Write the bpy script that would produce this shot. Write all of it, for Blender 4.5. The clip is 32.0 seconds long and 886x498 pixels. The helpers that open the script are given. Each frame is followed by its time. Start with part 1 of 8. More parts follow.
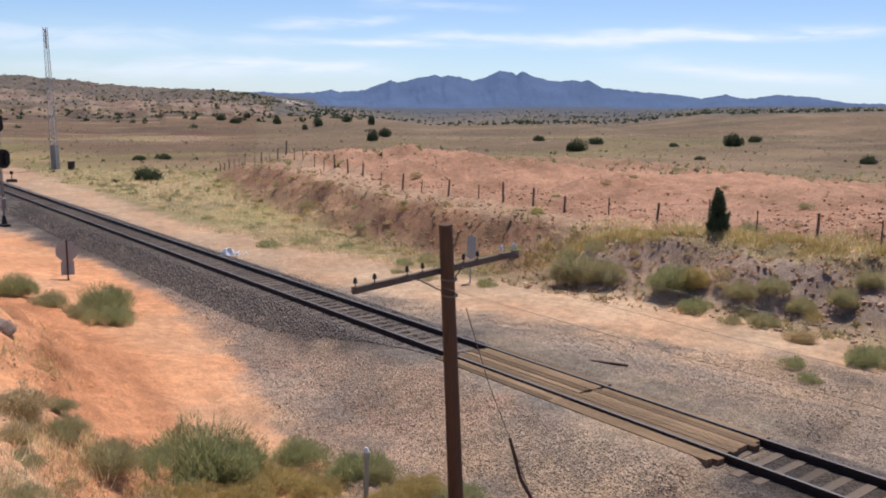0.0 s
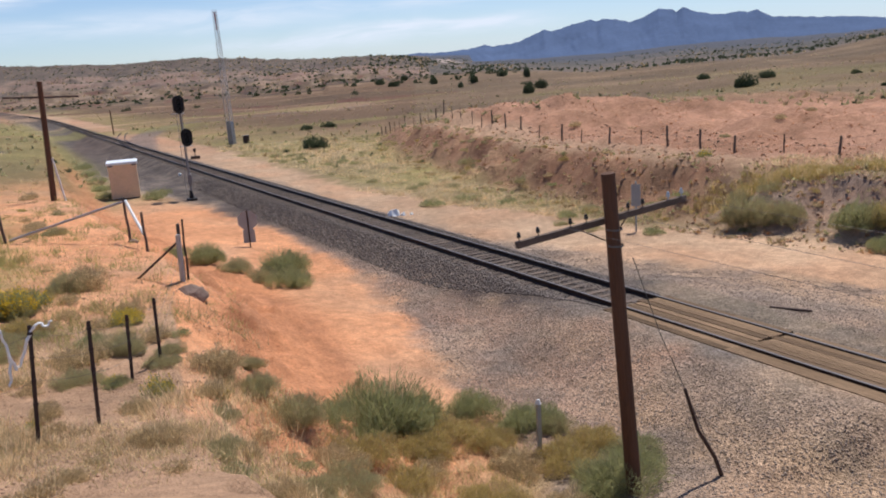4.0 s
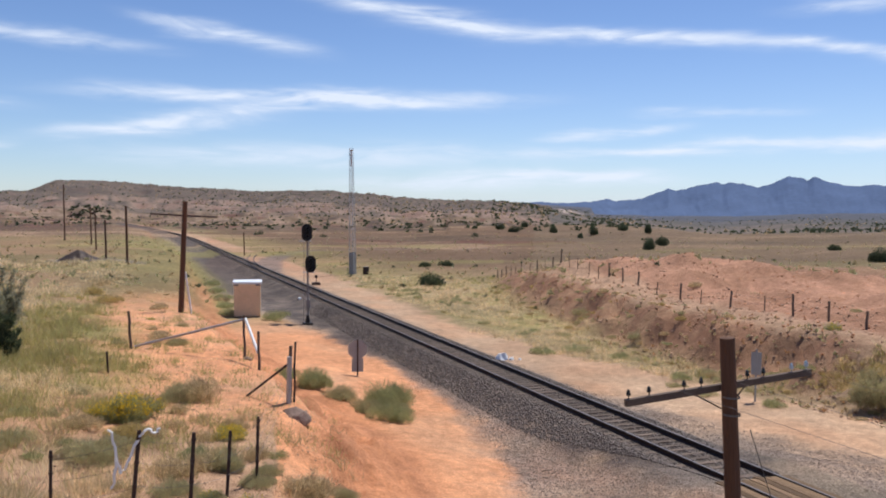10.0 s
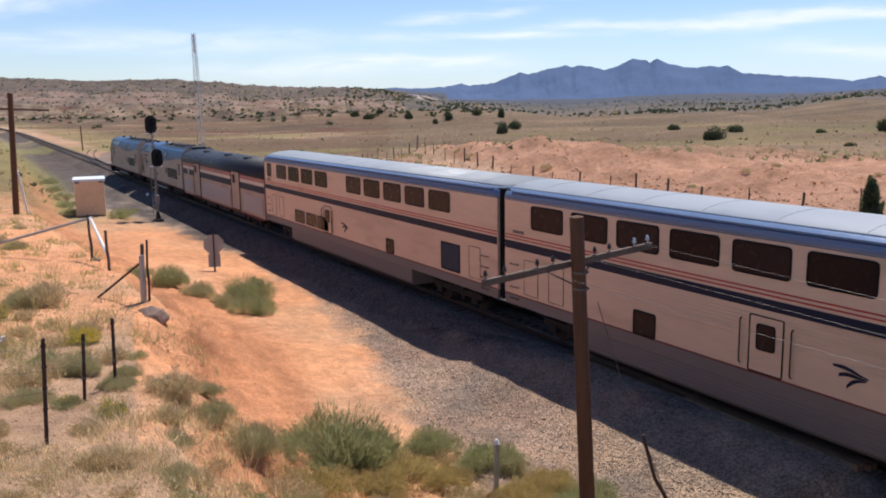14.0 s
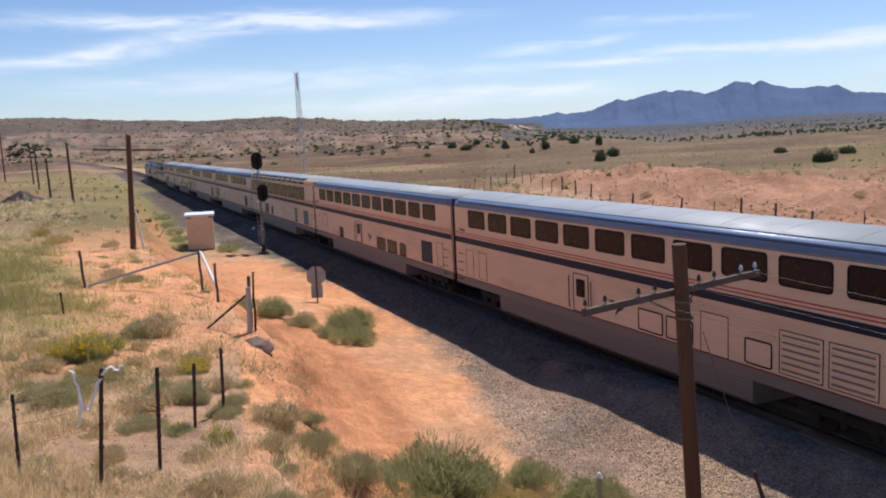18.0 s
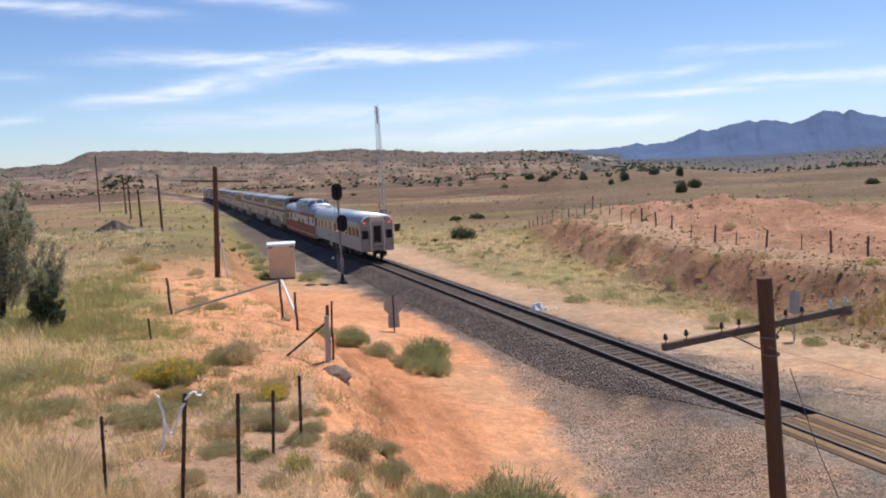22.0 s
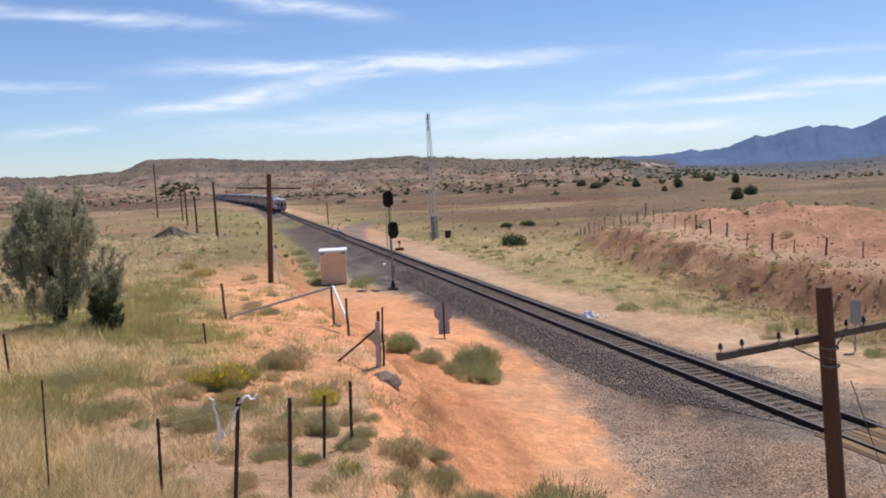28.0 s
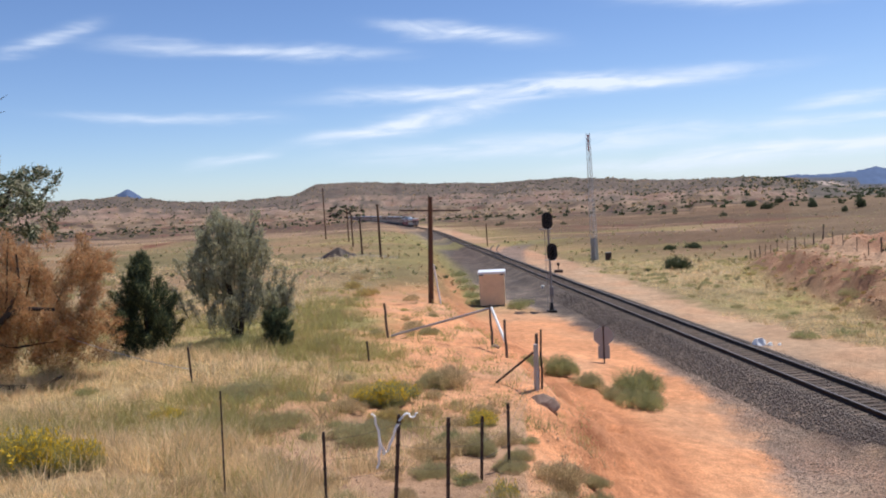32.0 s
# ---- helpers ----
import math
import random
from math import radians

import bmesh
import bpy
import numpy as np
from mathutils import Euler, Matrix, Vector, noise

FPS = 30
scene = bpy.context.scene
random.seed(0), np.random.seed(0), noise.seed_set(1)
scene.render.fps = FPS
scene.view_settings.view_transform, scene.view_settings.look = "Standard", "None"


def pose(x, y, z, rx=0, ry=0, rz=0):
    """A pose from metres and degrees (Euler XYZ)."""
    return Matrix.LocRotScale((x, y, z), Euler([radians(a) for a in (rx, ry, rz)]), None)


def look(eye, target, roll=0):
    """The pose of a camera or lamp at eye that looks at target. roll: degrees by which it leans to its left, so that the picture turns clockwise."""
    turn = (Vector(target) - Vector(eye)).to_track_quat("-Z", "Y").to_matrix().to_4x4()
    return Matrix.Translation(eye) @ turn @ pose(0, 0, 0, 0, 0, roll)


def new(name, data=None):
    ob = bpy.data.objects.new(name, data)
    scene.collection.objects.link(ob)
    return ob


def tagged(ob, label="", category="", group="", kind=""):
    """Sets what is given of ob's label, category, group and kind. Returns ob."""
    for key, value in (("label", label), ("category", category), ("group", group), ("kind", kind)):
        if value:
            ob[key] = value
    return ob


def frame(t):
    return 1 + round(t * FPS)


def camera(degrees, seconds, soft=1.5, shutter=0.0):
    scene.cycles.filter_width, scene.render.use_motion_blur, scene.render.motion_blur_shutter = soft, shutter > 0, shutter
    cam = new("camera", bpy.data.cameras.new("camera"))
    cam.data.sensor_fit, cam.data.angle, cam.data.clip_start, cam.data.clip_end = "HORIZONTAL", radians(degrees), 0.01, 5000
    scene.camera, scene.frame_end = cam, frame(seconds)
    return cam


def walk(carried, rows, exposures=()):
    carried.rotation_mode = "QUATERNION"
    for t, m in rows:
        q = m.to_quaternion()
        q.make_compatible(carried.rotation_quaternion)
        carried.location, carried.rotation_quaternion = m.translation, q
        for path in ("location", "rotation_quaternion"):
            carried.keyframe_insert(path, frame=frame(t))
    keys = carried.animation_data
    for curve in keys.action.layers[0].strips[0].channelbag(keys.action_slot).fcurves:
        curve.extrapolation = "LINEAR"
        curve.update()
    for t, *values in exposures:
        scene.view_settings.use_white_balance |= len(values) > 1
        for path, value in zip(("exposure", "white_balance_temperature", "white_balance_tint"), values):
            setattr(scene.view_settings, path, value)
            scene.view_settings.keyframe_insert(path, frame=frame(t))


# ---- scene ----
# ---- camera ----
cam = camera(55.76, 32.0, 1.95)
EYE = (0.0, 0.0, 7.5)
ROWS = [
    (0, -38.36, -10.48, -1.49), (0.2, -39.85, -13.49, -6.30), (0.4, -38.48, -11.64, -8.36), (0.6, -33.42, -9.25, -5.77), (0.8, -36.22, -8.64, -6.00),
    (1, -35.30, -8.48, -5.64), (1.5, -26.68, -9.92, -2.06), (2, -31.12, -6.18, -3.24), (2.5, -27.28, -8.24, 5.13), (3, -27.79, -12.84, 2.10),
    (3.5, -28.35, -13.68, 3.21), (5.5, -26.67, -9.63, 4.28), (6, -22.09, -7.82, 2.92), (6.5, -22.94, -5.82, 2.29), (7, -25.23, -0.74, 1.69),
    (7.5, -26.48, -1.53, -1.09), (8, -25.49, 0.13, -3.91), (8.5, -22.41, -2.41, -1.01), (9, -20.43, -3.99, 1.27), (9.5, -19.10, -3.64, -0.81),
    (10, -19.79, -3.45, -0.64), (10.5, -22.43, -9.36, 2.34), (11, -24.46, -10.91, 0.24), (11.5, -23.48, -9.01, 1.41), (12, -22.88, -8.78, 1.24),
    (12.5, -22.37, -10.44, 0.66), (13, -25.53, -10.61, 0.71), (13.5, -28.02, -11.93, -0.64), (14, -29.66, -11.07, 0.25), (14.5, -28.43, -11.11, 1.09),
    (16.5, -25.99, -9.85, 1.65), (17, -25.48, -9.50, 1.59), (17.5, -24.71, -9.22, 1.82), (18, -23.17, -8.90, 2.03), (18.5, -21.93, -8.11, 2.01),
    (19, -21.80, -7.96, 1.83), (19.5, -21.08, -7.50, 1.46), (20, -20.19, -6.86, 1.40), (20.5, -19.93, -6.70, 1.90), (21, -19.49, -6.66, 2.15),
    (21.5, -18.82, -6.68, 2.20), (22, -17.90, -6.59, 2.25), (22.5, -17.43, -6.43, 2.66), (23, -17.82, -6.27, 3.07), (23.5, -17.31, -6.18, 3.25),
    (24, -17.48, -6.33, 3.70), (24.5, -18.56, -6.82, 3.84), (25, -17.83, -6.78, 3.91), (25.5, -17.91, -7.15, 4.19), (27.5, -15.58, -6.43, 2.74),
    (28, -14.44, -5.98, 2.41), (28.5, -13.15, -5.35, 1.95), (29, -12.85, -5.04, 1.36), (29.5, -12.32, -4.97, 1.85), (30, -11.95, -4.91, 2.55),
    (30.5, -11.45, -4.56, 2.23), (31, -8.72, -2.46, 1.78), (31.5, -6.10, -2.26, 2.79), (32, -3.61, -3.98, 3.00),
]
EXPOSURES = [(0, 0.0), (2, -0.08), (3, -0.10), (6, -0.05), (7, 0.05), (9, -0.05), (11, -0.05), (12, -0.10), (13.2, -0.13), (13.7, -0.02), (14.1, 0.12), (14.6, 0.10), (17, 0.0), (22, 0.06), (24, 0.0), (32, 0.03)]
walk(cam, [(t, pose(*EYE, 90 + pitch, roll, yaw)) for t, yaw, pitch, roll in ROWS], EXPOSURES)

# ---- sun and sky ----
SUN_DIR = Vector((0.41, 0.27, 1.0)).normalized()
sun_el, sun_az = math.asin(SUN_DIR.z), math.atan2(SUN_DIR.x, SUN_DIR.y)
world = bpy.data.worlds.new("world")
scene.world = world
world.use_nodes = True
wn, wl = world.node_tree.nodes, world.node_tree.links
wn.clear()


def wmath(op, a, b=0.0, c=0.0):
    nd = wn.new("ShaderNodeMath")
    nd.operation = op
    for i, v in enumerate((a, b, c)):
        if isinstance(v, (int, float)):
            nd.inputs[i].default_value = v
        else:
            wl.new(v, nd.inputs[i])
    return nd.outputs[0]


sky = wn.new("ShaderNodeTexSky")
sky.sky_type = 'NISHITA'
sky.sun_disc = False
sky.sun_elevation, sky.sun_rotation = sun_el, sun_az
sky.altitude, sky.air_density, sky.dust_density, sky.ozone_density = 1700, 1.0, 0.3, 1.0
coord = wn.new("ShaderNodeTexCoord")
sep = wn.new("ShaderNodeSeparateXYZ")
wl.new(coord.outputs["Generated"], sep.inputs[0])
# bearing (degrees, clockwise from +y) and elevation of the sky direction
bearing = wmath("MULTIPLY", wmath("ARCTAN2", sep.outputs[0], sep.outputs[1]), 57.2958)
elev = wmath("MULTIPLY", wmath("ARCSINE", sep.outputs[2]), 57.2958)
comb = wn.new("ShaderNodeCombineXYZ")
wl.new(wmath("MULTIPLY", bearing, 0.055), comb.inputs[0])
wl.new(wmath("MULTIPLY", elev, 0.30), comb.inputs[1])


def wnoise(scale, detail, vec, distort=0.0):
    nz = wn.new("ShaderNodeTexNoise")
    nz.inputs["Scale"].default_value, nz.inputs["Detail"].default_value = scale, detail
    nz.inputs["Roughness"].default_value, nz.inputs["Distortion"].default_value = 0.6, distort
    wl.new(vec, nz.inputs["Vector"])
    return nz.outputs["Fac"]


warp = wmath("SUBTRACT", wnoise(1.3, 4, comb.outputs[0]), 0.5)
fine = wnoise(3.2, 7, comb.outputs[0], 0.6)


def streak(b0, e0, b1, e1, thick, strength):
    """A cirrus streak from one bearing and elevation to another: half thickness, density."""
    length, tilt = (b1 - b0) / 2, (e1 - e0) / (b1 - b0)
    db = wmath("SUBTRACT", bearing, (b0 + b1) / 2)
    de = wmath("SUBTRACT", wmath("SUBTRACT", elev, (e0 + e1) / 2), wmath("MULTIPLY", db, tilt))
    de = wmath("ADD", de, wmath("MULTIPLY", warp, 2.0))
    u = wmath("POWER", wmath("ABSOLUTE", wmath("DIVIDE", db, length)), 4.0)
    v = wmath("POWER", wmath("ABSOLUTE", wmath("DIVIDE", de, thick)), 2.0)
    return wmath("MULTIPLY", wmath("EXPONENT", wmath("MULTIPLY", wmath("ADD", u, v), -1.0)), strength)


STREAKS = [
    (-2.2, 6.5, 24.1, 6.7, 0.45, 1.0), (-2.7, 4.2, 14.2, 6.8, 0.4, 0.7), (0.3, 11.1, 11, 9.6, 0.45, 0.8), (11.5, 13.1, 23.8, 11.2, 0.55, 0.8),
    (23, 11.3, 42.3, 9.9, 0.45, 0.9), (42.3, 9.9, 52.9, 8.1, 0.35, 0.7), (42.2, 12.1, 52.7, 12.4, 0.4, 0.6), (26.6, 4.3, 35.4, 4.8, 0.28, 0.7),
    (27.4, 3.2, 53.2, 3.9, 0.35, 1.0), (12, 0.8, 33.7, 1.7, 0.5, 0.7), (33.4, 5.7, 42.6, 5.7, 0.25, 0.5), (-23.5, 9.7, -18, 11.2, 0.35, 0.6),
    (-17.1, 10.1, 0.5, 9.4, 0.4, 0.6), (-5.5, 3.8, 7.6, 5.0, 0.4, 0.6), (-12.9, 2.5, -7.4, 3.1, 0.25, 0.5), (-20.7, 5.9, -7.6, 5.3, 0.3, 0.5),
    (49.2, 4.2, 65.5, 4.2, 0.4, 1.0), (21.7, 1.6, 35.1, 1.3, 0.35, 0.5), (50.1, 2.4, 65.5, 1.2, 0.5, 0.8), (-2, 2.6, 26, 2.9, 0.7, 0.55),
    (-60, 12, -32, 10, 0.8, 0.7), (72, 10, 100, 13, 1.2, 0.7), (110, 20, 170, 24, 2.5, 0.6), (-150, 25, -90, 20, 2.5, 0.6),
]
cloud = 0.0
for st in STREAKS:
    cloud = wmath("ADD", cloud, streak(*st))
veil = wmath("MULTIPLY", wmath("EXPONENT", wmath("MULTIPLY", wmath("MAXIMUM", elev, 0.0), -0.22)), 0.36)
veil = wmath("MULTIPLY", veil, wmath("MINIMUM", wmath("MAXIMUM", wmath("MULTIPLY_ADD", bearing, 0.02, 0.5), 0.4), 1.5))
cloud = wmath("MULTIPLY", cloud, wmath("MULTIPLY_ADD", fine, 3.4, -0.85))
cloud = wmath("MINIMUM", wmath("MAXIMUM", wmath("MULTIPLY", cloud, 0.95), 0.0), 0.92)
mixc = wn.new("ShaderNodeMix")
mixc.data_type = 'RGBA'
wl.new(cloud, mixc.inputs[0])
tint = wn.new("ShaderNodeMix")
tint.data_type, tint.blend_type = 'RGBA', 'MULTIPLY'
tint.inputs[0].default_value = 1.0
wl.new(sky.outputs[0], tint.inputs[6])
tint.inputs[7].default_value = (0.80, 0.925, 1.18, 1)
haze = wn.new("ShaderNodeMix")
haze.data_type = 'RGBA'
wl.new(veil, haze.inputs[0])
wl.new(tint.outputs[2], haze.inputs[6])
haze.inputs[7].default_value = (6.3, 7.8, 9.8, 1)
wl.new(haze.outputs[2], mixc.inputs[6])
mixc.inputs[7].default_value = (8.2, 9.0, 10.5, 1)
bgn = wn.new("ShaderNodeBackground")
bgn.inputs[1].default_value = 0.102
wl.new(mixc.outputs[2], bgn.inputs[0])
wout = wn.new("ShaderNodeOutputWorld")
wl.new(bgn.outputs[0], wout.inputs[0])

sun = new("sun", bpy.data.lights.new("sun", "SUN"))
sun.data.energy, sun.data.angle, sun.data.color = 5.0, radians(0.53), (1.0, 0.94, 0.872)
sun.matrix_world = look(SUN_DIR * 50, (0, 0, 0))

# ---- materials ----
def material(name, color, rough=0.7, metal=0.0, vary=0.25, scale=6.0, bump=0.0, bump_scale=40.0, grime=0.0, spec=0.3, island=0.0, stretch=(1, 1, 1), wear=None):
    """A surface with tone variation at two scales and fine relief, in object space metres."""
    m = bpy.data.materials.new(name)
    m.use_nodes = True
    nt = m.node_tree
    n, l = nt.nodes, nt.links
    b = n["Principled BSDF"]
    b.inputs["Metallic"].default_value = metal
    b.inputs["Specular IOR Level"].default_value = spec
    tc = n.new("ShaderNodeTexCoord")
    mp = n.new("ShaderNodeMapping")
    mp.inputs["Scale"].default_value = stretch
    l.new(tc.outputs["Object"], mp.inputs[0])
    n1, n2 = n.new("ShaderNodeTexNoise"), n.new("ShaderNodeTexNoise")
    for nz, sc, dt in ((n1, scale * 0.25, 4), (n2, scale * 3.0, 6)):
        nz.inputs["Scale"].default_value, nz.inputs["Detail"].default_value = sc, dt
        l.new(mp.outputs[0], nz.inputs["Vector"])
    add = n.new("ShaderNodeMath")
    add.operation = "ADD"
    l.new(n1.outputs["Fac"], add.inputs[0])
    l.new(n2.outputs["Fac"], add.inputs[1])
    val = n.new("ShaderNodeMapRange")
    val.inputs[1].default_value, val.inputs[2].default_value = 0.55, 1.45
    val.inputs[3].default_value, val.inputs[4].default_value = 1 - vary, 1 + vary
    l.new(add.outputs[0], val.inputs[0])
    hsv = n.new("ShaderNodeHueSaturation")
    hsv.inputs["Color"].default_value = (*color, 1)
    l.new(val.outputs[0], hsv.inputs["Value"])
    out = hsv.outputs[0]
    if island:
        geo, inf = n.new("ShaderNodeNewGeometry"), n.new("ShaderNodeObjectInfo")
        mr = n.new("ShaderNodeMapRange")
        mr.inputs[3].default_value, mr.inputs[4].default_value = 1 - island, 1 + island
        s2 = n.new("ShaderNodeMath")
        s2.operation = "ADD"
        l.new(geo.outputs["Random Per Island"], s2.inputs[0])
        l.new(inf.outputs["Random"], s2.inputs[1])
        fr = n.new("ShaderNodeMath")
        fr.operation = "FRACT"
        l.new(s2.outputs[0], fr.inputs[0])
        l.new(fr.outputs[0], mr.inputs[0])
        h2 = n.new("ShaderNodeHueSaturation")
        l.new(out, h2.inputs["Color"])
        l.new(mr.outputs[0], h2.inputs["Value"])
        out = h2.outputs[0]
    if wear:
        mx = n.new("ShaderNodeMix")
        mx.data_type = 'RGBA'
        n3 = n.new("ShaderNodeTexNoise")
        n3.inputs["Scale"].default_value, n3.inputs["Detail"].default_value = scale * 0.8, 8
        l.new(mp.outputs[0], n3.inputs["Vector"])
        mr3 = n.new("ShaderNodeMapRange")
        mr3.inputs[1].default_value, mr3.inputs[2].default_value = 0.55, 0.7
        mr3.inputs[4].default_value = 0.8
        l.new(n3.outputs["Fac"], mr3.inputs[0])
        l.new(mr3.outputs[0], mx.inputs[0])
        l.new(out, mx.inputs[6])
        mx.inputs[7].default_value = (*wear, 1)
        out = mx.outputs[2]
    l.new(out, b.inputs["Base Color"])
    rr = n.new("ShaderNodeMapRange")
    rr.inputs[1].default_value, rr.inputs[2].default_value = 0.3, 0.7
    rr.inputs[3].default_value, rr.inputs[4].default_value = max(rough - 0.1, 0.02), min(rough + 0.1, 1)
    l.new(n2.outputs["Fac"], rr.inputs[0])
    l.new(rr.outputs[0], b.inputs["Roughness"])
    if bump:
        n4 = n.new("ShaderNodeTexNoise")
        n4.inputs["Scale"].default_value, n4.inputs["Detail"].default_value = bump_scale, 5
        l.new(mp.outputs[0], n4.inputs["Vector"])
        bp = n.new("ShaderNodeBump")
        bp.inputs["Strength"].default_value, bp.inputs["Distance"].default_value = bump, 0.02
        l.new(n4.outputs["Fac"], bp.inputs["Height"])
        l.new(bp.outputs[0], b.inputs["Normal"])
    return m


def leafy(name, color, island=0.4, through_light=0.42, vary=0.2):
    """Foliage: a matt skin through which part of the light passes."""
    m = material(name, color, 0.8, 0, vary, 2.5, island=island, spec=0.2)
    n, l = m.node_tree.nodes, m.node_tree.links
    b = n["Principled BSDF"]
    tr, mx = n.new("ShaderNodeBsdfTranslucent"), n.new("ShaderNodeMixShader")
    l.new(b.inputs["Base Color"].links[0].from_socket, tr.inputs[0])
    mx.inputs[0].default_value = through_light
    l.new(b.outputs[0], mx.inputs[1])
    l.new(tr.outputs[0], mx.inputs[2])
    l.new(mx.outputs[0], n["Material Output"].inputs[0])
    return m


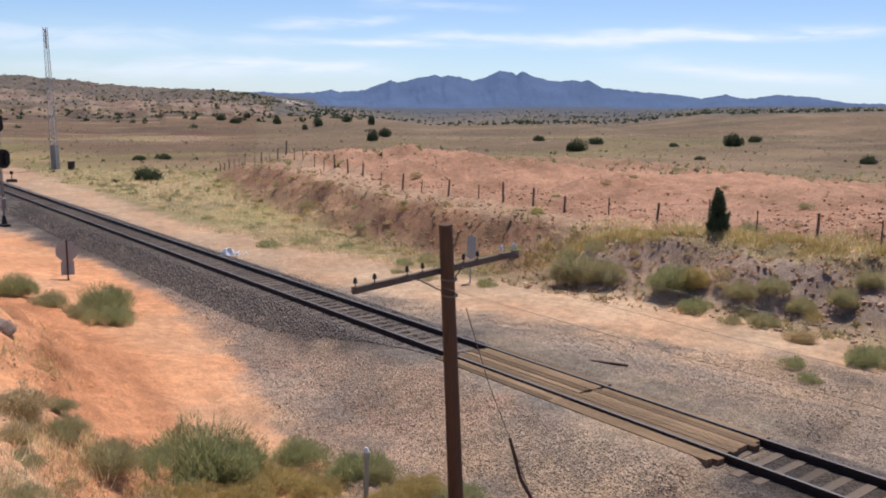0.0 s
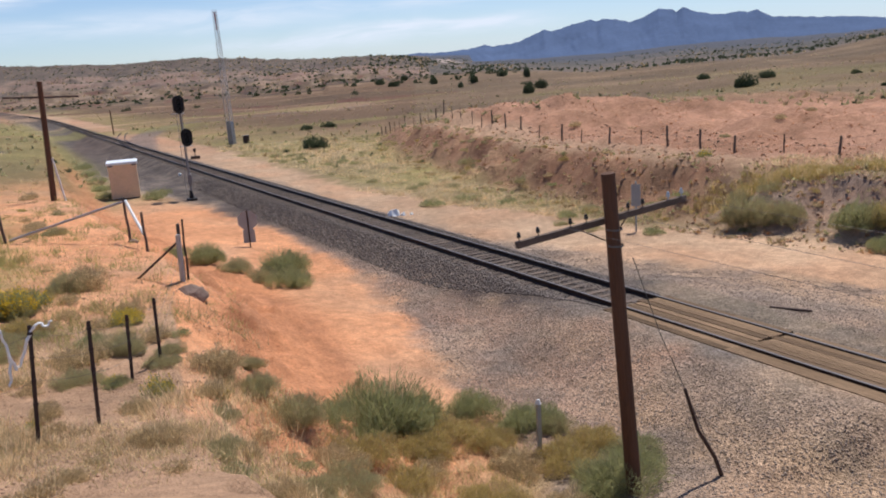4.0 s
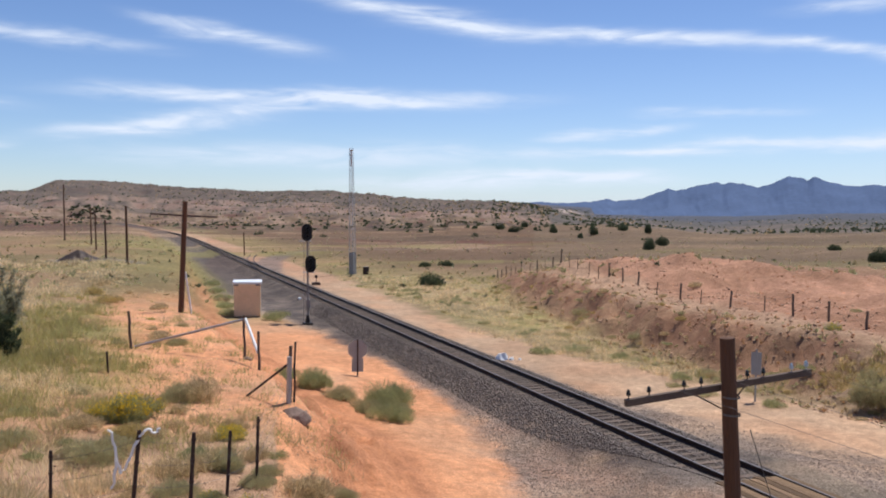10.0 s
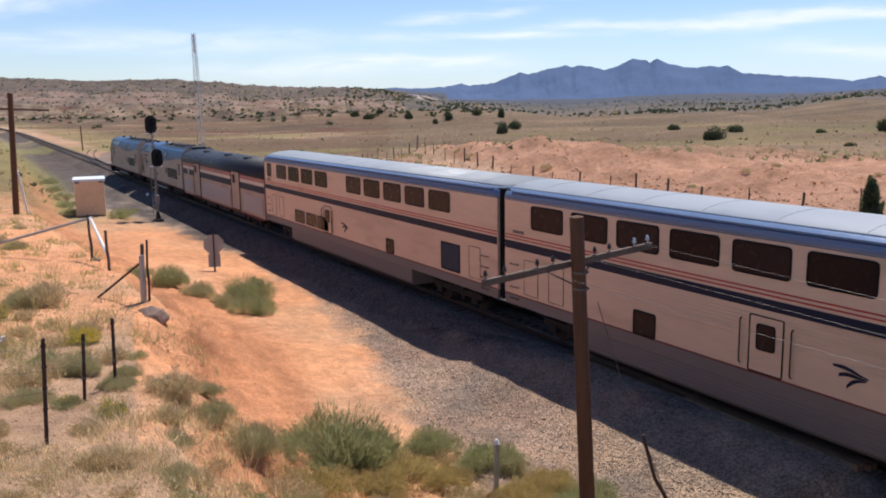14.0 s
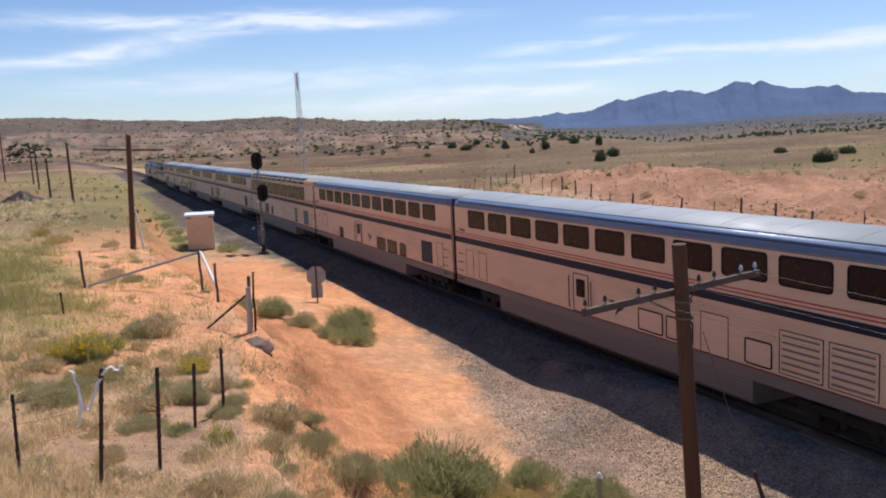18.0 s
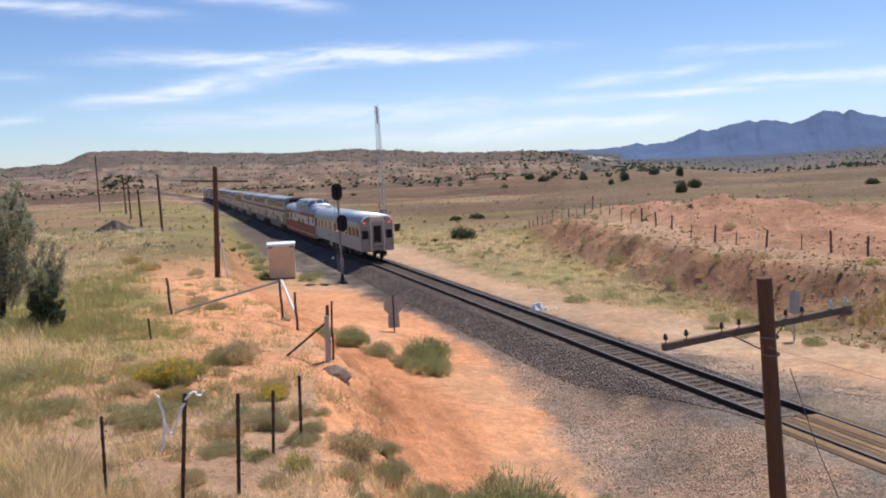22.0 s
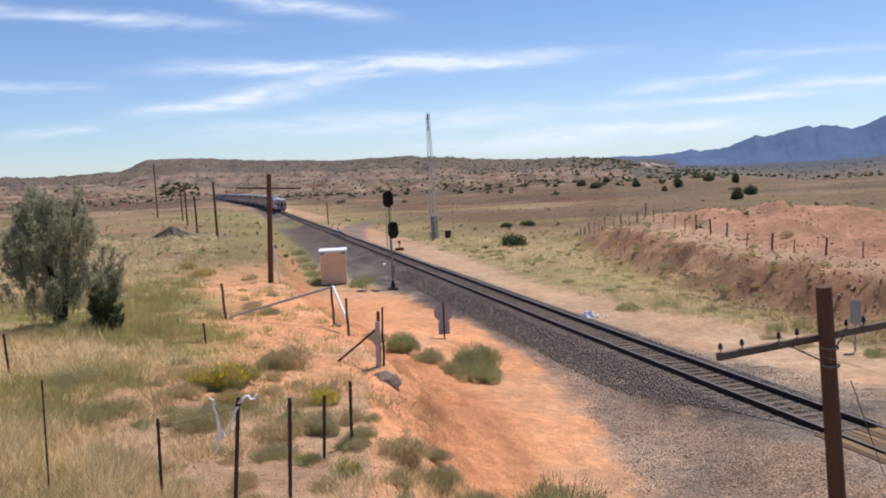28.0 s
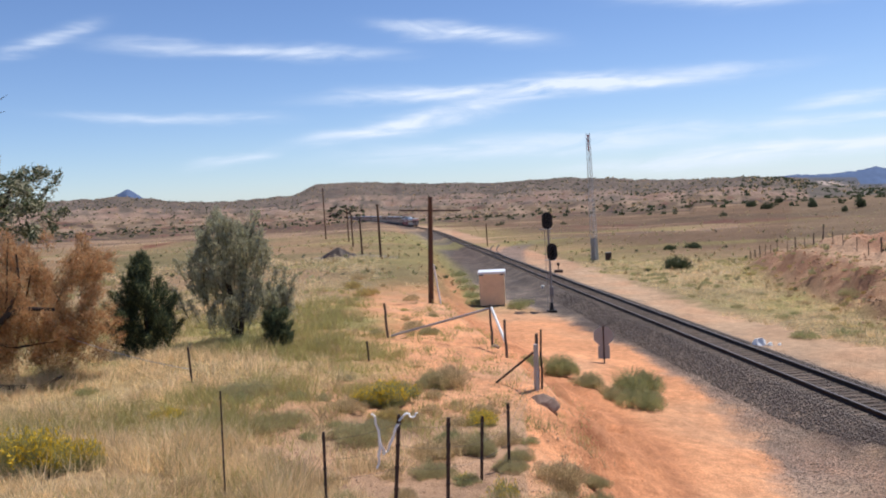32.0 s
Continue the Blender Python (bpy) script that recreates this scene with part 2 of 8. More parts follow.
M = {
    "rail": material("rail steel rusted", (0.035, 0.022, 0.018), 0.6, 0.2, 0.3, 8),
    "railtop": material("rail head polished", (0.15, 0.14, 0.138), 0.5, 0.6, 0.15, 10),
    "tie": material("weathered tie wood", (0.125, 0.092, 0.072), 0.9, 0, 0.35, 5, 0.5, 30, island=0.30, stretch=(0.3, 3, 1)),
    "plank": material("crossing plank wood", (0.195, 0.130, 0.080), 0.92, 0, 0.6, 4, 0.9, 22, island=0.40, spec=0.12, stretch=(6, 0.4, 1), wear=(0.095, 0.062, 0.042)),
    "pole": material("creosote pole wood", (0.12, 0.06, 0.036), 0.85, 0, 0.35, 5, 0.7, 14, stretch=(4, 4, 0.25)),
    "arm": material("weathered crossarm wood", (0.13, 0.095, 0.075), 0.9, 0, 0.4, 6, 0.5, 20),
    "insul": material("dark glass insulator", (0.02, 0.018, 0.018), 0.25, 0, 0.2, 20, spec=0.5),
    "insul_c": material("pale glass insulator", (0.55, 0.6, 0.62), 0.15, 0, 0.2, 20, spec=0.5),
    "wire": material("galvanised wire", (0.16, 0.15, 0.15), 0.6, 0.6, 0.2, 20),
    "steel_post": material("rusted steel post", (0.07, 0.045, 0.04), 0.8, 0.2, 0.35, 12),
    "post": material("weathered post wood", (0.14, 0.105, 0.085), 0.9, 0, 0.4, 8, 0.6, 25, stretch=(3, 3, 0.4)),
    "pipe": material("galvanised pipe", (0.42, 0.42, 0.43), 0.45, 0.5, 0.2, 8),
    "white": material("white paint", (0.75, 0.75, 0.74), 0.6, 0, 0.1, 8),
    "black": material("black signal paint", (0.012, 0.012, 0.014), 0.5, 0, 0.2, 10),
    "mast": material("aluminium mast paint", (0.22, 0.21, 0.21), 0.6, 0.3, 0.25, 8),
    "bungalow": material("tan bungalow paint", (0.80, 0.57, 0.37), 0.6, 0, 0.12, 3, wear=(0.72, 0.50, 0.31)),
    "roofwhite": material("pale bungalow roof", (0.72, 0.76, 0.80), 0.5, 0.1, 0.1, 4),
    "signback": material("bare aluminium sign back", (0.33, 0.35, 0.36), 0.55, 0.1, 0.15, 8),
    "rock": material("grey sandstone", (0.22, 0.155, 0.125), 0.95, 0, 0.35, 4, 0.8, 14),
    "leaf_olive": leafy("silvery olive leaves", (0.39, 0.375, 0.26), 0.4, 0.4),
    "leaf_juniper": leafy("dark juniper foliage", (0.095, 0.115, 0.062), 0.4, 0.3),
    "leaf_sage": leafy("grey green sage", (0.42, 0.385, 0.205), 0.28, 0.48),
    "leaf_green": leafy("green rabbitbrush", (0.355, 0.355, 0.168), 0.28, 0.48),
    "leaf_tawny": leafy("yellow olive rabbitbrush", (0.52, 0.40, 0.15), 0.3, 0.48),
    "leaf_dry": leafy("dry brown brush", (0.47, 0.355, 0.20), 0.33, 0.48),
    "leaf_rust": leafy("rust brown tamarisk", (0.47, 0.265, 0.13), 0.35, 0.5),
    "grass_dry": leafy("dry straw grass", (0.84, 0.66, 0.40), 0.32, 0.52),
    "grass_green": leafy("green grass", (0.42, 0.375, 0.15), 0.25, 0.5),
    "flower": leafy("yellow flower heads", (0.75, 0.52, 0.05), 0.25, 0.42),
    "bark": material("dark bark", (0.05, 0.036, 0.028), 0.95, 0, 0.3, 8, 0.6, 20),
    "rag": material("white plastic rag", (0.88, 0.87, 0.85), 0.5, 0, 0.05, 8),
    # train
    "alu": material("weathered stainless cladding", (0.67, 0.485, 0.35), 0.5, 0.12, 0.12, 1.2, stretch=(1, 0.3, 1.5), wear=(0.52, 0.36, 0.25)),
    "shell": material("dull baggage car side", (0.42, 0.30, 0.235), 0.5, 0.15, 0.15, 1.2, stretch=(1, 0.3, 1.5), wear=(0.32, 0.225, 0.17)),
    # grey cladding, made darker in colour for shade low on the cars
    "alu_lo": material("skirt cladding darkened for shade", (0.20, 0.168, 0.152), 0.6, 0.15, 0.18, 1.2, stretch=(1, 0.3, 1.5)),
    "silver": material("bright fluted stainless", (0.50, 0.47, 0.455), 0.36, 0.5, 0.12, 1.5, stretch=(1, 0.3, 1.5)),
    # stainless darkened and browned in colour for the shaded rear end
    "dull_steel": material("shade-browned stainless end sheet", (0.36, 0.305, 0.275), 0.42, 0.55, 0.3, 2.0, wear=(0.24, 0.19, 0.165)),
    "roof": material("pale car roof", (0.31, 0.335, 0.37), 0.6, 0.12, 0.15, 1.0, stretch=(1, 0.3, 1)),
    "steel_roof": material("dull stainless roof", (0.36, 0.40, 0.465), 0.5, 0.55, 0.18, 1.0, stretch=(1, 0.4, 1)),
    "roof_dark": material("dark baggage roof", (0.028, 0.031, 0.038), 0.55, 0.1, 0.25, 1.5),
    "blue": material("blue eave band", (0.135, 0.20, 0.335), 0.45, 0.1, 0.10, 2),
    "loco_blue": material("blue locomotive paint", (0.045, 0.105, 0.20), 0.42, 0.05, 0.2, 2),
    "vent_blue": material("dark blue louvre paint", (0.022, 0.034, 0.062), 0.55, 0.05, 0.25, 3, spec=0.2),
    "loco_grey": material("silver grey locomotive paint", (0.41, 0.31, 0.255), 0.45, 0.12, 0.18, 1.5, wear=(0.31, 0.225, 0.175)),
    "blind": material("tan window blind behind glass", (0.30, 0.20, 0.135), 0.22, 0, 0.1, 2, spec=0.35, island=0.3),
    "hood": material("sooty grey roof", (0.085, 0.085, 0.088), 0.6, 0.1, 0.2, 2),
    "navy": material("navy stripe", (0.016, 0.020, 0.040), 0.5, 0, 0.1, 3, spec=0.15),
    "red": material("red stripe", (0.42, 0.05, 0.05), 0.5, 0, 0.1, 3),
    # red darkened for grime and for the shade at the cars' bottom edge
    "sill": material("grimy red sill paint with shade", (0.20, 0.050, 0.038), 0.7, 0, 0.3, 3, spec=0.15),
    "maroon": material("red private car paint", (0.33, 0.048, 0.042), 0.5, 0, 0.18, 2, spec=0.18, wear=(0.26, 0.05, 0.042)),
    "cream": material("pale window band", (0.66, 0.53, 0.46), 0.45, 0.1, 0.12, 2),
    "glass": material("brown tinted window", (0.026, 0.015, 0.016), 0.22, 0, 0.1, 2, spec=0.12, island=0.35),
    "glass_dark": material("dark cab window", (0.010, 0.011, 0.015), 0.12, 0, 0.1, 2, spec=0.2),
    "dome_glass": material("blue grey dome window", (0.075, 0.095, 0.125), 0.07, 0, 0.1, 2, spec=0.6),
    "gap": material("black rubber diaphragm", (0.010, 0.010, 0.011), 0.9, 0, 0.2, 6, spec=0.1),
    "under": material("dirty running gear", (0.028, 0.022, 0.019), 0.8, 0.1, 0.35, 6),
    "grille": material("dark grille", (0.05, 0.04, 0.038), 0.6, 0.2, 0.2, 8),
    "fluted": material("corrugated side sheet", (0.50, 0.44, 0.41), 0.42, 0.35, 0.1, 2),
    "tan": material("tan belt panel", (0.78, 0.52, 0.27), 0.5, 0.05, 0.12, 2),
    "number": material("dark lettering", (0.03, 0.04, 0.07), 0.5, 0, 0.1, 5),
    "handrail": material("pale handrail", (0.5, 0.48, 0.46), 0.5, 0.3, 0.1, 8),
}


def glow(name, color, strength):
    m = bpy.data.materials.new(name)
    m.use_nodes = True
    b = m.node_tree.nodes["Principled BSDF"]
    b.inputs["Base Color"].default_value = (*color, 1)
    b.inputs["Emission Color"].default_value = (*color, 1)
    b.inputs["Emission Strength"].default_value = strength
    return m


M["marker"] = glow("red marker lamp", (1.0, 0.06, 0.05), 1.6)
M["headlamp"] = glow("lamp lens", (0.8, 0.78, 0.7), 0.2)

# ---- mesh tools ----
def obj(name, bm, mat, parent=None, label="", smooth=False):
    me = bpy.data.meshes.new(name)
    bm.normal_update()
    bm.to_mesh(me)
    bm.free()
    for mm in (mat if isinstance(mat, (list, tuple)) else [mat]):
        me.materials.append(mm)
    if smooth:
        for pl in me.polygons:
            pl.use_smooth = True
    ob = new(name, me)
    if parent is not None:
        ob.parent = parent
    if label:
        tagged(ob, label)
    return ob


def part(name, bm, mat, parent, label="", smooth=False):
    return obj(name, bm, mat, parent, label, smooth)


def thing(name, m, label, category, group="", kind=""):
    e = new(name)
    e.matrix_world = m
    return tagged(e, label, category, group, kind)


def box(bm, x0, x1, y0, y1, z0, z1, mi=0, bev=0.0):
    r = bmesh.ops.create_cube(bm, size=1.0, matrix=Matrix.Translation(((x0 + x1) / 2, (y0 + y1) / 2, (z0 + z1) / 2)) @ Matrix.Diagonal((abs(x1 - x0), abs(y1 - y0), abs(z1 - z0), 1)))
    fs = {f for v in r["verts"] for f in v.link_faces}
    if bev:
        es = {e for f in fs for e in f.edges}
        rb = bmesh.ops.bevel(bm, geom=list(es), offset=bev, segments=2, affect='EDGES', profile=0.5)
        fs = set(rb["faces"]) | {f for f in fs if f.is_valid}
    for f in fs:
        f.material_index = mi
    return bm


def tube(bm, p0, p1, r0, r1=None, seg=8, mi=0, caps=True):
    p0, p1 = Vector(p0), Vector(p1)
    r1 = r0 if r1 is None else r1
    d = p1 - p0
    q = d.to_track_quat('Z', 'Y').to_matrix().to_4x4()
    r = bmesh.ops.create_cone(bm, cap_ends=caps, segments=seg, radius1=r0, radius2=r1, depth=d.length, matrix=Matrix.Translation((p0 + p1) / 2) @ q)
    for v in r["verts"]:
        for f in v.link_faces:
            f.material_index = mi
    return bm


def path_tube(bm, pts, r0, r1=None, seg=6):
    r1 = r0 if r1 is None else r1
    rings = []
    pts = [Vector(p) for p in pts]
    for i, p in enumerate(pts):
        d = (pts[min(i + 1, len(pts) - 1)] - pts[max(i - 1, 0)]).normalized()
        a = d.orthogonal().normalized() if i == 0 else (prev - d * prev.dot(d)).normalized()
        prev = a
        b = d.cross(a)
        r = r0 + (r1 - r0) * i / (len(pts) - 1)
        rings.append([bm.verts.new(p + (a * math.cos(2 * math.pi * k / seg) + b * math.sin(2 * math.pi * k / seg)) * r) for k in range(seg)])
    for u, v in zip(rings, rings[1:]):
        for k in range(seg):
            bm.faces.new((u[k], u[(k + 1) % seg], v[(k + 1) % seg], v[k]))
    bm.faces.new(rings[0][::-1])
    bm.faces.new(rings[-1])
    return bm


def BM():
    return bmesh.new()


def mesh_np(name, verts, faces, mats, mat_index=None, parent=None):
    """A mesh object straight from arrays: verts (n,3), faces (m,3 or 4)."""
    me = bpy.data.meshes.new(name)
    verts, faces = np.asarray(verts, np.float32), np.asarray(faces, np.int32)
    k = faces.shape[1]
    me.vertices.add(len(verts))
    me.vertices.foreach_set("co", verts.ravel())
    me.loops.add(faces.size)
    me.loops.foreach_set("vertex_index", faces.ravel())
    me.polygons.add(len(faces))
    me.polygons.foreach_set("loop_start", np.arange(len(faces), dtype=np.int32) * k)
    me.update(calc_edges=True)
    me.validate()
    for mm in mats:
        me.materials.append(mm)
    if mat_index is not None:
        me.polygons.foreach_set("material_index", np.asarray(mat_index, np.int32))
    ob = new(name, me)
    if parent is not None:
        ob.parent = parent
    return ob


CACHE = {}


def shared(key, make, mat):
    """One mesh for all alike pieces."""
    if key not in CACHE:
        bm = make()
        me = bpy.data.meshes.new(key[0])
        bm.normal_update()
        bm.to_mesh(me)
        bm.free()
        for mm in (mat if isinstance(mat, (list, tuple)) else [mat]):
            me.materials.append(mm)
        CACHE[key] = me
    return CACHE[key]


def piece(name, key, make, mat, parent, m, label=""):
    ob = new(name, shared((name,) + key, make, mat))
    ob.parent = parent
    ob.matrix_basis = m
    if label:
        tagged(ob, label)
    return ob

# ---- the line of the track and the lie of the land ----
S_TAB = np.arange(-760.0, 900.0, 1.0)
_k = np.clip((S_TAB - 255.0) / 60.0, 0, 1) / 1900.0
_th = np.cumsum(_k)
X_TAB = 16.82 - np.cumsum(np.sin(_th))
Y_TAB = -760.0 + np.cumsum(np.cos(_th)) - 1.0
TRACK_X = 16.82


def track_z(s):
    s = np.asarray(s, float)
    q = np.clip(s, -800, 1500)
    return -0.0268 * q + 8.4e-6 * np.maximum(q, 0) ** 2


def track_pose(s):
    x, y, th = (float(np.interp(s, S_TAB, a)) for a in (X_TAB, Y_TAB, _th))
    g = float(track_z(s + 5) - track_z(s - 5)) / 10
    return Matrix.Translation((x, y, float(track_z(s)))) @ Euler((math.atan(g), 0, th)).to_matrix().to_4x4()


def _hash(ix, iy, seed):
    h = np.sin(ix * 127.1 + iy * 311.7 + seed * 74.7) * 43758.5453
    return h - np.floor(h)


def vnoise(x, y, seed=0):
    ix, iy = np.floor(x), np.floor(y)
    fx, fy = x - ix, y - iy
    fx, fy = fx * fx * (3 - 2 * fx), fy * fy * (3 - 2 * fy)
    a, b = _hash(ix, iy, seed), _hash(ix + 1, iy, seed)
    c, d = _hash(ix, iy + 1, seed), _hash(ix + 1, iy + 1, seed)
    return (a + (b - a) * fx) * (1 - fy) + (c + (d - c) * fx) * fy - 0.5


def fbm(x, y, octaves=4, seed=0):
    t, amp = 0.0, 1.0
    for i in range(octaves):
        t = t + amp * vnoise(x * 2 ** i, y * 2 ** i, seed + i)
        amp *= 0.5
    return t


def sstep(a, b, v):
    t = np.clip((v - a) / (b - a), 0, 1)
    return t * t * (3 - 2 * t)


# skyline of the mesa: bearing from +y (degrees), elevation of its rim
MESA = np.array([(-70, 0.5), (-34, 0.45), (-26, 0.6), (-20.8, 0.58), (-17.9, 0.65), (-15.6, 0.5), (-13.4, 0.12), (-10.9, 0.0), (-8.5, 0.12), (-6.6, 0.15), (-5.0, 0.85), (-2, 0.9), (2.6, 0.55), (7, 0.33), (12, 0.40), (17, 0.05), (19.5, -0.17), (24, -0.22), (25.6, -0.45), (27, -0.85), (30, -1.6)])
# edge of the near plain, and the foot of the mountains beyond it
EDGE = np.array([(-60, -0.6), (-24, -0.7), (0, -1.6), (18, -1.6), (24, -1.8), (30.8, -1.62), (34.4, -1.82), (37.8, -2.26), (43, -2.01), (49.6, -1.80), (52.4, -1.44), (55, -0.96), (60, -0.7), (66, -0.4), (90, -0.2)])
FOOT = np.array([(-60, -0.6), (-24, -0.7), (0, -1.6), (18, -1.4), (23, -0.8), (28, -0.9), (34, -1.0), (39, -0.95), (45, -0.62), (53, -0.58), (57, -0.33), (66, -0.05), (90, 0.0)])


def bank_toe(y):
    return np.where(y > 27, 28.4 + 0.0027 * (y - 27) ** 2, 28.4 + 0.22 * (27 - y))


def left_edges(y):
    crest = np.interp(y, [0, 12, 18, 26, 40, 60, 100, 150, 300], [1.5, 2.2, 3.2, 4.4, 3.6, 2.8, 3.9, 5.8, 2.0])
    toe = np.interp(y, [0, 12, 18, 26, 40, 60, 100, 150, 300], [7.0, 7.0, 7.4, 8.6, 8.0, 5.9, 7.2, 7.8, 4.2])
    return crest, toe


def land(x, y, detail=True):
    """Height of the ground."""
    x, y = np.asarray(x, float), np.asarray(y, float)
    d = np.hypot(x, y)
    az = np.degrees(np.arctan2(x, y))
    tx = np.interp(y, Y_TAB, X_TAB)
    tz = track_z(y)
    r = x - tx
    base = tz - 0.80
    z = base.copy()
    # ballast bed
    z = np.maximum(z, tz - 0.215 - np.clip(np.abs(r) - 1.6, 0, 9) * 0.40)
    # made-up approach at the plank crossing
    z = np.maximum(z, tz - 0.20 + 0.15 * sstep(0.6, 1.4, np.abs(r)) - np.clip(np.abs(r) - 2.2, 0, 9) * np.where(r < 0, 0.28, 0.16) - 1.2 * (1 - sstep(8.6, 10.2, y) * sstep(32, 19, y)))
    # plateau on the left with its bank
    crest, toe = left_edges(y)
    up = np.interp(y, [0, 18, 26, 34, 60, 120, 260, 500], [2.6, 2.6, 2.7, 2.6, 2.0, 2.0, 1.4, 0.6])
    bank = (1 - np.clip((x + fbm(x * 0.5, y * 0.5, 3, 3) * 0.9 - crest) / (toe - crest), 0, 1)) ** 1.45
    rise = np.clip((crest - x) * 0.085, 0, 0.75)
    z = z + bank * (up + rise)
    # apron between the bank's foot and the gravel
    z = z + 0.42 * sstep(12.5, 8.0, x) * (1 - bank) * sstep(12, 26, y)
    # hill under the viewpoint
    z = z + 3.7 * np.exp(-(d / 9.0) ** 2) * (0.30 + 0.70 * bank)
    # terrace on the right
    bt = bank_toe(y)
    h = np.interp(y, [-40, 10, 20, 80, 100, 125], [2.2, 2.4, 2.55, 2.5, 1.5, 0.0])
    wid = np.interp(y, [0, 20, 28, 36, 60, 100], [7.5, 6.6, 5.8, 4.6, 4.2, 4.0])
    terr = sstep(0, 1, (x - bt) / wid + fbm(x * 0.45, y * 0.45, 3, 5) * 0.30) * (1 - sstep(75, 105, x + 12 * fbm(x * 0.03, y * 0.03, 2, 9)))
    z = z + terr * h
    # orange mounds behind the fence
    for mx, my, rx, ry, mh in ((46, 72.5, 5, 6, 1.7), (46.5, 63, 6.5, 6, 2.4), (42, 76, 3, 5, 0.8), (53, 55, 7, 6, 1.3), (47, 40, 7, 6, 0.9), (52, 27, 8, 7, 1.1), (45, 18, 6, 5, 0.7), (60, 40, 9, 9, 0.9)):
        z = z + mh * np.exp(-(((x - mx) / rx) ** 2 + ((y - my) / ry) ** 2)) * terr
    # far country: climbs to its own horizon
    ld = np.log(np.maximum(d, 1))
    e0, e1 = np.interp(az, EDGE[:, 0], EDGE[:, 1]), np.interp(az, FOOT[:, 0], FOOT[:, 1])
    e1 = e0 + (e1 - e0) * np.clip((ld - math.log(640)) / (math.log(3000) - math.log(640)), 0, 1)
    zf = 7.5 + d * np.tan(np.radians(e1)) + fbm(x * 0.006, y * 0.006, 3, 55) * 7 * sstep(700, 1100, d) * (az > 24)
    far = np.where(az > 20, sstep(math.log(330), math.log(640), ld), sstep(math.log(380), math.log(2600), ld))
    z = np.where(d > 380, z * (1 - far) + zf * far, z)
    # the mesa
    top = np.interp(az, MESA[:, 0], MESA[:, 1], left=0.4, right=-3)
    d0 = np.interp(az, [-60, -12, -6, 0, 10, 20, 26], [620, 700, 820, 880, 600, 520, 560])
    d1 = np.interp(az, [-60, -12, -6, 0, 10, 20, 26], [1050, 1300, 1500, 1600, 1250, 1100, 900])
    u = (d - d0) / (d1 - d0)
    gully = 0.8 * fbm(az * 0.33, d * 0.003, 3, 21) + 0.45 * fbm(x * 0.011, y * 0.011, 4, 22)
    uu = np.clip(u + gully * 0.17 * np.clip(u * 4, 0, 1) * np.clip((1.1 - u) * 4, 0, 1), 0, 1)
    prof = 0.26 * sstep(0, 0.42, uu) + 0.16 * sstep(0.38, 0.48, uu) + 0.14 * sstep(0.56, 0.62, uu) + 0.32 * sstep(0.60, 0.93, uu) + 0.12 * sstep(0.92, 1.0, uu)
    ztop = 7.5 + d1 * np.tan(np.radians(top)) + fbm(az * 2.0, az * 0, 3, 31) * 2.0
    inside = (az > -75) & (az < 30)
    zm = z + (ztop - z) * prof
    z = np.where(inside & (u > 0), np.maximum(z, np.where(u < 1, zm, ztop - (d - d1) * 0.004)), z)
    if detail:
        near_track = sstep(2.2, 5.0, np.abs(r))
        z = z + near_track * (fbm(x * 0.35, y * 0.35, 4, 40) * 0.16 + fbm(x * 1.7, y * 1.7, 3, 44) * 0.07) * np.clip(d / 12, 0.3, 1)
        z = z + near_track * fbm(x * 0.03, y * 0.03, 3, 50) * 1.6 * sstep(70, 260, d) * sstep(8, 60, np.abs(r))
        z = z + (fbm(x * 1.1, y * 1.1, 3, 62) * 0.36 + np.abs(fbm(x * 2.6, y * 2.6, 2, 63)) * 0.26) * (np.clip(bank * (1 - bank) * 4, 0, 1) * sstep(14, 20, y) + np.clip(terr * (1 - terr) * 4, 0, 1) * (0.2 + 0.35 * sstep(26, 36, y)))
        # rubble and worn humps on the orange terrace
        z = z + terr * sstep(3.5, 6.5, x - bt) * ((np.abs(fbm(x * 0.22, y * 0.22, 4, 64)) - 0.30) * 1.0 + fbm(x * 0.9, y * 0.9, 3, 65) * 0.28) * (d < 140)
        z = z + sstep(560, 700, d) * (az < 30) * fbm(x * 0.05, y * 0.05, 3, 66) * 2.4
        # rills in the bare banks
        z = z - np.abs(fbm(x * 0.8, y * 2.2, 3, 60)) * 0.55 * (bank * (1 - bank) * 4 * sstep(14, 24, y) + np.clip(terr * (1 - terr) * 4, 0, 1) * (0.15 + 0.35 * sstep(26, 36, y)))
    return z


def ground_at(x, y):
    return float(land(np.array([x]), np.array([y]))[0])


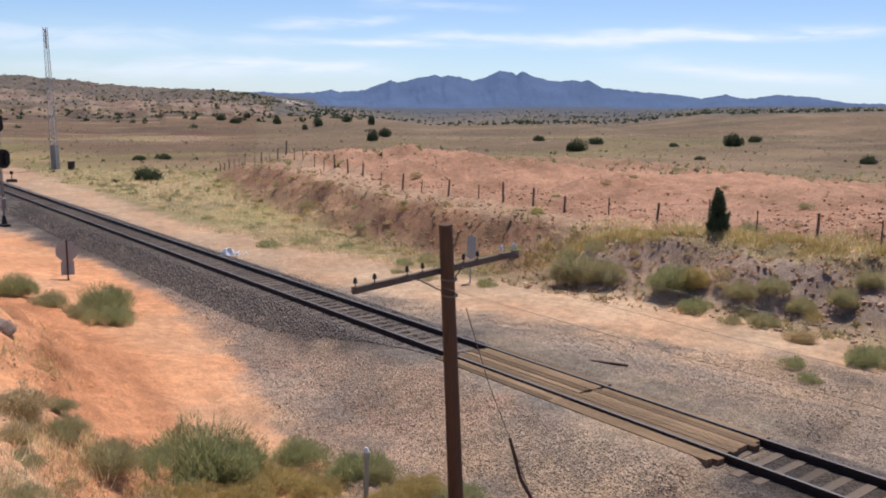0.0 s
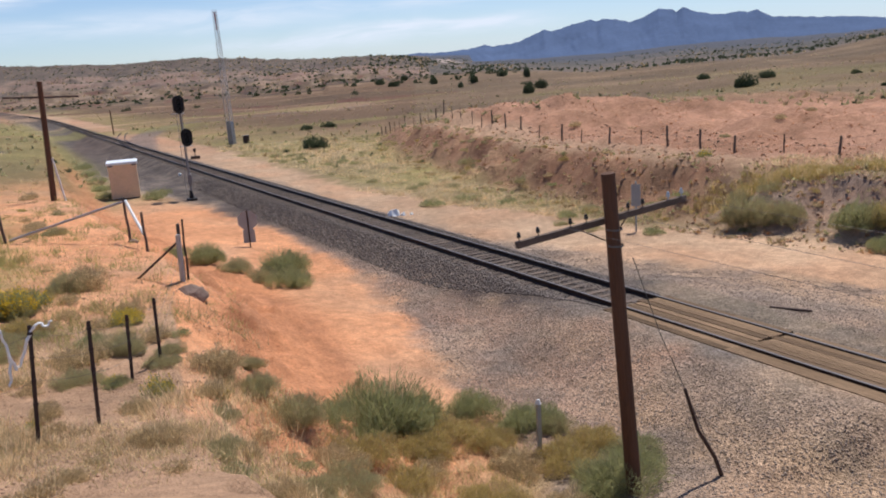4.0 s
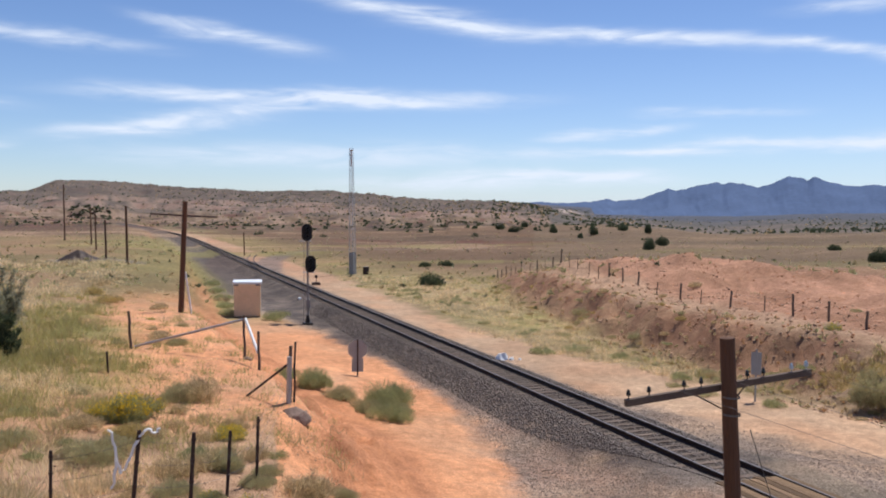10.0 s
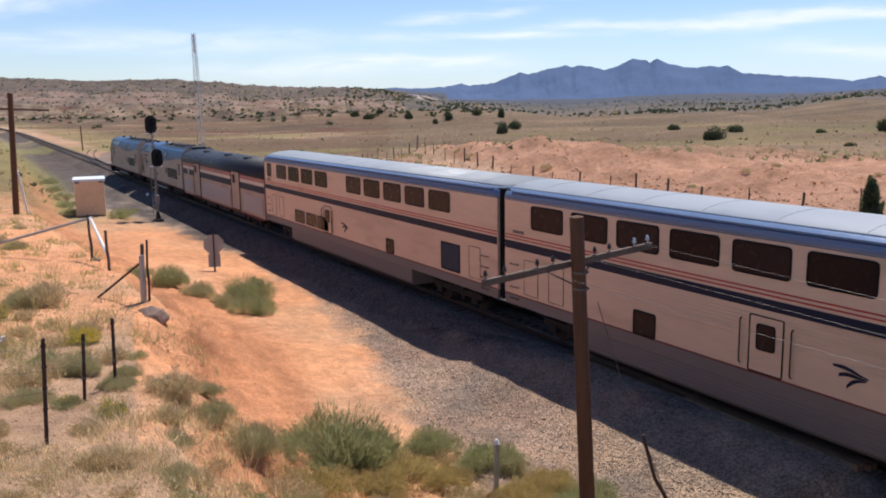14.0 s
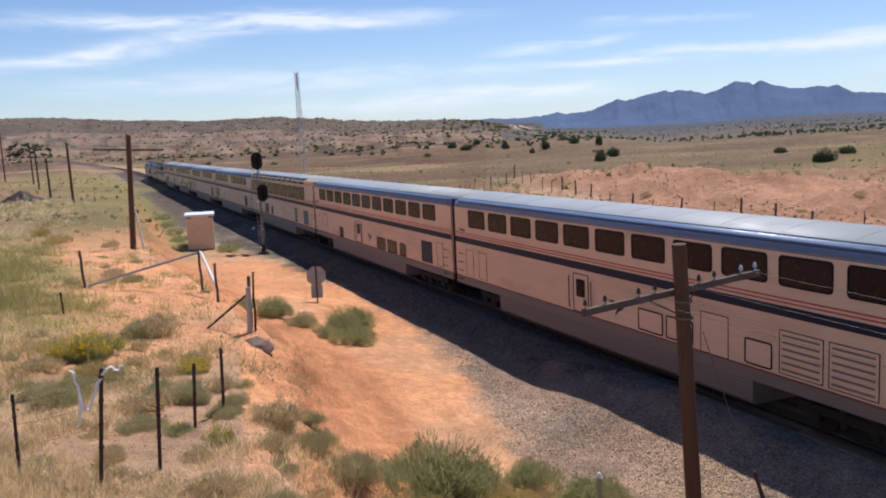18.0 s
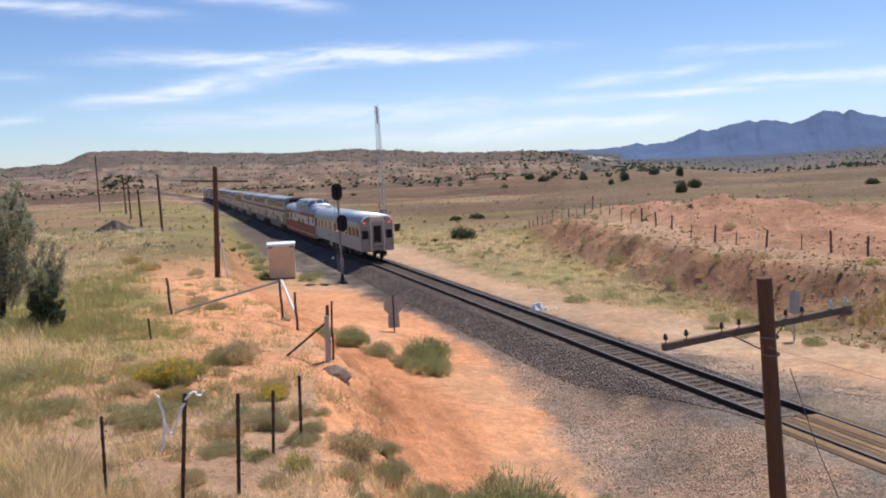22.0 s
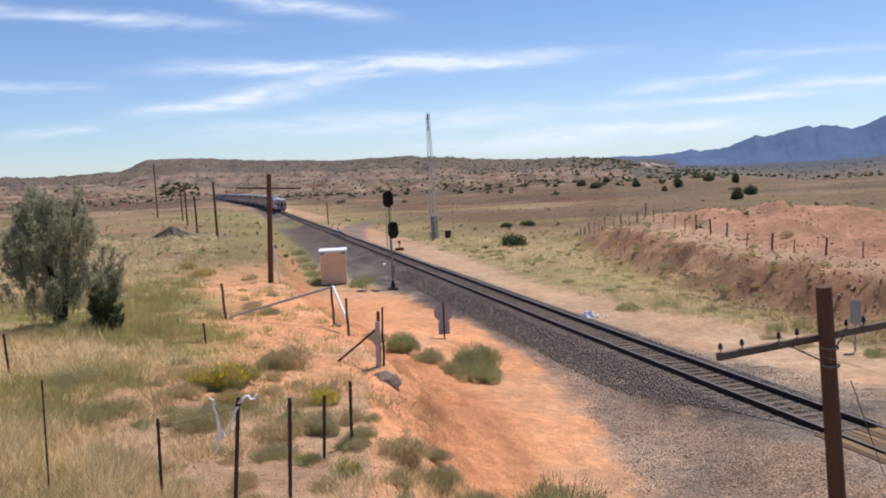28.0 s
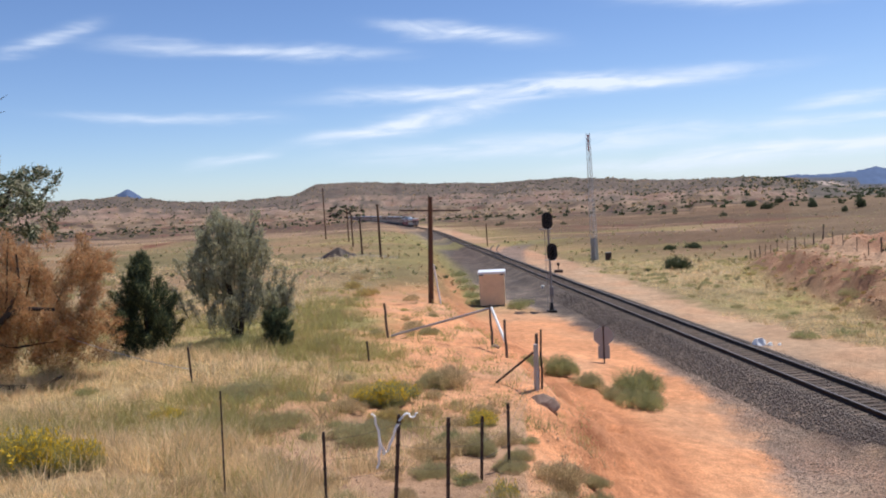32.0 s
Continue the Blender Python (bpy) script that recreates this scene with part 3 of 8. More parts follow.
def zone_colour(x, y):
    """Base colour of the soil and low growth, by kind of ground, with far haze painted in."""
    d = np.hypot(x, y)
    az = np.degrees(np.arctan2(x, y))
    tx = np.interp(y, Y_TAB, X_TAB)
    r = x - tx
    crest, toe = left_edges(y)
    bt = bank_toe(y)
    n1, n2, n3 = fbm(x * 0.25, y * 0.25, 4, 70), fbm(x * 0.9, y * 0.9, 4, 71), fbm(x * 0.06, y * 0.06, 3, 72)
    C = lambda *c: np.array(c)[None, :]
    orange, pale, sand = C(0.56, 0.245, 0.115), C(0.49, 0.335, 0.22), C(0.44, 0.27, 0.155)
    gravel, dark = C(0.255, 0.200, 0.162), C(0.082, 0.069, 0.065)
    straw, green, olive = C(0.37, 0.262, 0.15), C(0.25, 0.22, 0.08), C(0.255, 0.20, 0.105)
    rose, clay = C(0.455, 0.248, 0.160), C(0.29, 0.152, 0.092)

    def mix(a, b, t):
        t = np.clip(t, 0, 1)[:, None]
        return a * (1 - t) + b * t
    col = np.repeat(straw, len(x), 0)
    col = mix(col, olive, 0.5 + n3 * 1.2)
    # left field
    left = x < crest + 1
    col = mix(col, green, (0.55 + n3 * 1.4 + n1 * 0.5) * left * sstep(1, -6, x - crest) * sstep(9, 20, y) * sstep(85, 48, y + n1 * 12))
    col = mix(col, sand, sstep(0.05, 0.35, n1 + 0.25) * 0.5 * left)
    col = mix(col, mix(C(0.45, 0.275, 0.175), C(0.36, 0.225, 0.145), 0.4 + n2 * 1.2), left * sstep(-5, -1, x + n1 * 3) * sstep(25, 20, y) * 0.85)
    # bare orange bank and apron
    bare = sstep(-7.5, -3.0, x - crest + n1 * 4) * sstep(16.0, 13.4, x + n2 * 1.6 + (y > 75) * 2.5) * np.where(x > crest - 0.5, sstep(11, 16, y + n1 * 3), sstep(19, 25, y + n1 * 4))
    bare = bare * (1 - sstep(62, 92, y + n1 * 14) * np.where(x < crest - 1.2 + n2 * 2, 1.0, 0.55))
    bare = bare * np.where(x > toe + 0.2 + n2, 1 - sstep(60, 70, y), 1.0)
    bare = np.maximum(bare, sstep(-0.8, 0.0, x - crest + n2) * sstep(0.5, -0.5, x - toe + n2) * sstep(50, 58, y) * sstep(150, 95, y))
    bare = np.maximum(bare, sstep(3, 1.5, np.abs(x - 10 + 0.2 * (y - 12))) * sstep(14, 10, y) * 0.8)
    face = sstep(0.2, 1.2, x - crest) * sstep(0.6, -0.6, x - toe)
    col = mix(col, mix(C(0.64, 0.305, 0.155), C(0.55, 0.325, 0.195), 0.25 + n1 * 0.9), bare)
    # redder soil on the face, darkened too for the shade of its rough slope
    col = mix(col, mix(C(0.55, 0.245, 0.122), C(0.43, 0.190, 0.098), 0.30 + n2 * 1.5), bare * face * 0.9)
    # right verge
    verge = (r > 3) & (x < bt + 1)
    roadw = np.interp(y, [0, 20, 33, 46, 62, 110, 200], [16, 13.5, 10.5, 7.8, 6.6, 9.0, 9])
    col = mix(col, mix(pale, orange, 0.12 + n1 * 0.4), sstep(0.8, -0.8, r - roadw + n2 * 1.5) * (r > 2.5))
    col = mix(col, green, sstep(0.5, 2, r - roadw) * (x < bt + 1) * (0.30 + n1 * 0.9) * sstep(30, 60, y))
    # terrace slope and top
    terr = sstep(-0.5, 2.0, x - bt) * (1 - sstep(70, 95, x + n3 * 10)) * (1 - sstep(95, 120, y))
    col = mix(col, mix(clay, sand, 0.30 + n2 * 1.1), terr * sstep(24, 34, y + n1 * 4))
    col = mix(col, mix(C(0.27, 0.195, 0.152), C(0.35, 0.225, 0.155), 0.35 + n2 * 1.3), terr * sstep(34, 24, y + n1 * 4))
    col = mix(col, mix(rose, clay, 0.26 + n1 * 1.3 + n2 * 0.9), terr * sstep(4, 7, x - bt) * 0.9)
    col = mix(col, pale * 0.95, terr * sstep(3.4, 4.4, x - bt + n2) * sstep(8.5, 7.0, x - bt + n1) * sstep(27, 34, y) * 0.6)
    col = mix(col, olive, terr * (1 - sstep(22, 30, y)) * sstep(4.0, 5.5, x - bt) * sstep(9, 6.5, x - bt) * 0.9)
    # gravel spread
    gw_l = np.interp(y, [0, 10, 20, 30, 45, 60, 75, 95, 200], [9.6, 8.6, 7.2, 4.3, 3.6, 4.8, 8.2, 9.0, 9])
    gw_r = np.interp(y, [0, 12, 20, 28, 34, 60, 200], [13, 10.5, 8.0, 5.5, 3.4, 3.2, 3.2])
    gr = np.where(r < 0, sstep(0.7, -0.7, -r - gw_l + n2 * 1.4), sstep(0.9, -0.9, r - gw_r + n2 * 1.6))
    col = mix(col, mix(mix(gravel, pale * 0.80, 0.24 + n1 * 1.7 + n2 * 0.5), C(0.150, 0.128, 0.115), sstep(0.06, 0.40, fbm(x * 0.4, y * 0.4, 4, 75)) * 0.7), gr * (0.86 + 0.3 * n2))
    drk = np.where(r < 0, sstep(0.5, -0.9, -r - np.interp(y, [0, 20, 30, 60, 75, 95, 300], [2.6, 2.7, 2.9, 4.3, 7.0, 8.5, 7]) + n2 * 0.9), sstep(0.5, -0.7, r - 2.6 + n2 * 0.7))
    drk = drk * (1 - sstep(9.0, 9.9, y) * sstep(23, 18.5, y + n2 * 2))
    col = mix(col, mix(dark, gravel, 0.14 + n2 * 0.7), drk * 0.92)
    # ballast darkened between the rails
    col = col * (1 - 0.42 * sstep(1.5, 1.0, np.abs(r)) * drk)[:, None]
    # green growth along the foot of the bank beyond the hut
    foot = sstep(-1.0, 0.3, x - toe) * sstep(1.5, 0.3, x - toe) * sstep(58, 68, y) * sstep(190, 150, y)
    col = mix(col, mix(green, olive, 0.4 + n1), foot * (0.75 + 0.5 * n2))
    # grey bed of the spur that curves away
    sx = np.interp(y, [130, 165, 190, 203, 210], [18.0, 23.5, 30.0, 36.0, 41.0])
    sy = np.interp(x, [38, 42, 49, 60, 75, 100], [209, 212, 207, 209, 217, 232])
    spur = np.maximum(sstep(3.2, 1.8, np.abs(x - sx)) * (y > 128) * (y < 210), sstep(3.6, 2.0, np.abs(y - sy)) * (x > 38) * (x < 100))
    # far plain, scrub belts and mesa rock
    farp = sstep(60, 170, d)
    col = mix(col, mix(C(0.208, 0.140, 0.086), C(0.152, 0.108, 0.068), 0.5 + fbm(x * 0.008, y * 0.02, 3, 80) * 1.6), farp * sstep(12, 40, np.abs(r)))
    col = mix(col, C(0.22, 0.18, 0.155), spur * 0.85)
    col = col * (1 - farp * np.where(az < -6, 0.16, 0.10) * (az < 24))[:, None]
    wfield = sstep(-9.5, -13, r) * sstep(55, 80, y) * (1 - sstep(300, 380, d))
    col = mix(col, mix(C(0.285, 0.185, 0.105), C(0.172, 0.142, 0.066), 0.32 + fbm(x * 0.05, y * 0.03, 4, 77) * 2.4), wfield * 0.85)
    col = mix(col, C(0.20, 0.175, 0.07), sstep(-30, -16, r + n3 * 14) * sstep(-6, -9, r) * sstep(85, 110, y) * sstep(330, 270, y) * 0.75)
    col = mix(col, C(0.21, 0.175, 0.15), sstep(7, 4.5, np.abs(x + 5.5)) * sstep(4.5, 2.5, np.abs(y - 120 + n1 * 4)) * 0.8)
    col = mix(col, C(0.155, 0.098, 0.068), sstep(300, 350, d) * sstep(520, 470, d) * sstep(6, -2, az) * 0.7)
    col = col * (1 - 0.16 * farp * (az >= 24))[:, None]
    col = col * (1 - np.array([0.08, 0.15, 0.16])[None, :] * (sstep(95, 160, d) * sstep(560, 480, d) * (az > 4) * (az < 26))[:, None])
    # worn red cut and pale streaks across the flats
    cutd = np.interp(az, [3, 6, 13, 19, 25, 29], [430, 405, 297, 300, 292, 284])
    cut = sstep(15, 6, np.abs(d - cutd + fbm(az * 1.5, az * 0, 3, 87) * 12)) * (az > 3) * (az < 29)
    col = mix(col, C(0.135, 0.066, 0.045), cut * (0.75 + n3))
    col = mix(col, C(0.40, 0.27, 0.17), sstep(0.08, 0.3, fbm(x * 0.012, y * 0.05, 3, 88)) * farp * np.where(az < 29, 0.5, 0.22) * (d < 560))
    col = mix(col, green * 0.9, sstep(0.02, 0.3, fbm(x * 0.015, y * 0.04, 3, 89)) * sstep(110, 180, d) * (1 - sstep(280, 330, d)) * np.where(az < 24, 0.6, 0.3))
    col = mix(col, C(0.125, 0.078, 0.052), sstep(4.2, 2.6, np.abs(az + 5.4)) * sstep(400, 450, d) * sstep(650, 590, d) * 0.85)
    col = mix(col, C(0.16, 0.068, 0.044), sstep(1.9, 1.3, np.abs(az + 14.8)) * sstep(13, 7, np.abs(d - 302 - (az + 14.8) * 14)) * 0.9)
    # scrub belt before the mountains, its colour blued with distance
    belt = sstep(600, 690, d) * (az > 23)
    col = mix(col, mix(C(0.098, 0.088, 0.076), C(0.155, 0.122, 0.098), 0.30 + fbm(np.log(np.maximum(d, 1)) * 14, az * 0.10, 3, 81) * 1.8), belt)
    # haze painted as a blue that grows with distance
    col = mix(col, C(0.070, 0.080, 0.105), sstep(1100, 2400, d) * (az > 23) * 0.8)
    col = mix(col, C(0.40, 0.325, 0.28), sstep(0.8, 0.5, np.abs(az - 28.3 + n3)) * sstep(1150, 1250, d) * sstep(1800, 1650, d) * 0.9)
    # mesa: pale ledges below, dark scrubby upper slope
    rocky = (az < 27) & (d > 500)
    n5 = fbm(az * 2.2, d * 0.03, 4, 82)
    col = mix(col, mix(C(0.25, 0.168, 0.098), C(0.155, 0.102, 0.064), 0.45 + n5 * 2.0), rocky * sstep(560, 700, d))
    col = mix(col, C(0.34, 0.245, 0.16), sstep(0.16, 0.3, fbm(az * 3.0, d * 0.05, 3, 83)) * rocky * sstep(640, 760, d) * 0.55)
    col = mix(col, C(0.21, 0.098, 0.068), sstep(0.12, 0.3, fbm(az * 1.2, d * 0.03, 3, 84)) * rocky * 0.8)
    col = mix(col, C(0.085, 0.058, 0.046), sstep(0.14, 0.26, fbm(az * 1.6, d * 0.05, 4, 85)) * rocky * 0.75)
    dh = np.interp(az, [-60, -12, -6, 0, 10, 20, 26], [820, 950, 980, 1020, 760, 720, 680])
    col = mix(col, mix(C(0.135, 0.110, 0.092), C(0.200, 0.155, 0.120), 0.35 + n5 * 1.8), rocky * sstep(-40, 90, d - dh) * 0.8)
    ua, ub = np.interp(az, [-60, -12, -6, 0, 10, 20, 26], [620, 700, 820, 880, 600, 520, 560]), np.interp(az, [-60, -12, -6, 0, 10, 20, 26], [1050, 1300, 1500, 1600, 1250, 1100, 900])
    u = (d - ua) / (ub - ua) + fbm(az * 0.33, d * 0.003, 3, 21) * 0.14
    brk = fbm(az * 1.1, u * 6, 4, 90)
    cliff = np.maximum(sstep(0.34, 0.39, u) * sstep(0.50, 0.46, u), sstep(0.54, 0.57, u) * sstep(0.66, 0.61, u)) * sstep(-0.25, 0.05, brk)
    col = mix(col, mix(C(0.44, 0.32, 0.235), C(0.33, 0.20, 0.145), 0.4 + brk * 1.6), cliff * rocky * 0.75)
    col = mix(col, C(0.42, 0.30, 0.20), sstep(0.05, 0.2, fbm(az * 1.7, u * 9, 4, 92)) * rocky * sstep(0.02, 0.1, u) * sstep(0.36, 0.28, u) * 0.5)
    # pale and pink ledges of rock
    ledge = fbm(az * 0.7, d * 0.022, 4, 86)
    col = mix(col, C(0.40, 0.27, 0.185), sstep(0.10, 0.22, ledge) * rocky * sstep(600, 700, d) * sstep(130, 20, d - dh) * 0.6)
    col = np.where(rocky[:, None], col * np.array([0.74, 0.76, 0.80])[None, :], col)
    return np.clip(col, 0.01, 0.9), np.clip(np.maximum(gr, drk), 0, 1)


def ground_material():
    m = bpy.data.materials.new("desert ground")
    m.use_nodes = True
    n, l = m.node_tree.nodes, m.node_tree.links
    b = n["Principled BSDF"]
    b.inputs["Roughness"].default_value = 0.95
    b.inputs["Specular IOR Level"].default_value = 0.15
    at, ag = n.new("ShaderNodeAttribute"), n.new("ShaderNodeAttribute")
    at.attribute_name, ag.attribute_name = "soil", "stone"
    tc = n.new("ShaderNodeTexCoord")

    def nz(scale, detail, rough=0.6):
        t = n.new("ShaderNodeTexNoise")
        t.inputs["Scale"].default_value, t.inputs["Detail"].default_value, t.inputs["Roughness"].default_value = scale, detail, rough
        l.new(tc.outputs["Object"], t.inputs["Vector"])
        return t.outputs["Fac"]

    def mr(v, a, c, lo, hi):
        t = n.new("ShaderNodeMapRange")
        t.inputs[1].default_value, t.inputs[2].default_value, t.inputs[3].default_value, t.inputs[4].default_value = a, c, lo, hi
        l.new(v, t.inputs[0])
        return t.outputs[0]

    def mul(a, c):
        t = n.new("ShaderNodeMath")
        t.operation = "MULTIPLY"
        l.new(a, t.inputs[0])
        l.new(c, t.inputs[1])
        return t.outputs[0]
    huge, big, mid, small = nz(0.035, 8, 0.65), nz(0.35, 6), nz(2.2, 6, 0.7), nz(14, 4, 0.7)
    vor = n.new("ShaderNodeTexVoronoi")
    vor.inputs["Scale"].default_value = 24.0
    l.new(tc.outputs["Object"], vor.inputs["Vector"])
    pebble = n.new("ShaderNodeSeparateColor")
    l.new(vor.outputs["Color"], pebble.inputs[0])
    val = mul(mul(mr(huge, 0.3, 0.7, 0.76, 1.20), mr(big, 0.3, 0.7, 0.82, 1.16)), mul(mr(mid, 0.3, 0.7, 0.74, 1.26), mr(small, 0.3, 0.7, 0.78, 1.22)))
    stone = n.new("ShaderNodeMix")
    stone.data_type = 'FLOAT'
    l.new(ag.outputs["Fac"], stone.inputs[0])
    stone.inputs[2].default_value = 1.0
    l.new(mr(pebble.outputs[0], 0, 1, 0.58, 1.45), stone.inputs[3])
    hsv = n.new("ShaderNodeHueSaturation")
    l.new(at.outputs["Color"], hsv.inputs["Color"])
    l.new(mul(val, stone.outputs[0]), hsv.inputs["Value"])
    l.new(hsv.outputs[0], b.inputs["Base Color"])
    bp, bp2, bp3 = n.new("ShaderNodeBump"), n.new("ShaderNodeBump"), n.new("ShaderNodeBump")
    bp3.inputs["Strength"].default_value, bp3.inputs["Distance"].default_value = 0.7, 0.06
    l.new(nz(6.5, 5, 0.72), bp3.inputs["Height"])
    l.new(bp3.outputs[0], bp.inputs["Normal"])
    bp.inputs["Strength"].default_value, bp.inputs["Distance"].default_value = 0.75, 0.14
    l.new(mid, bp.inputs["Height"])
    bp2.inputs["Strength"].default_value, bp2.inputs["Distance"].default_value = 0.6, 0.04
    l.new(vor.outputs["Distance"], bp2.inputs["Height"])
    l.new(bp.outputs[0], bp2.inputs["Normal"])
    l.new(bp2.outputs[0], b.inputs["Normal"])
    return m


def build_ground():
    rad = np.concatenate([[0.01, 0.7], np.geomspace(1.5, 60, 290), np.geomspace(60.5, 400, 150), np.geomspace(404, 2700, 210), [3300, 4000, 4700]])
    az = np.concatenate([np.arange(-34, 75, 0.22), np.arange(75, 326, 6.0)])
    rr, aa = np.meshgrid(rad, np.radians(az), indexing="ij")
    x, y = 0.4 + (rr * np.sin(aa)).ravel(), -0.5 + (rr * np.cos(aa)).ravel()
    z = land(x, y)
    nr, na = rr.shape
    i, j = np.meshgrid(np.arange(nr - 1), np.arange(na), indexing="ij")
    j2 = (j + 1) % na
    f = np.stack([i * na + j, (i + 1) * na + j, (i + 1) * na + j2, i * na + j2], -1).reshape(-1, 4)
    ob = mesh_np("ground", np.stack([x, y, z], -1), f[:, ::-1], [ground_material()])
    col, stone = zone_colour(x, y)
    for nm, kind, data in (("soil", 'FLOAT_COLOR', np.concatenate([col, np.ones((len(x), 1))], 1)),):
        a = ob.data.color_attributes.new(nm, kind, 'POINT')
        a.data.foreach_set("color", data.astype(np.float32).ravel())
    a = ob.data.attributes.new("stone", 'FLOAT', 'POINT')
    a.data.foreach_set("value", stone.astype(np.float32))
    ob.data.polygons.foreach_set("use_smooth", np.ones(len(f), bool))
    return tagged(ob, "rolling orange desert ground with dry grass and gravel", "ground", kind="structure")


build_ground()

# ---- railway ----
def rail_profile():
    """Head, web and foot of one rail: (x, z) from the top of the rail."""
    return [(-0.037, 0.0), (0.037, 0.0), (0.037, -0.035), (0.010, -0.05), (0.010, -0.14), (0.07, -0.165), (0.07, -0.18), (-0.07, -0.18), (-0.07, -0.165), (-0.010, -0.14), (-0.010, -0.05), (-0.037, -0.035)]


def sweep(bm, prof, off, s_list, mats=None):
    rings = []
    for s in s_list:
        m = track_pose(s)
        rings.append([bm.verts.new(m @ Vector((off + px, 0, pz))) for px, pz in prof])
    n = len(prof)
    for a, b in zip(rings, rings[1:]):
        for k in range(n):
            fc = bm.faces.new((a[k], b[k], b[(k + 1) % n], a[(k + 1) % n]))
            fc.material_index = mats[k] if mats else 0
    return bm


RAIL_S = [-740, -300, -100, -30] + list(range(-10, 240, 10)) + list(range(240, 860, 12))
railway = thing("railway_track", Matrix(), "single railway track with rusty rails on dark ballast", "railway track", kind="structure")
for off in (-0.7525, 0.7525):
    part("rail", sweep(BM(), rail_profile(), off, RAIL_S, [1] + [0] * 11), [M["rail"], M["railtop"]], railway, "rusty steel rail with a polished head")

# ---- poles, signals and fences ----
def stand(x, y, sink=0.05, turn=0.0):
    return pose(x, y, ground_at(x, y) - sink, 0, 0, turn)


def insulator_bm():
    bm = BM()
    tube(bm, (0, 0, -0.02), (0, 0, 0.10), 0.012, seg=6)
    for z0, z1, r0, r1 in ((0.06, 0.10, 0.050, 0.046), (0.10, 0.115, 0.038, 0.030), (0.115, 0.145, 0.042, 0.036), (0.145, 0.175, 0.030, 0.018)):
        tube(bm, (0, 0, z0), (0, 0, z1), r0, r1, seg=10)
    return bm


def telegraph_pole(x, y, height, r, arm_len, arm_z, arm_tilt=0.0, lean=(0.0, 0.0), pins=True, label="brown wooden telegraph pole with one crossarm", arm_turn=0.0):
    e = thing("telegraph_pole", stand(x, y, 0.1), label, "utility pole", "telegraph poles")
    bm = BM()
    pts = [(lean[0] * k / 6, lean[1] * k / 6, height * k / 6) for k in range(7)]
    path_tube(bm, pts, r * 1.12, r * 0.92, seg=14)
    part("pole", bm, M["pole"], e, smooth=False)
    if not arm_len:
        return e
    a = math.radians(arm_tilt)
    c = Vector((lean[0] * arm_z / height, lean[1] * arm_z / height + r + 0.05, arm_z))
    fr = Matrix.Translation(c) @ Euler((0, -a, radians(arm_turn))).to_matrix().to_4x4()
    bm = BM()
    box(bm, -arm_len / 2, arm_len / 2, -0.045, 0.045, -0.06, 0.06, 0, 0.012)
    arm = part("crossarm", bm, M["arm"], e, "weathered wooden crossarm")
    arm.matrix_basis = fr
    if pins:
        for k, fr_x in enumerate((0.017, 0.12, 0.30, 0.39, 0.64, 0.73, 0.89, 0.976)):
            o = piece("insulator", ("pale" if k > 5 else "dark",), insulator_bm, M["insul_c"] if k > 5 else M["insul"], arm, Matrix.Translation((arm_len * (fr_x - 0.5), 0, 0.07)) @ Matrix.Diagonal((0.80, 0.80, 0.85, 1)))
        for sg in (-1, 1):
            bm = BM()
            p1 = c + Vector((sg * 0.55, 0.06, sg * 0.55 * math.tan(a) - 0.05))
            tube(bm, (lean[0] * (arm_z - 0.4) / height, r + 0.01, arm_z - 0.40), p1, 0.012)
            part("arm_brace", bm, M["steel_post"], e)
        for z in (arm_z - 0.12, arm_z - 0.42):
            bm = BM()
            for t in range(1):
                bmesh.ops.create_cone(bm, cap_ends=False, segments=14, radius1=r * 1.06, radius2=r * 1.06, depth=0.035, matrix=Matrix.Translation((lean[0] * z / height, 0, z)))
            part("wire_wrap", bm, M["wire"], e)
    return e


def straight_wire(name, label, p0, p1, r, sag=0.0, mat=None, category="wire", group=""):
    bm = BM()
    p0, p1 = Vector(p0), Vector(p1)
    n = 10 if sag else 2
    path_tube(bm, [p0.lerp(p1, i / (n - 1)) - Vector((0, 0, sag * 4 * (i / (n - 1)) * (1 - i / (n - 1)))) for i in range(n)], r, seg=5)
    return tagged(obj(name, bm, mat or M["wire"]), label, category, group)


# near pole, with its guy and guard
NP = (9.74, 11.48)
telegraph_pole(*NP, 6.40, 0.135, 3.82, 5.52, 4.3, (-0.47, 0.06))
npz = ground_at(*NP)
guy_top, guy_foot = Vector((NP[0] + 0.02, NP[1], npz + 4.7)), Vector((11.65, 11.1, ground_at(11.65, 11.1)))
g = thing("guy_wire", Matrix.Translation(guy_foot), "slack guy wire with a dark guard by the pole", "guy wire")
bm = BM()
path_tube(bm, [guy_top - guy_foot, (guy_top - guy_foot) * 0.72 + Vector((0, 0, -0.18)), (guy_top - guy_foot) * 0.45 + Vector((0.02, 0, -0.12)), (0, 0, 0)], 0.008, seg=5)
part("wire", bm, M["wire"], g)
bm = BM()
path_tube(bm, [(guy_top - guy_foot) * 0.45 + Vector((0.02, 0, -0.12)), (guy_top - guy_foot) * 0.25 + Vector((-0.08, 0, -0.08)), (guy_top - guy_foot) * 0.10 + Vector((0.03, 0, -0.03)), (0.02, 0, -0.05)], 0.035, 0.045, seg=7)
part("guard", bm, M["steel_post"], g, "dark split guard")
for k, (dx, dz) in enumerate(((-1.5, 0.0), (-0.4, 0.08), (1.0, 0.19))):
    straight_wire("telegraph_wire", "thin slack wire from the crossarm", (NP[0] + dx, NP[1] - 0.2, npz + 5.5 + dz), (NP[0] + 9 + dx, -34, 5.6), 0.003, 1.0, None, "wire", "telegraph wires")

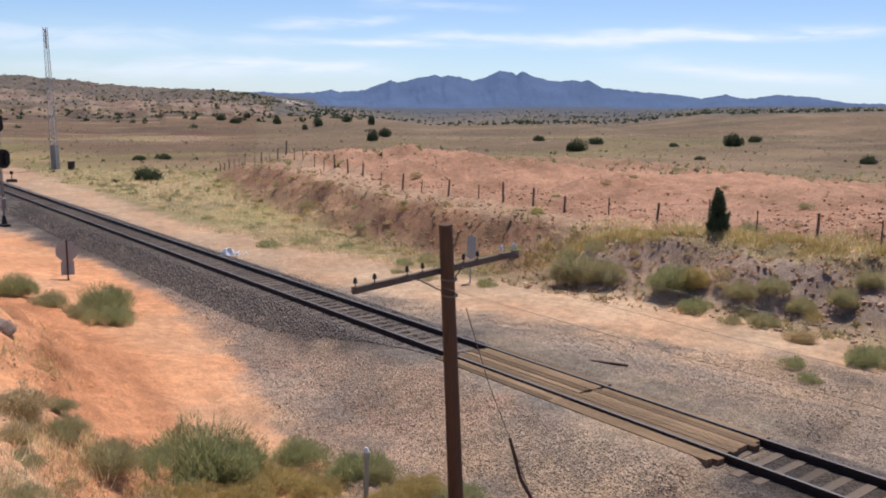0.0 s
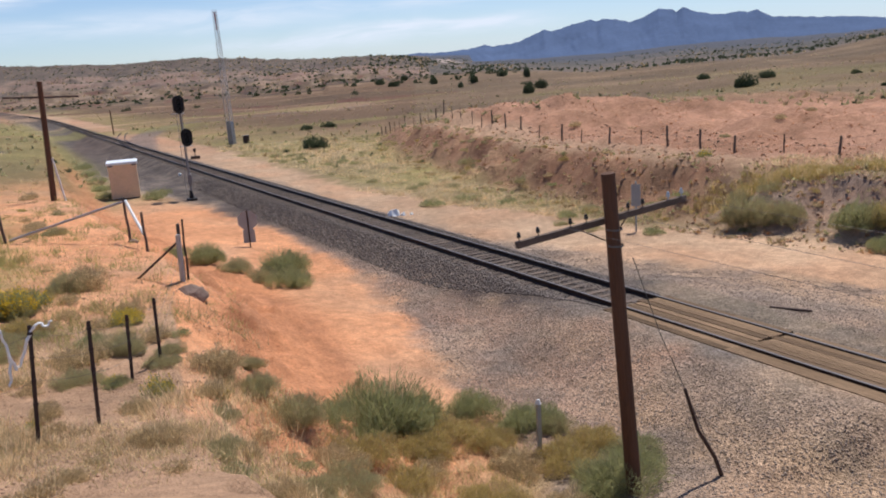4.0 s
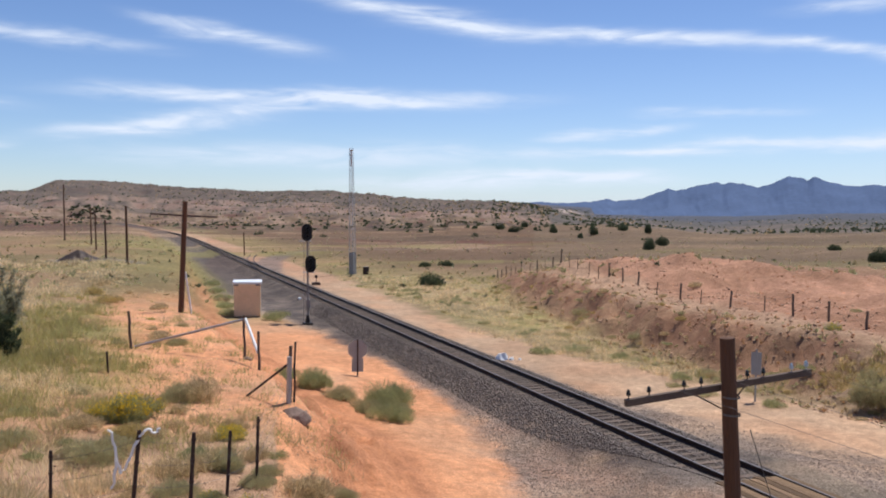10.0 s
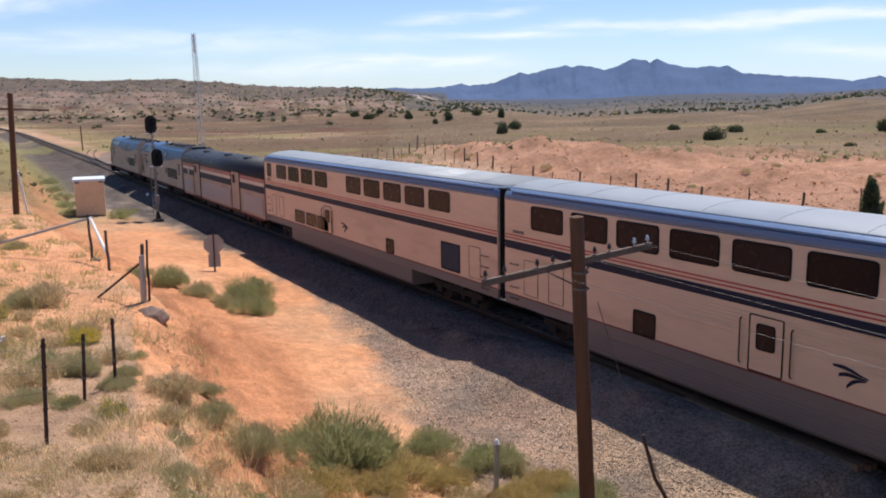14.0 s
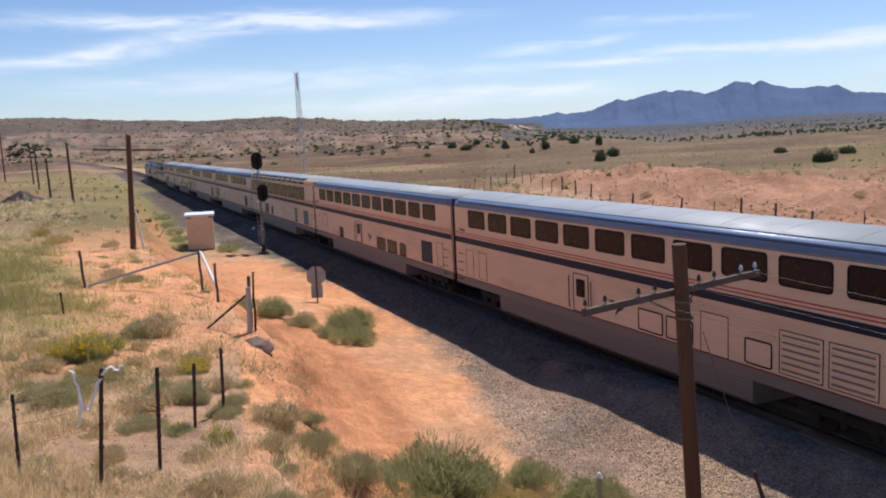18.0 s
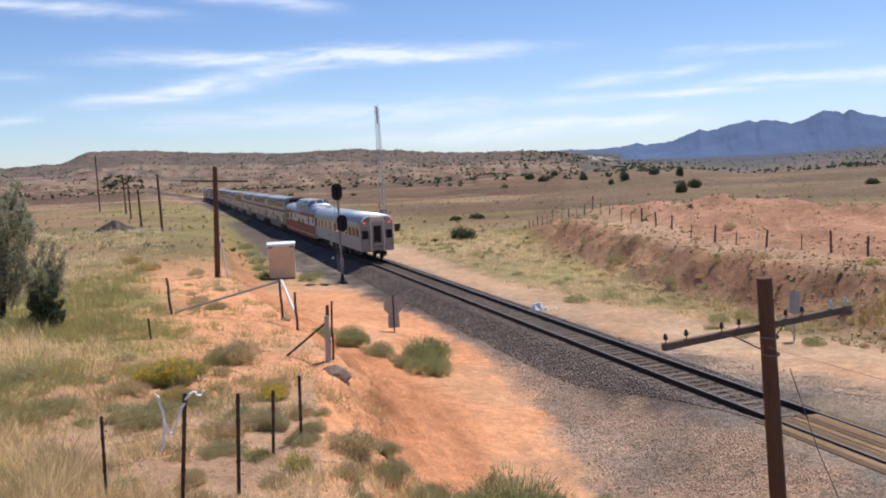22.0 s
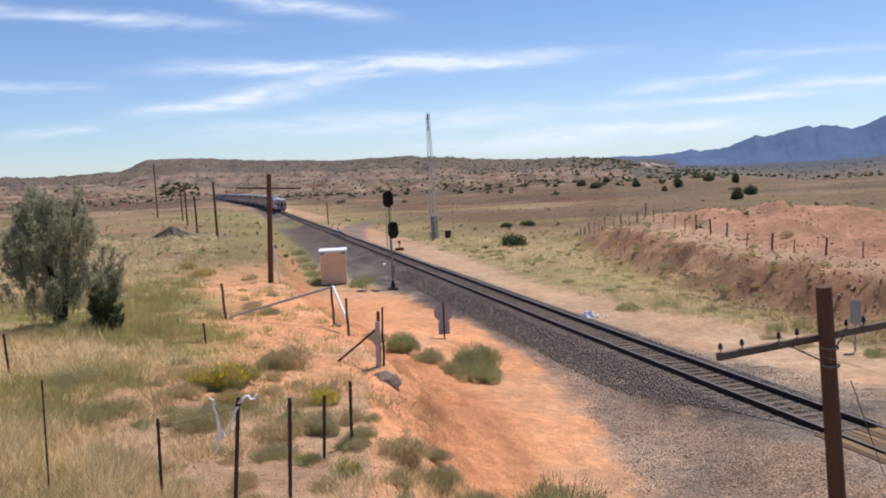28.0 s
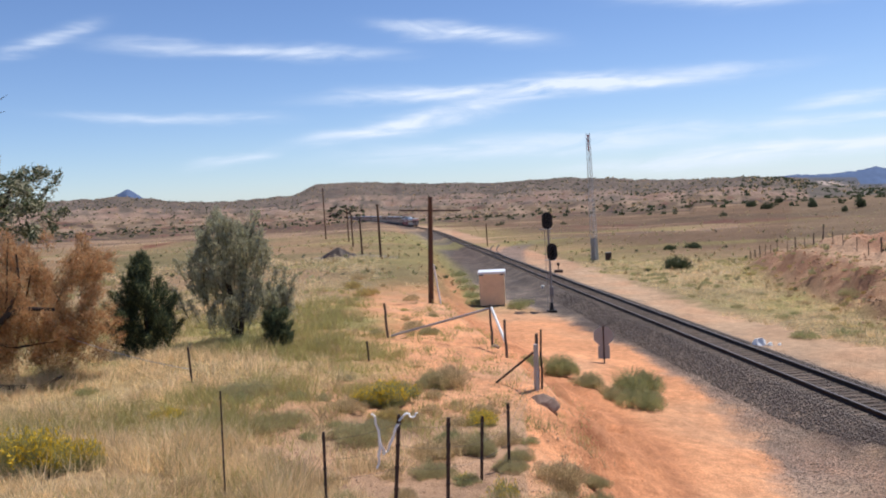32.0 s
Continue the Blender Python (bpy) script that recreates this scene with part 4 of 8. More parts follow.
telegraph_pole(2.42, 58.0, 7.5, 0.17, 4.3, 6.55, -3.0, (0.32, 0.0), False, "tall weathered telegraph pole with a long crossarm")
bm = BM()
tube(bm, (3.1, 57.9, ground_at(3.1, 57.9) - 0.1), (2.72, 57.95, ground_at(2.4, 58) + 2.7), 0.06, seg=8)
tagged(obj("guy_guard", bm, M["white"]), "white plastic guy guard by the telegraph pole", "guy guard")
for x, y, h, r, al in ((-1.75, 114.9, 7.4, 0.15, 0), (-4.6, 123.9, 5.4, 0.13, 0), (-7.6, 160.6, 6.4, 0.13, 2.6), (-10.5, 201.5, 8.0, 0.14, 2.8), (-18.0, 228.0, 14.0, 0.16, 0), (21.5, 190.0, 5.2, 0.12, 0)):
    telegraph_pole(x, y, h, r, al, h - 0.8, 0, (-0.1, 0), False, "dark distant wooden pole beside the line")


def signal_mast():
    e = thing("railway_signal", stand(12.2, 64.9), "tall railway signal mast with two black oval heads", "railway signal")
    bm = BM()
    box(bm, -0.34, 0.34, -0.34, 0.34, 0, 0.22, 0, 0.04)
    tube(bm, (0, 0, 0.2), (0, 0, 0.8), 0.20, 0.10, seg=12)
    part("pedestal", bm, M["black"], e)
    bm = BM()
    tube(bm, (0, 0, 0.6), (-0.05, 0, 7.3), 0.066, seg=12)
    part("mast", bm, M["mast"], e, "grey steel mast")
    bm = BM()
    box(bm, -0.15, 0.15, -0.26, -0.06, 1.35, 2.05, 0, 0.03)
    part("relay_case", bm, M["mast"], e)
    bm = BM()
    for sx in (-0.2, 0.2):
        tube(bm, (sx - 0.02, 0.55, 0.3), (sx - 0.05, 0.35, 6.6), 0.02, seg=5)
    for k in range(18):
        tube(bm, (-0.2, 0.55 - 0.2 * k / 18, 0.5 + 0.34 * k), (0.2, 0.55 - 0.2 * k / 18, 0.5 + 0.34 * k), 0.012, seg=5)
    part("ladder", bm, M["mast"], e)
    for cx, cz in ((-0.12, 7.28), (0.17, 4.82)):
        h = new("signal_head")
        h.parent = e
        h.matrix_basis = Matrix.Translation((cx, 0, cz))
        bm = BM()
        n = 24
        ring = []
        for k in range(n):
            a = 2 * math.pi * k / n
            ring.append((0.42 * math.cos(a), 0.26 * (1 if math.sin(a) > 0 else -1) + 0.40 * math.sin(a)))
        f1 = [bm.verts.new((x, -0.22, z)) for x, z in ring]
        f2 = [bm.verts.new((x, -0.17, z)) for x, z in ring]
        bm.faces.new(f1)
        bm.faces.new(f2[::-1])
        for k in range(n):
            bm.faces.new((f1[k], f1[(k + 1) % n], f2[(k + 1) % n], f2[k]))
        bmesh.ops.recalc_face_normals(bm, faces=bm.faces)
        part("target_plate", bm, M["black"], h, "black oval target")
        bm = BM()
        box(bm, -0.2, 0.2, -0.18, 0.12, -0.5, 0.5, 0, 0.05)
        part("lamp_case", bm, M["black"], h)
        for k in (-0.33, 0.0, 0.33):
            bm = BM()
            bmesh.ops.create_cone(bm, cap_ends=False, segments=14, radius1=0.12, radius2=0.12, depth=0.26, matrix=Matrix.Translation((0, -0.34, k)) @ pose(0, 0, 0, 90))
            part("hood", bm, M["black"], h)
        bm = BM()
        box(bm, -0.45, 0.45, 0.15, 0.85, -0.72, -0.68)
        part("platform", bm, M["mast"], h)
    return e


def lattice_tower():
    e = thing("lattice_tower", stand(29.7, 121.9, 0.1), "slender grey lattice radio tower on the plain", "radio tower")
    H, w0, w1 = 18.9, 0.62, 0.30
    legs = [(math.cos(a), math.sin(a)) for a in (0.4, 2.49, 4.58)]

    def at(k, z):
        w = w0 + (w1 - w0) * z / H
        return Vector((legs[k][0] * w - 0.35 * z / H, legs[k][1] * w, z))
    for k in range(3):
        bm = BM()
        tube(bm, at(k, 0), at(k, H), 0.040, 0.032, seg=6)
        part("leg", bm, M["pipe"], e)
    bm = BM()
    z = 0.0
    while z < H - 0.8:
        for k in range(3):
            tube(bm, at(k, z), at((k + 1) % 3, z + 0.75), 0.016, seg=4)
            tube(bm, at((k + 1) % 3, z), at(k, z + 0.75), 0.016, seg=4)
            tube(bm, at(k, z), at((k + 1) % 3, z), 0.015, seg=4)
        z += 0.75
    tagged(part("bracing", bm, M["pipe"], e), kind="stuff")
    bm = BM()
    for k in range(3):
        a, b, c, d = at(k, 0.2), at((k + 1) % 3, 0.2), at((k + 1) % 3, 3.4), at(k, 3.4)
        bm.faces.new([bm.verts.new(v) for v in (a, b, c, d)])
    bmesh.ops.solidify(bm, geom=list(bm.faces), thickness=0.03)
    part("climb_guard", bm, M["pipe"], e, "grey sheet climbing guard")
    bm = BM()
    tube(bm, at(0, 16.2) * 0.5 + at(1, 16.2) * 0.5, at(0, 18.6) * 0.5 + at(1, 18.6) * 0.5, 0.10, seg=8)
    part("antenna", bm, M["red"], e, "faded red antenna")
    box_ = thing("equipment_cabinet", stand(31.6, 121.6), "small grey cabinet beside the tower", "cabinet")
    bm = BM()
    box(bm, -0.4, 0.4, -0.3, 0.3, 0, 1.15, 0, 0.03)
    part("cabinet_body", bm, M["steel_post"], box_)
    bm = BM()
    box(bm, -0.43, 0.43, -0.33, 0.33, 1.15, 1.2, 0, 0.01)
    part("cabinet_lid", bm, M["mast"], box_)


def bungalow():
    e = thing("signal_bungalow", stand(8.05, 69.0, 0.1, -8), "tan metal signal bungalow with a pale flat roof", "equipment hut")
    bm = BM()
    box(bm, -1.04, 1.04, -0.95, 0.95, 0.12, 2.72, 0, 0.03)
    body = part("hut_body", bm, M["bungalow"], e, "tan painted steel walls")
    bm = BM()
    box(bm, -1.14, 1.14, -1.05, 1.05, 2.72, 2.92, 0, 0.04)
    part("hut_roof", bm, M["roofwhite"], e, "pale metal roof")
    bm = BM()
    box(bm, -0.95, 0.95, -0.85, 0.85, -0.1, 0.14)
    part("plinth", bm, M["rock"], e)
    for sx in (-0.84, 0.84):
        bm = BM()
        box(bm, sx - 0.16, sx + 0.16, -1.08, -0.98, 2.60, 2.74, 0, 0.02)
        part("roof_bracket", bm, M["mast"], e)
    for k in range(7):
        x = -0.9 + 0.30 * k
        bm = BM()
        box(bm, x - 0.012, x + 0.012, -0.965, -0.945, 0.2, 2.62)
        part("wall_seam", bm, M["bungalow"], e)


def octagon_sign():
    e = thing("road_sign", stand(10.5, 42.0, 0.05, -14), "back of an octagonal road sign with a plaque below", "road sign")
    bm = BM()
    box(bm, -0.035, 0.035, -0.05, -0.01, 0, 1.98, 0, 0.006)
    part("sign_post", bm, M["steel_post"], e)
    bm = BM()
    bmesh.ops.create_cone(bm, cap_ends=True, segments=8, radius1=0.53, radius2=0.53, depth=0.012, matrix=Matrix.Translation((0, 0.0, 1.42)) @ pose(0, 0, 0, 90) @ pose(0, 0, 0, 0, 0, 22.5))
    part("octagon_plate", bm, M["signback"], e, "bare metal octagon back")
    bm = BM()
    box(bm, -0.30, 0.30, -0.008, 0.008, 0.25, 0.93, 0, 0.004)
    part("plaque", bm, M["signback"], e)


def crossing_sign():
    e = thing("road_sign", stand(26.4, 30.8, 0.05, -42), "back of a grey crossing sign on a steel post", "road sign")
    bm = BM()
    box(bm, -0.04, 0.04, -0.06, -0.02, 0, 2.5, 0, 0.006)
    part("sign_post", bm, M["signback"], e)
    bm = BM()
    box(bm, -0.22, 0.22, -0.012, 0.0, 1.3, 2.35, 0, 0.004)
    part("sign_plate", bm, M["signback"], e, "bare metal sign back")


def marker_post():
    x, y = 9.16, 13.86
    e = thing("marker_post", stand(x, y, 0.2), "slim white marker post in the brush", "marker post")
    bm = BM()
    box(bm, -0.05, 0.05, -0.03, 0.03, 0, 1.42, 0, 0.01)
    part("post_shaft", bm, M["pipe"], e)
    bm = BM()
    tube(bm, (0, 0, 1.40), (0, 0, 1.50), 0.068, 0.03, seg=10)
    part("post_cap", bm, M["white"], e)


def steel_post(x, y, h, lean=(0, 0), label="rusty steel fence post", r=0.03):
    e = thing("fence_post", stand(x, y, 0.15), label, "fence post", "fence posts on the bank")
    bm = BM()
    hz = h + 0.15
    box(bm, -r, r, -0.012, 0.012, 0, hz, 0, 0.004)
    box(bm, -0.012, 0.012, 0.0, r * 1.3, 0, hz, 0, 0.004)
    for v in bm.verts:
        v.co.x += lean[0] * v.co.z / hz
        v.co.y += lean[1] * v.co.z / hz
    part("stake", bm, M["steel_post"], e)
    for k in range(4):
        z = hz * (0.4 + 0.18 * k)
        bm = BM()
        box(bm, lean[0] * z / hz - r * 1.3, lean[0] * z / hz + r * 1.3, -0.03, -0.01, z - 0.02, z + 0.02)
        part("wire_clip", bm, M["steel_post"], e)
    return Vector((x + lean[0], y + lean[1], ground_at(x, y) + h))


def wood_post(x, y, h, r=0.07, lean=(0, 0), label="weathered wooden fence post", group="fence posts on the bank", mat="post"):
    e = thing("fence_post", stand(x, y, 0.2), label, "fence post", group)
    bm = BM()
    n = 5
    path_tube(bm, [(lean[0] * k / n + (0.015 * math.sin(k * 2.1 + x)), lean[1] * k / n, (h + 0.2) * k / n) for k in range(n + 1)], r, r * 0.85, seg=8)
    part("stake", bm, M[mat], e)
    return Vector((x + lean[0], y + lean[1], ground_at(x, y) + h))


def rod(name, label, p0, p1, r, mat, category="brace"):
    bm = BM()
    tube(bm, p0, p1, r, seg=8)
    return tagged(obj(name, bm, mat), label, category, "fence braces")


def left_fence():
    tops = [steel_post(*p) for p in ((-0.24, 13.2, 1.85, (0.18, 0)), (0.66, 13.8, 1.73, (0.10, 0)), (1.52, 16.6, 1.32, (0.08, 0)), (2.2, 17.4, 1.39, (0.04, 0)))]
    far = [steel_post(-1.4, 14.2, 1.36, (0.03, 0), "thin rusty steel fence post", 0.024), steel_post(-3.3, 15.1, 2.0, (0.05, 0), "thin rusty rod standing in dry grass", 0.014)]
    steel_post(-6.4, 25.9, 1.15, (-0.06, 0), "thin dark steel fence post")
    steel_post(-6.9, 35.2, 1.15)
    steel_post(-1.1, 30.1, 0.75, (-0.04, 0), "short dark steel stake")
    for i, (a, b) in enumerate(zip([far[0], tops[0], tops[1], tops[2], tops[3]], [tops[0], tops[1], tops[2], tops[3], Vector((4.2, 25.2, 2.6))])):
        for dz in (0.15, 0.5, 0.85):
            straight_wire("fence_wire", "thin rusty fence wire between posts", a - Vector((0, 0, dz)), b - Vector((0, 0, dz)), 0.003, 0.04, M["wire"], "wire", "fence wires")
    # braced corner of wood and pipe
    p = wood_post(4.20, 25.25, 1.72, 0.06, (0.02, 0), "twin weathered posts on a bare orange bank")
    wood_post(4.33, 25.25, 1.85, 0.035, (0.03, 0), "slim dark post beside a wooden one", mat="steel_post")
    bm = BM()
    tube(bm, (4.12, 25.1, ground_at(4.2, 25.2) - 0.6), (4.17, 25.1, p.z - 0.30), 0.075, seg=10)
    tagged(obj("pipe_post", bm, M["pipe"]), "grey galvanised pipe post beside the wooden one", "fence post")
    rod("brace", "dark diagonal brace leaning on the post", (3.0, 26.0, ground_at(3.0, 26.0)), (4.15, 25.25, p.z - 0.55), 0.035, M["steel_post"])
    a = wood_post(-0.45, 36.5, 1.55, 0.06, (-0.08, 0))
    b = wood_post(3.89, 34.2, 1.75, 0.055, (-0.06, 0))
    c = wood_post(4.15, 31.8, 1.52, 0.055, (-0.05, 0))
    rod("brace", "long grey pipe brace between fence posts", (-0.3, 36.4, ground_at(-0.3, 36.4) + 0.12), (3.85, 34.2, b.z - 0.15), 0.05, M["pipe"])
    rod("brace", "pale pipe brace sloping between posts", (3.9, 34.1, b.z - 0.12), (4.12, 32.0, c.z - 0.85), 0.06, M["white"])
    # block and rubble at the foot
    for x, y, s, lab in ((4.15, 24.0, 0.74, "flat grey boulder at the edge of the bank"), (3.95, 34.0, 0.3, "small brown rock at a post's foot")):
        bm = BM()
        bmesh.ops.create_icosphere(bm, subdivisions=3, radius=1)
        rng = random.Random(int(x * 100))
        for v in bm.verts:
            k = 1 + 0.22 * noise.noise(v.co * 1.7 + Vector((x, y, 0)))
            v.co = Vector((v.co.x * 0.62 * s * k, v.co.y * 0.5 * s * k, v.co.z * 0.46 * s * k))
        o = obj("boulder", bm, M["rock"])
        o.location = (x, y, ground_at(x, y) + 0.10 * s)
        tagged(o, lab, "rock")
    for k, top in enumerate((tops[0],)):
        e = thing("plastic_rag", Matrix.Translation(top), "torn white plastic strip snagged on a fence post", "plastic rag")
        for path in ([(0.02, 0, -0.05), (-0.10, -0.02, -0.30), (-0.20, -0.03, -0.55), (-0.27, -0.02, -0.62)], [(-0.27, -0.02, -0.62), (-0.33, -0.03, -0.35), (-0.38, -0.02, 0.0), (-0.44, -0.02, 0.05)], [(0.0, 0, -0.08), (0.12, -0.02, 0.02), (0.22, -0.02, -0.06), (0.30, 0, 0.02)], [(-0.33, -0.03, -0.4), (-0.36, -0.03, -0.75), (-0.40, -0.03, -0.85)]):
            bm = BM()
            pts = [Vector(p) for p in path]
            fine = [pts[int(k / 3)].lerp(pts[min(int(k / 3) + 1, len(pts) - 1)], k / 3 - int(k / 3)) + Vector((0.012 * math.sin(k * 2.1), 0.012 * math.cos(k * 1.7), 0.01 * math.sin(k * 3.3))) for k in range(3 * (len(pts) - 1) + 1)]
            path_tube(bm, fine, 0.026, 0.015, seg=5)
            part("strip", bm, M["rag"], e)


def right_fence():
    rng = random.Random(11)
    line = [(37.6, 4.0), (38.2, 22.0), (37.2, 30.0), (36.8, 38.0), (37.1, 53.0), (39.0, 64.0), (43.5, 93.0), (47, 108)]
    pts, acc = [], 0.0
    for (xa, ya), (xb, yb) in zip(line, line[1:]):
        ln = math.hypot(xb - xa, yb - ya)
        while acc < ln:
            pts.append((xa + (xb - xa) * acc / ln, ya + (yb - ya) * acc / ln))
            acc += rng.uniform(2.4, 3.6)
        acc -= ln
    tops = []
    for k, (x, y) in enumerate(pts):
        thick = rng.random() < 0.55
        tops.append(wood_post(x, y, rng.uniform(1.0, 1.45), 0.075 if thick else 0.035, (rng.uniform(-0.1, 0.1), 0), "dark weathered fence post on the orange terrace" if thick else "slim dark fence post on the orange terrace", "fence posts on the terrace", "steel_post" if not thick else "post"))
    for a, b in zip(tops, tops[1:]):
        for dz in (0.15, 0.55):
            straight_wire("fence_wire", "thin fence wire on the terrace", a - Vector((0, 0, dz)), b - Vector((0, 0, dz)), 0.004, 0.03, M["wire"], "wire", "terrace fence wires")


def trackside_bits():
    # pale debris beside the rail
    e = thing("debris", stand(18.75, 42.2, -0.02, 20), "crumpled white sheet lying beside the rail", "debris")
    for dx, dy, s in ((0, 0, 0.34), (0.45, -0.35, 0.15), (0.85, -0.6, 0.10)):
        bm = BM()
        bmesh.ops.create_icosphere(bm, subdivisions=2, radius=s)
        for v in bm.verts:
            k = 1 + 0.5 * noise.noise(v.co * 9 + Vector((dx, 0, 0)))
            v.co = Vector((dx + v.co.x * k * 1.1, dy + v.co.y * k * 0.8, max(v.co.z * k * 1.05, -0.02) + 0.05))
        part("crumple", bm, M["rag"], e)
    bm = BM()
    bmesh.ops.create_icosphere(bm, subdivisions=2, radius=0.16)
    o = obj("debris", bm, M["rag"])
    o.location = (14.6, 82.0, ground_at(14.6, 82.0) + 0.1)
    tagged(o, "small white lump beside the track", "debris")
    # loose timber on the gravel
    for x, y, ln, turn, lab in ((19.55, 16.1, 1.15, -148, "loose dark timber lying on the gravel"),):
        bm = BM()
        box(bm, -ln / 2, ln / 2, -0.04, 0.04, 0, 0.07, 0, 0.015)
        o = obj("timber", bm, M["steel_post"])
        o.matrix_world = pose(x, y, ground_at(x, y), 0, 0, turn + 90)
        tagged(o, lab, "timber")
    # switch machine and stand
    for x, y, h, w, lab in ((20.6, 104.0, 0.75, 0.5, "dark switch machine beside the track"),):
        e = thing("switch_machine", stand(x, y), lab, "trackside box")
        bm = BM()
        box(bm, -w, w, -w * 0.6, w * 0.6, 0, h * 0.5, 0, 0.04)
        part("machine_body", bm, M["steel_post"], e)
        bm = BM()
        tube(bm, (0, 0, h * 0.4), (0, 0, h * 1.5), 0.05, seg=8)
        box(bm, -0.16, 0.16, -0.03, 0.03, h * 1.2, h * 1.7, 0, 0.01)
        part("lever", bm, M["steel_post"], e)
    # pile of gravel
    bm = BM()
    bmesh.ops.create_cone(bm, cap_ends=False, segments=28, radius1=2.9, radius2=0.25, depth=1.5, matrix=Matrix.Translation((0, 0, 0.72)))
    bmesh.ops.subdivide_edges(bm, edges=list(bm.edges), cuts=3, use_grid_fill=True)
    for v in bm.verts:
        v.co += Vector((noise.noise(v.co * 1.1), noise.noise(v.co * 1.3 + Vector((5, 0, 0))), 0.6 * noise.noise(v.co * 0.9))) * 0.35
    o = obj("spoil_mound", bm, M["rail"])
    o.location = (-7.8, 119.5, ground_at(-7.8, 119.5) - 0.15)
    tagged(o, "conical pile of dark ballast on the field", "gravel pile")


signal_mast()
lattice_tower()
bungalow()
octagon_sign()
crossing_sign()
marker_post()
left_fence()
right_fence()
trackside_bits()


# ---- far mountains ----
RIDGE = np.array([(22, -0.5), (24.1, -0.33), (26.4, -0.17), (27.6, -0.24), (30.1, -0.08), (30.9, 0.12), (31.4, -0.04), (33.1, 0.12), (34.05, 0.52), (34.85, 0.82), (35.4, 0.70), (36.5, 0.97), (37.75, 1.27), (38.2, 1.12), (38.6, 1.22), (39.45, 1.18), (40.3, 0.93), (41, 1.10), (42.15, 1.66), (43.05, 1.52), (43.2, 1.38), (43.65, 1.60), (44.5, 1.30), (45.4, 1.08), (46.1, 1.0), (46.95, 1.14), (47.5, 1.04), (48.05, 1.13), (48.9, 0.7), (51.3, 0.48), (53.8, 0.36), (55.2, 0.14), (56.7, 0.43), (58, 0.18), (59.8, 0.51), (61.9, 0.39), (63.8, 0.1)])


def mountains(name, label, az0, az1, prof, d_foot, d_top, foot_el, mat):
    az = np.arange(az0, az1, 0.08)
    u = np.linspace(0, 1, 26)
    aa, uu = np.meshgrid(az, u, indexing="ij")
    top = prof(aa) + fbm(aa * 3.4, aa * 0, 4, 91) * 0.06 * uu ** 6
    spur = fbm(aa * 1.1 + uu * 0.9, uu * 1.6, 4, 93)
    d = d_foot + (d_top - d_foot) * uu
    hgt = foot_el + (top - foot_el) * np.clip(uu ** 1.15 + spur * 0.55 * uu * (1 - uu), 0, 1)
    z = 7.5 + d * np.tan(np.radians(hgt))
    x, y = d * np.sin(np.radians(aa)), d * np.cos(np.radians(aa))
    na, nu = aa.shape
    i, j = np.meshgrid(np.arange(na - 1), np.arange(nu - 1), indexing="ij")
    f = np.stack([i * nu + j, (i + 1) * nu + j, (i + 1) * nu + j + 1, i * nu + j + 1], -1).reshape(-1, 4)
    ob = mesh_np(name, np.stack([x, y, z], -1).reshape(-1, 3), f, [mat])
    ob.data.polygons.foreach_set("use_smooth", np.ones(len(f), bool))
    return tagged(ob, label, "mountains", kind="structure")


# the haze of distance is put into the mountains' blue base colour
M["mountain"] = material("haze-blue forested mountain", (0.094, 0.134, 0.228), 1.0, 0, 0.20, 0.02, spec=0.0)
mountains("mountain_range", "haze-blue forested mountain range on the horizon", 20.5, 75, lambda a: np.interp(a, RIDGE[:, 0], RIDGE[:, 1]), 3700, 4600, -1.1, M["mountain"])
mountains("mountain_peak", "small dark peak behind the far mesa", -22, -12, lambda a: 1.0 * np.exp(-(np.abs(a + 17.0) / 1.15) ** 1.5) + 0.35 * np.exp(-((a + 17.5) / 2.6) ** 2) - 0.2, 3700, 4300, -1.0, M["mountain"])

# ---- plants ----
def blades(rng, base, tip, width):
    """Thin leaf blades as single triangles, from arrays of base and tip points."""
    n = len(base)
    side = rng.normal(size=(n, 3))
    d = tip - base
    side = np.cross(d, side)
    side /= np.linalg.norm(side, axis=1, keepdims=True) + 1e-9
    w = width * rng.uniform(0.6, 1.3, (n, 1))
    v = np.stack([base - side * w, base + side * w, tip], 1).reshape(-1, 3)
    return v, np.arange(3 * n).reshape(-1, 3)


def dome_points(rng, n, rx, rz, squash=0.5):
    """Stem pairs that fill a dome: starts inside it, tips near its skin."""
    a = rng.uniform(0, 2 * math.pi, n)
    u = rng.uniform(0.02, 1, n) ** 0.62
    th = u * 1.50
    rr = rng.uniform(0.90, 1.04, n) * (1 + 0.18 * np.sin(a * 3 + rng.uniform(0, 6)) + 0.1 * np.sin(a * 7 + 1))
    tip = np.stack([np.sin(th) * np.cos(a) * rx * rr, np.sin(th) * np.sin(a) * rx * rr, np.cos(th) ** squash * rz * rr], -1)
    k = rng.uniform(0.45, 0.80, (n, 1))
    base = tip * k
    base[:, 2] = tip[:, 2] * k[:, 0] * 0.85
    return base, tip


def mesh_data(name, v, f, mats, idx=None):
    ob = mesh_np(name, v, f, mats, idx)
    me = ob.data
    bpy.data.objects.remove(ob)
    return me


SHRUBS = {}


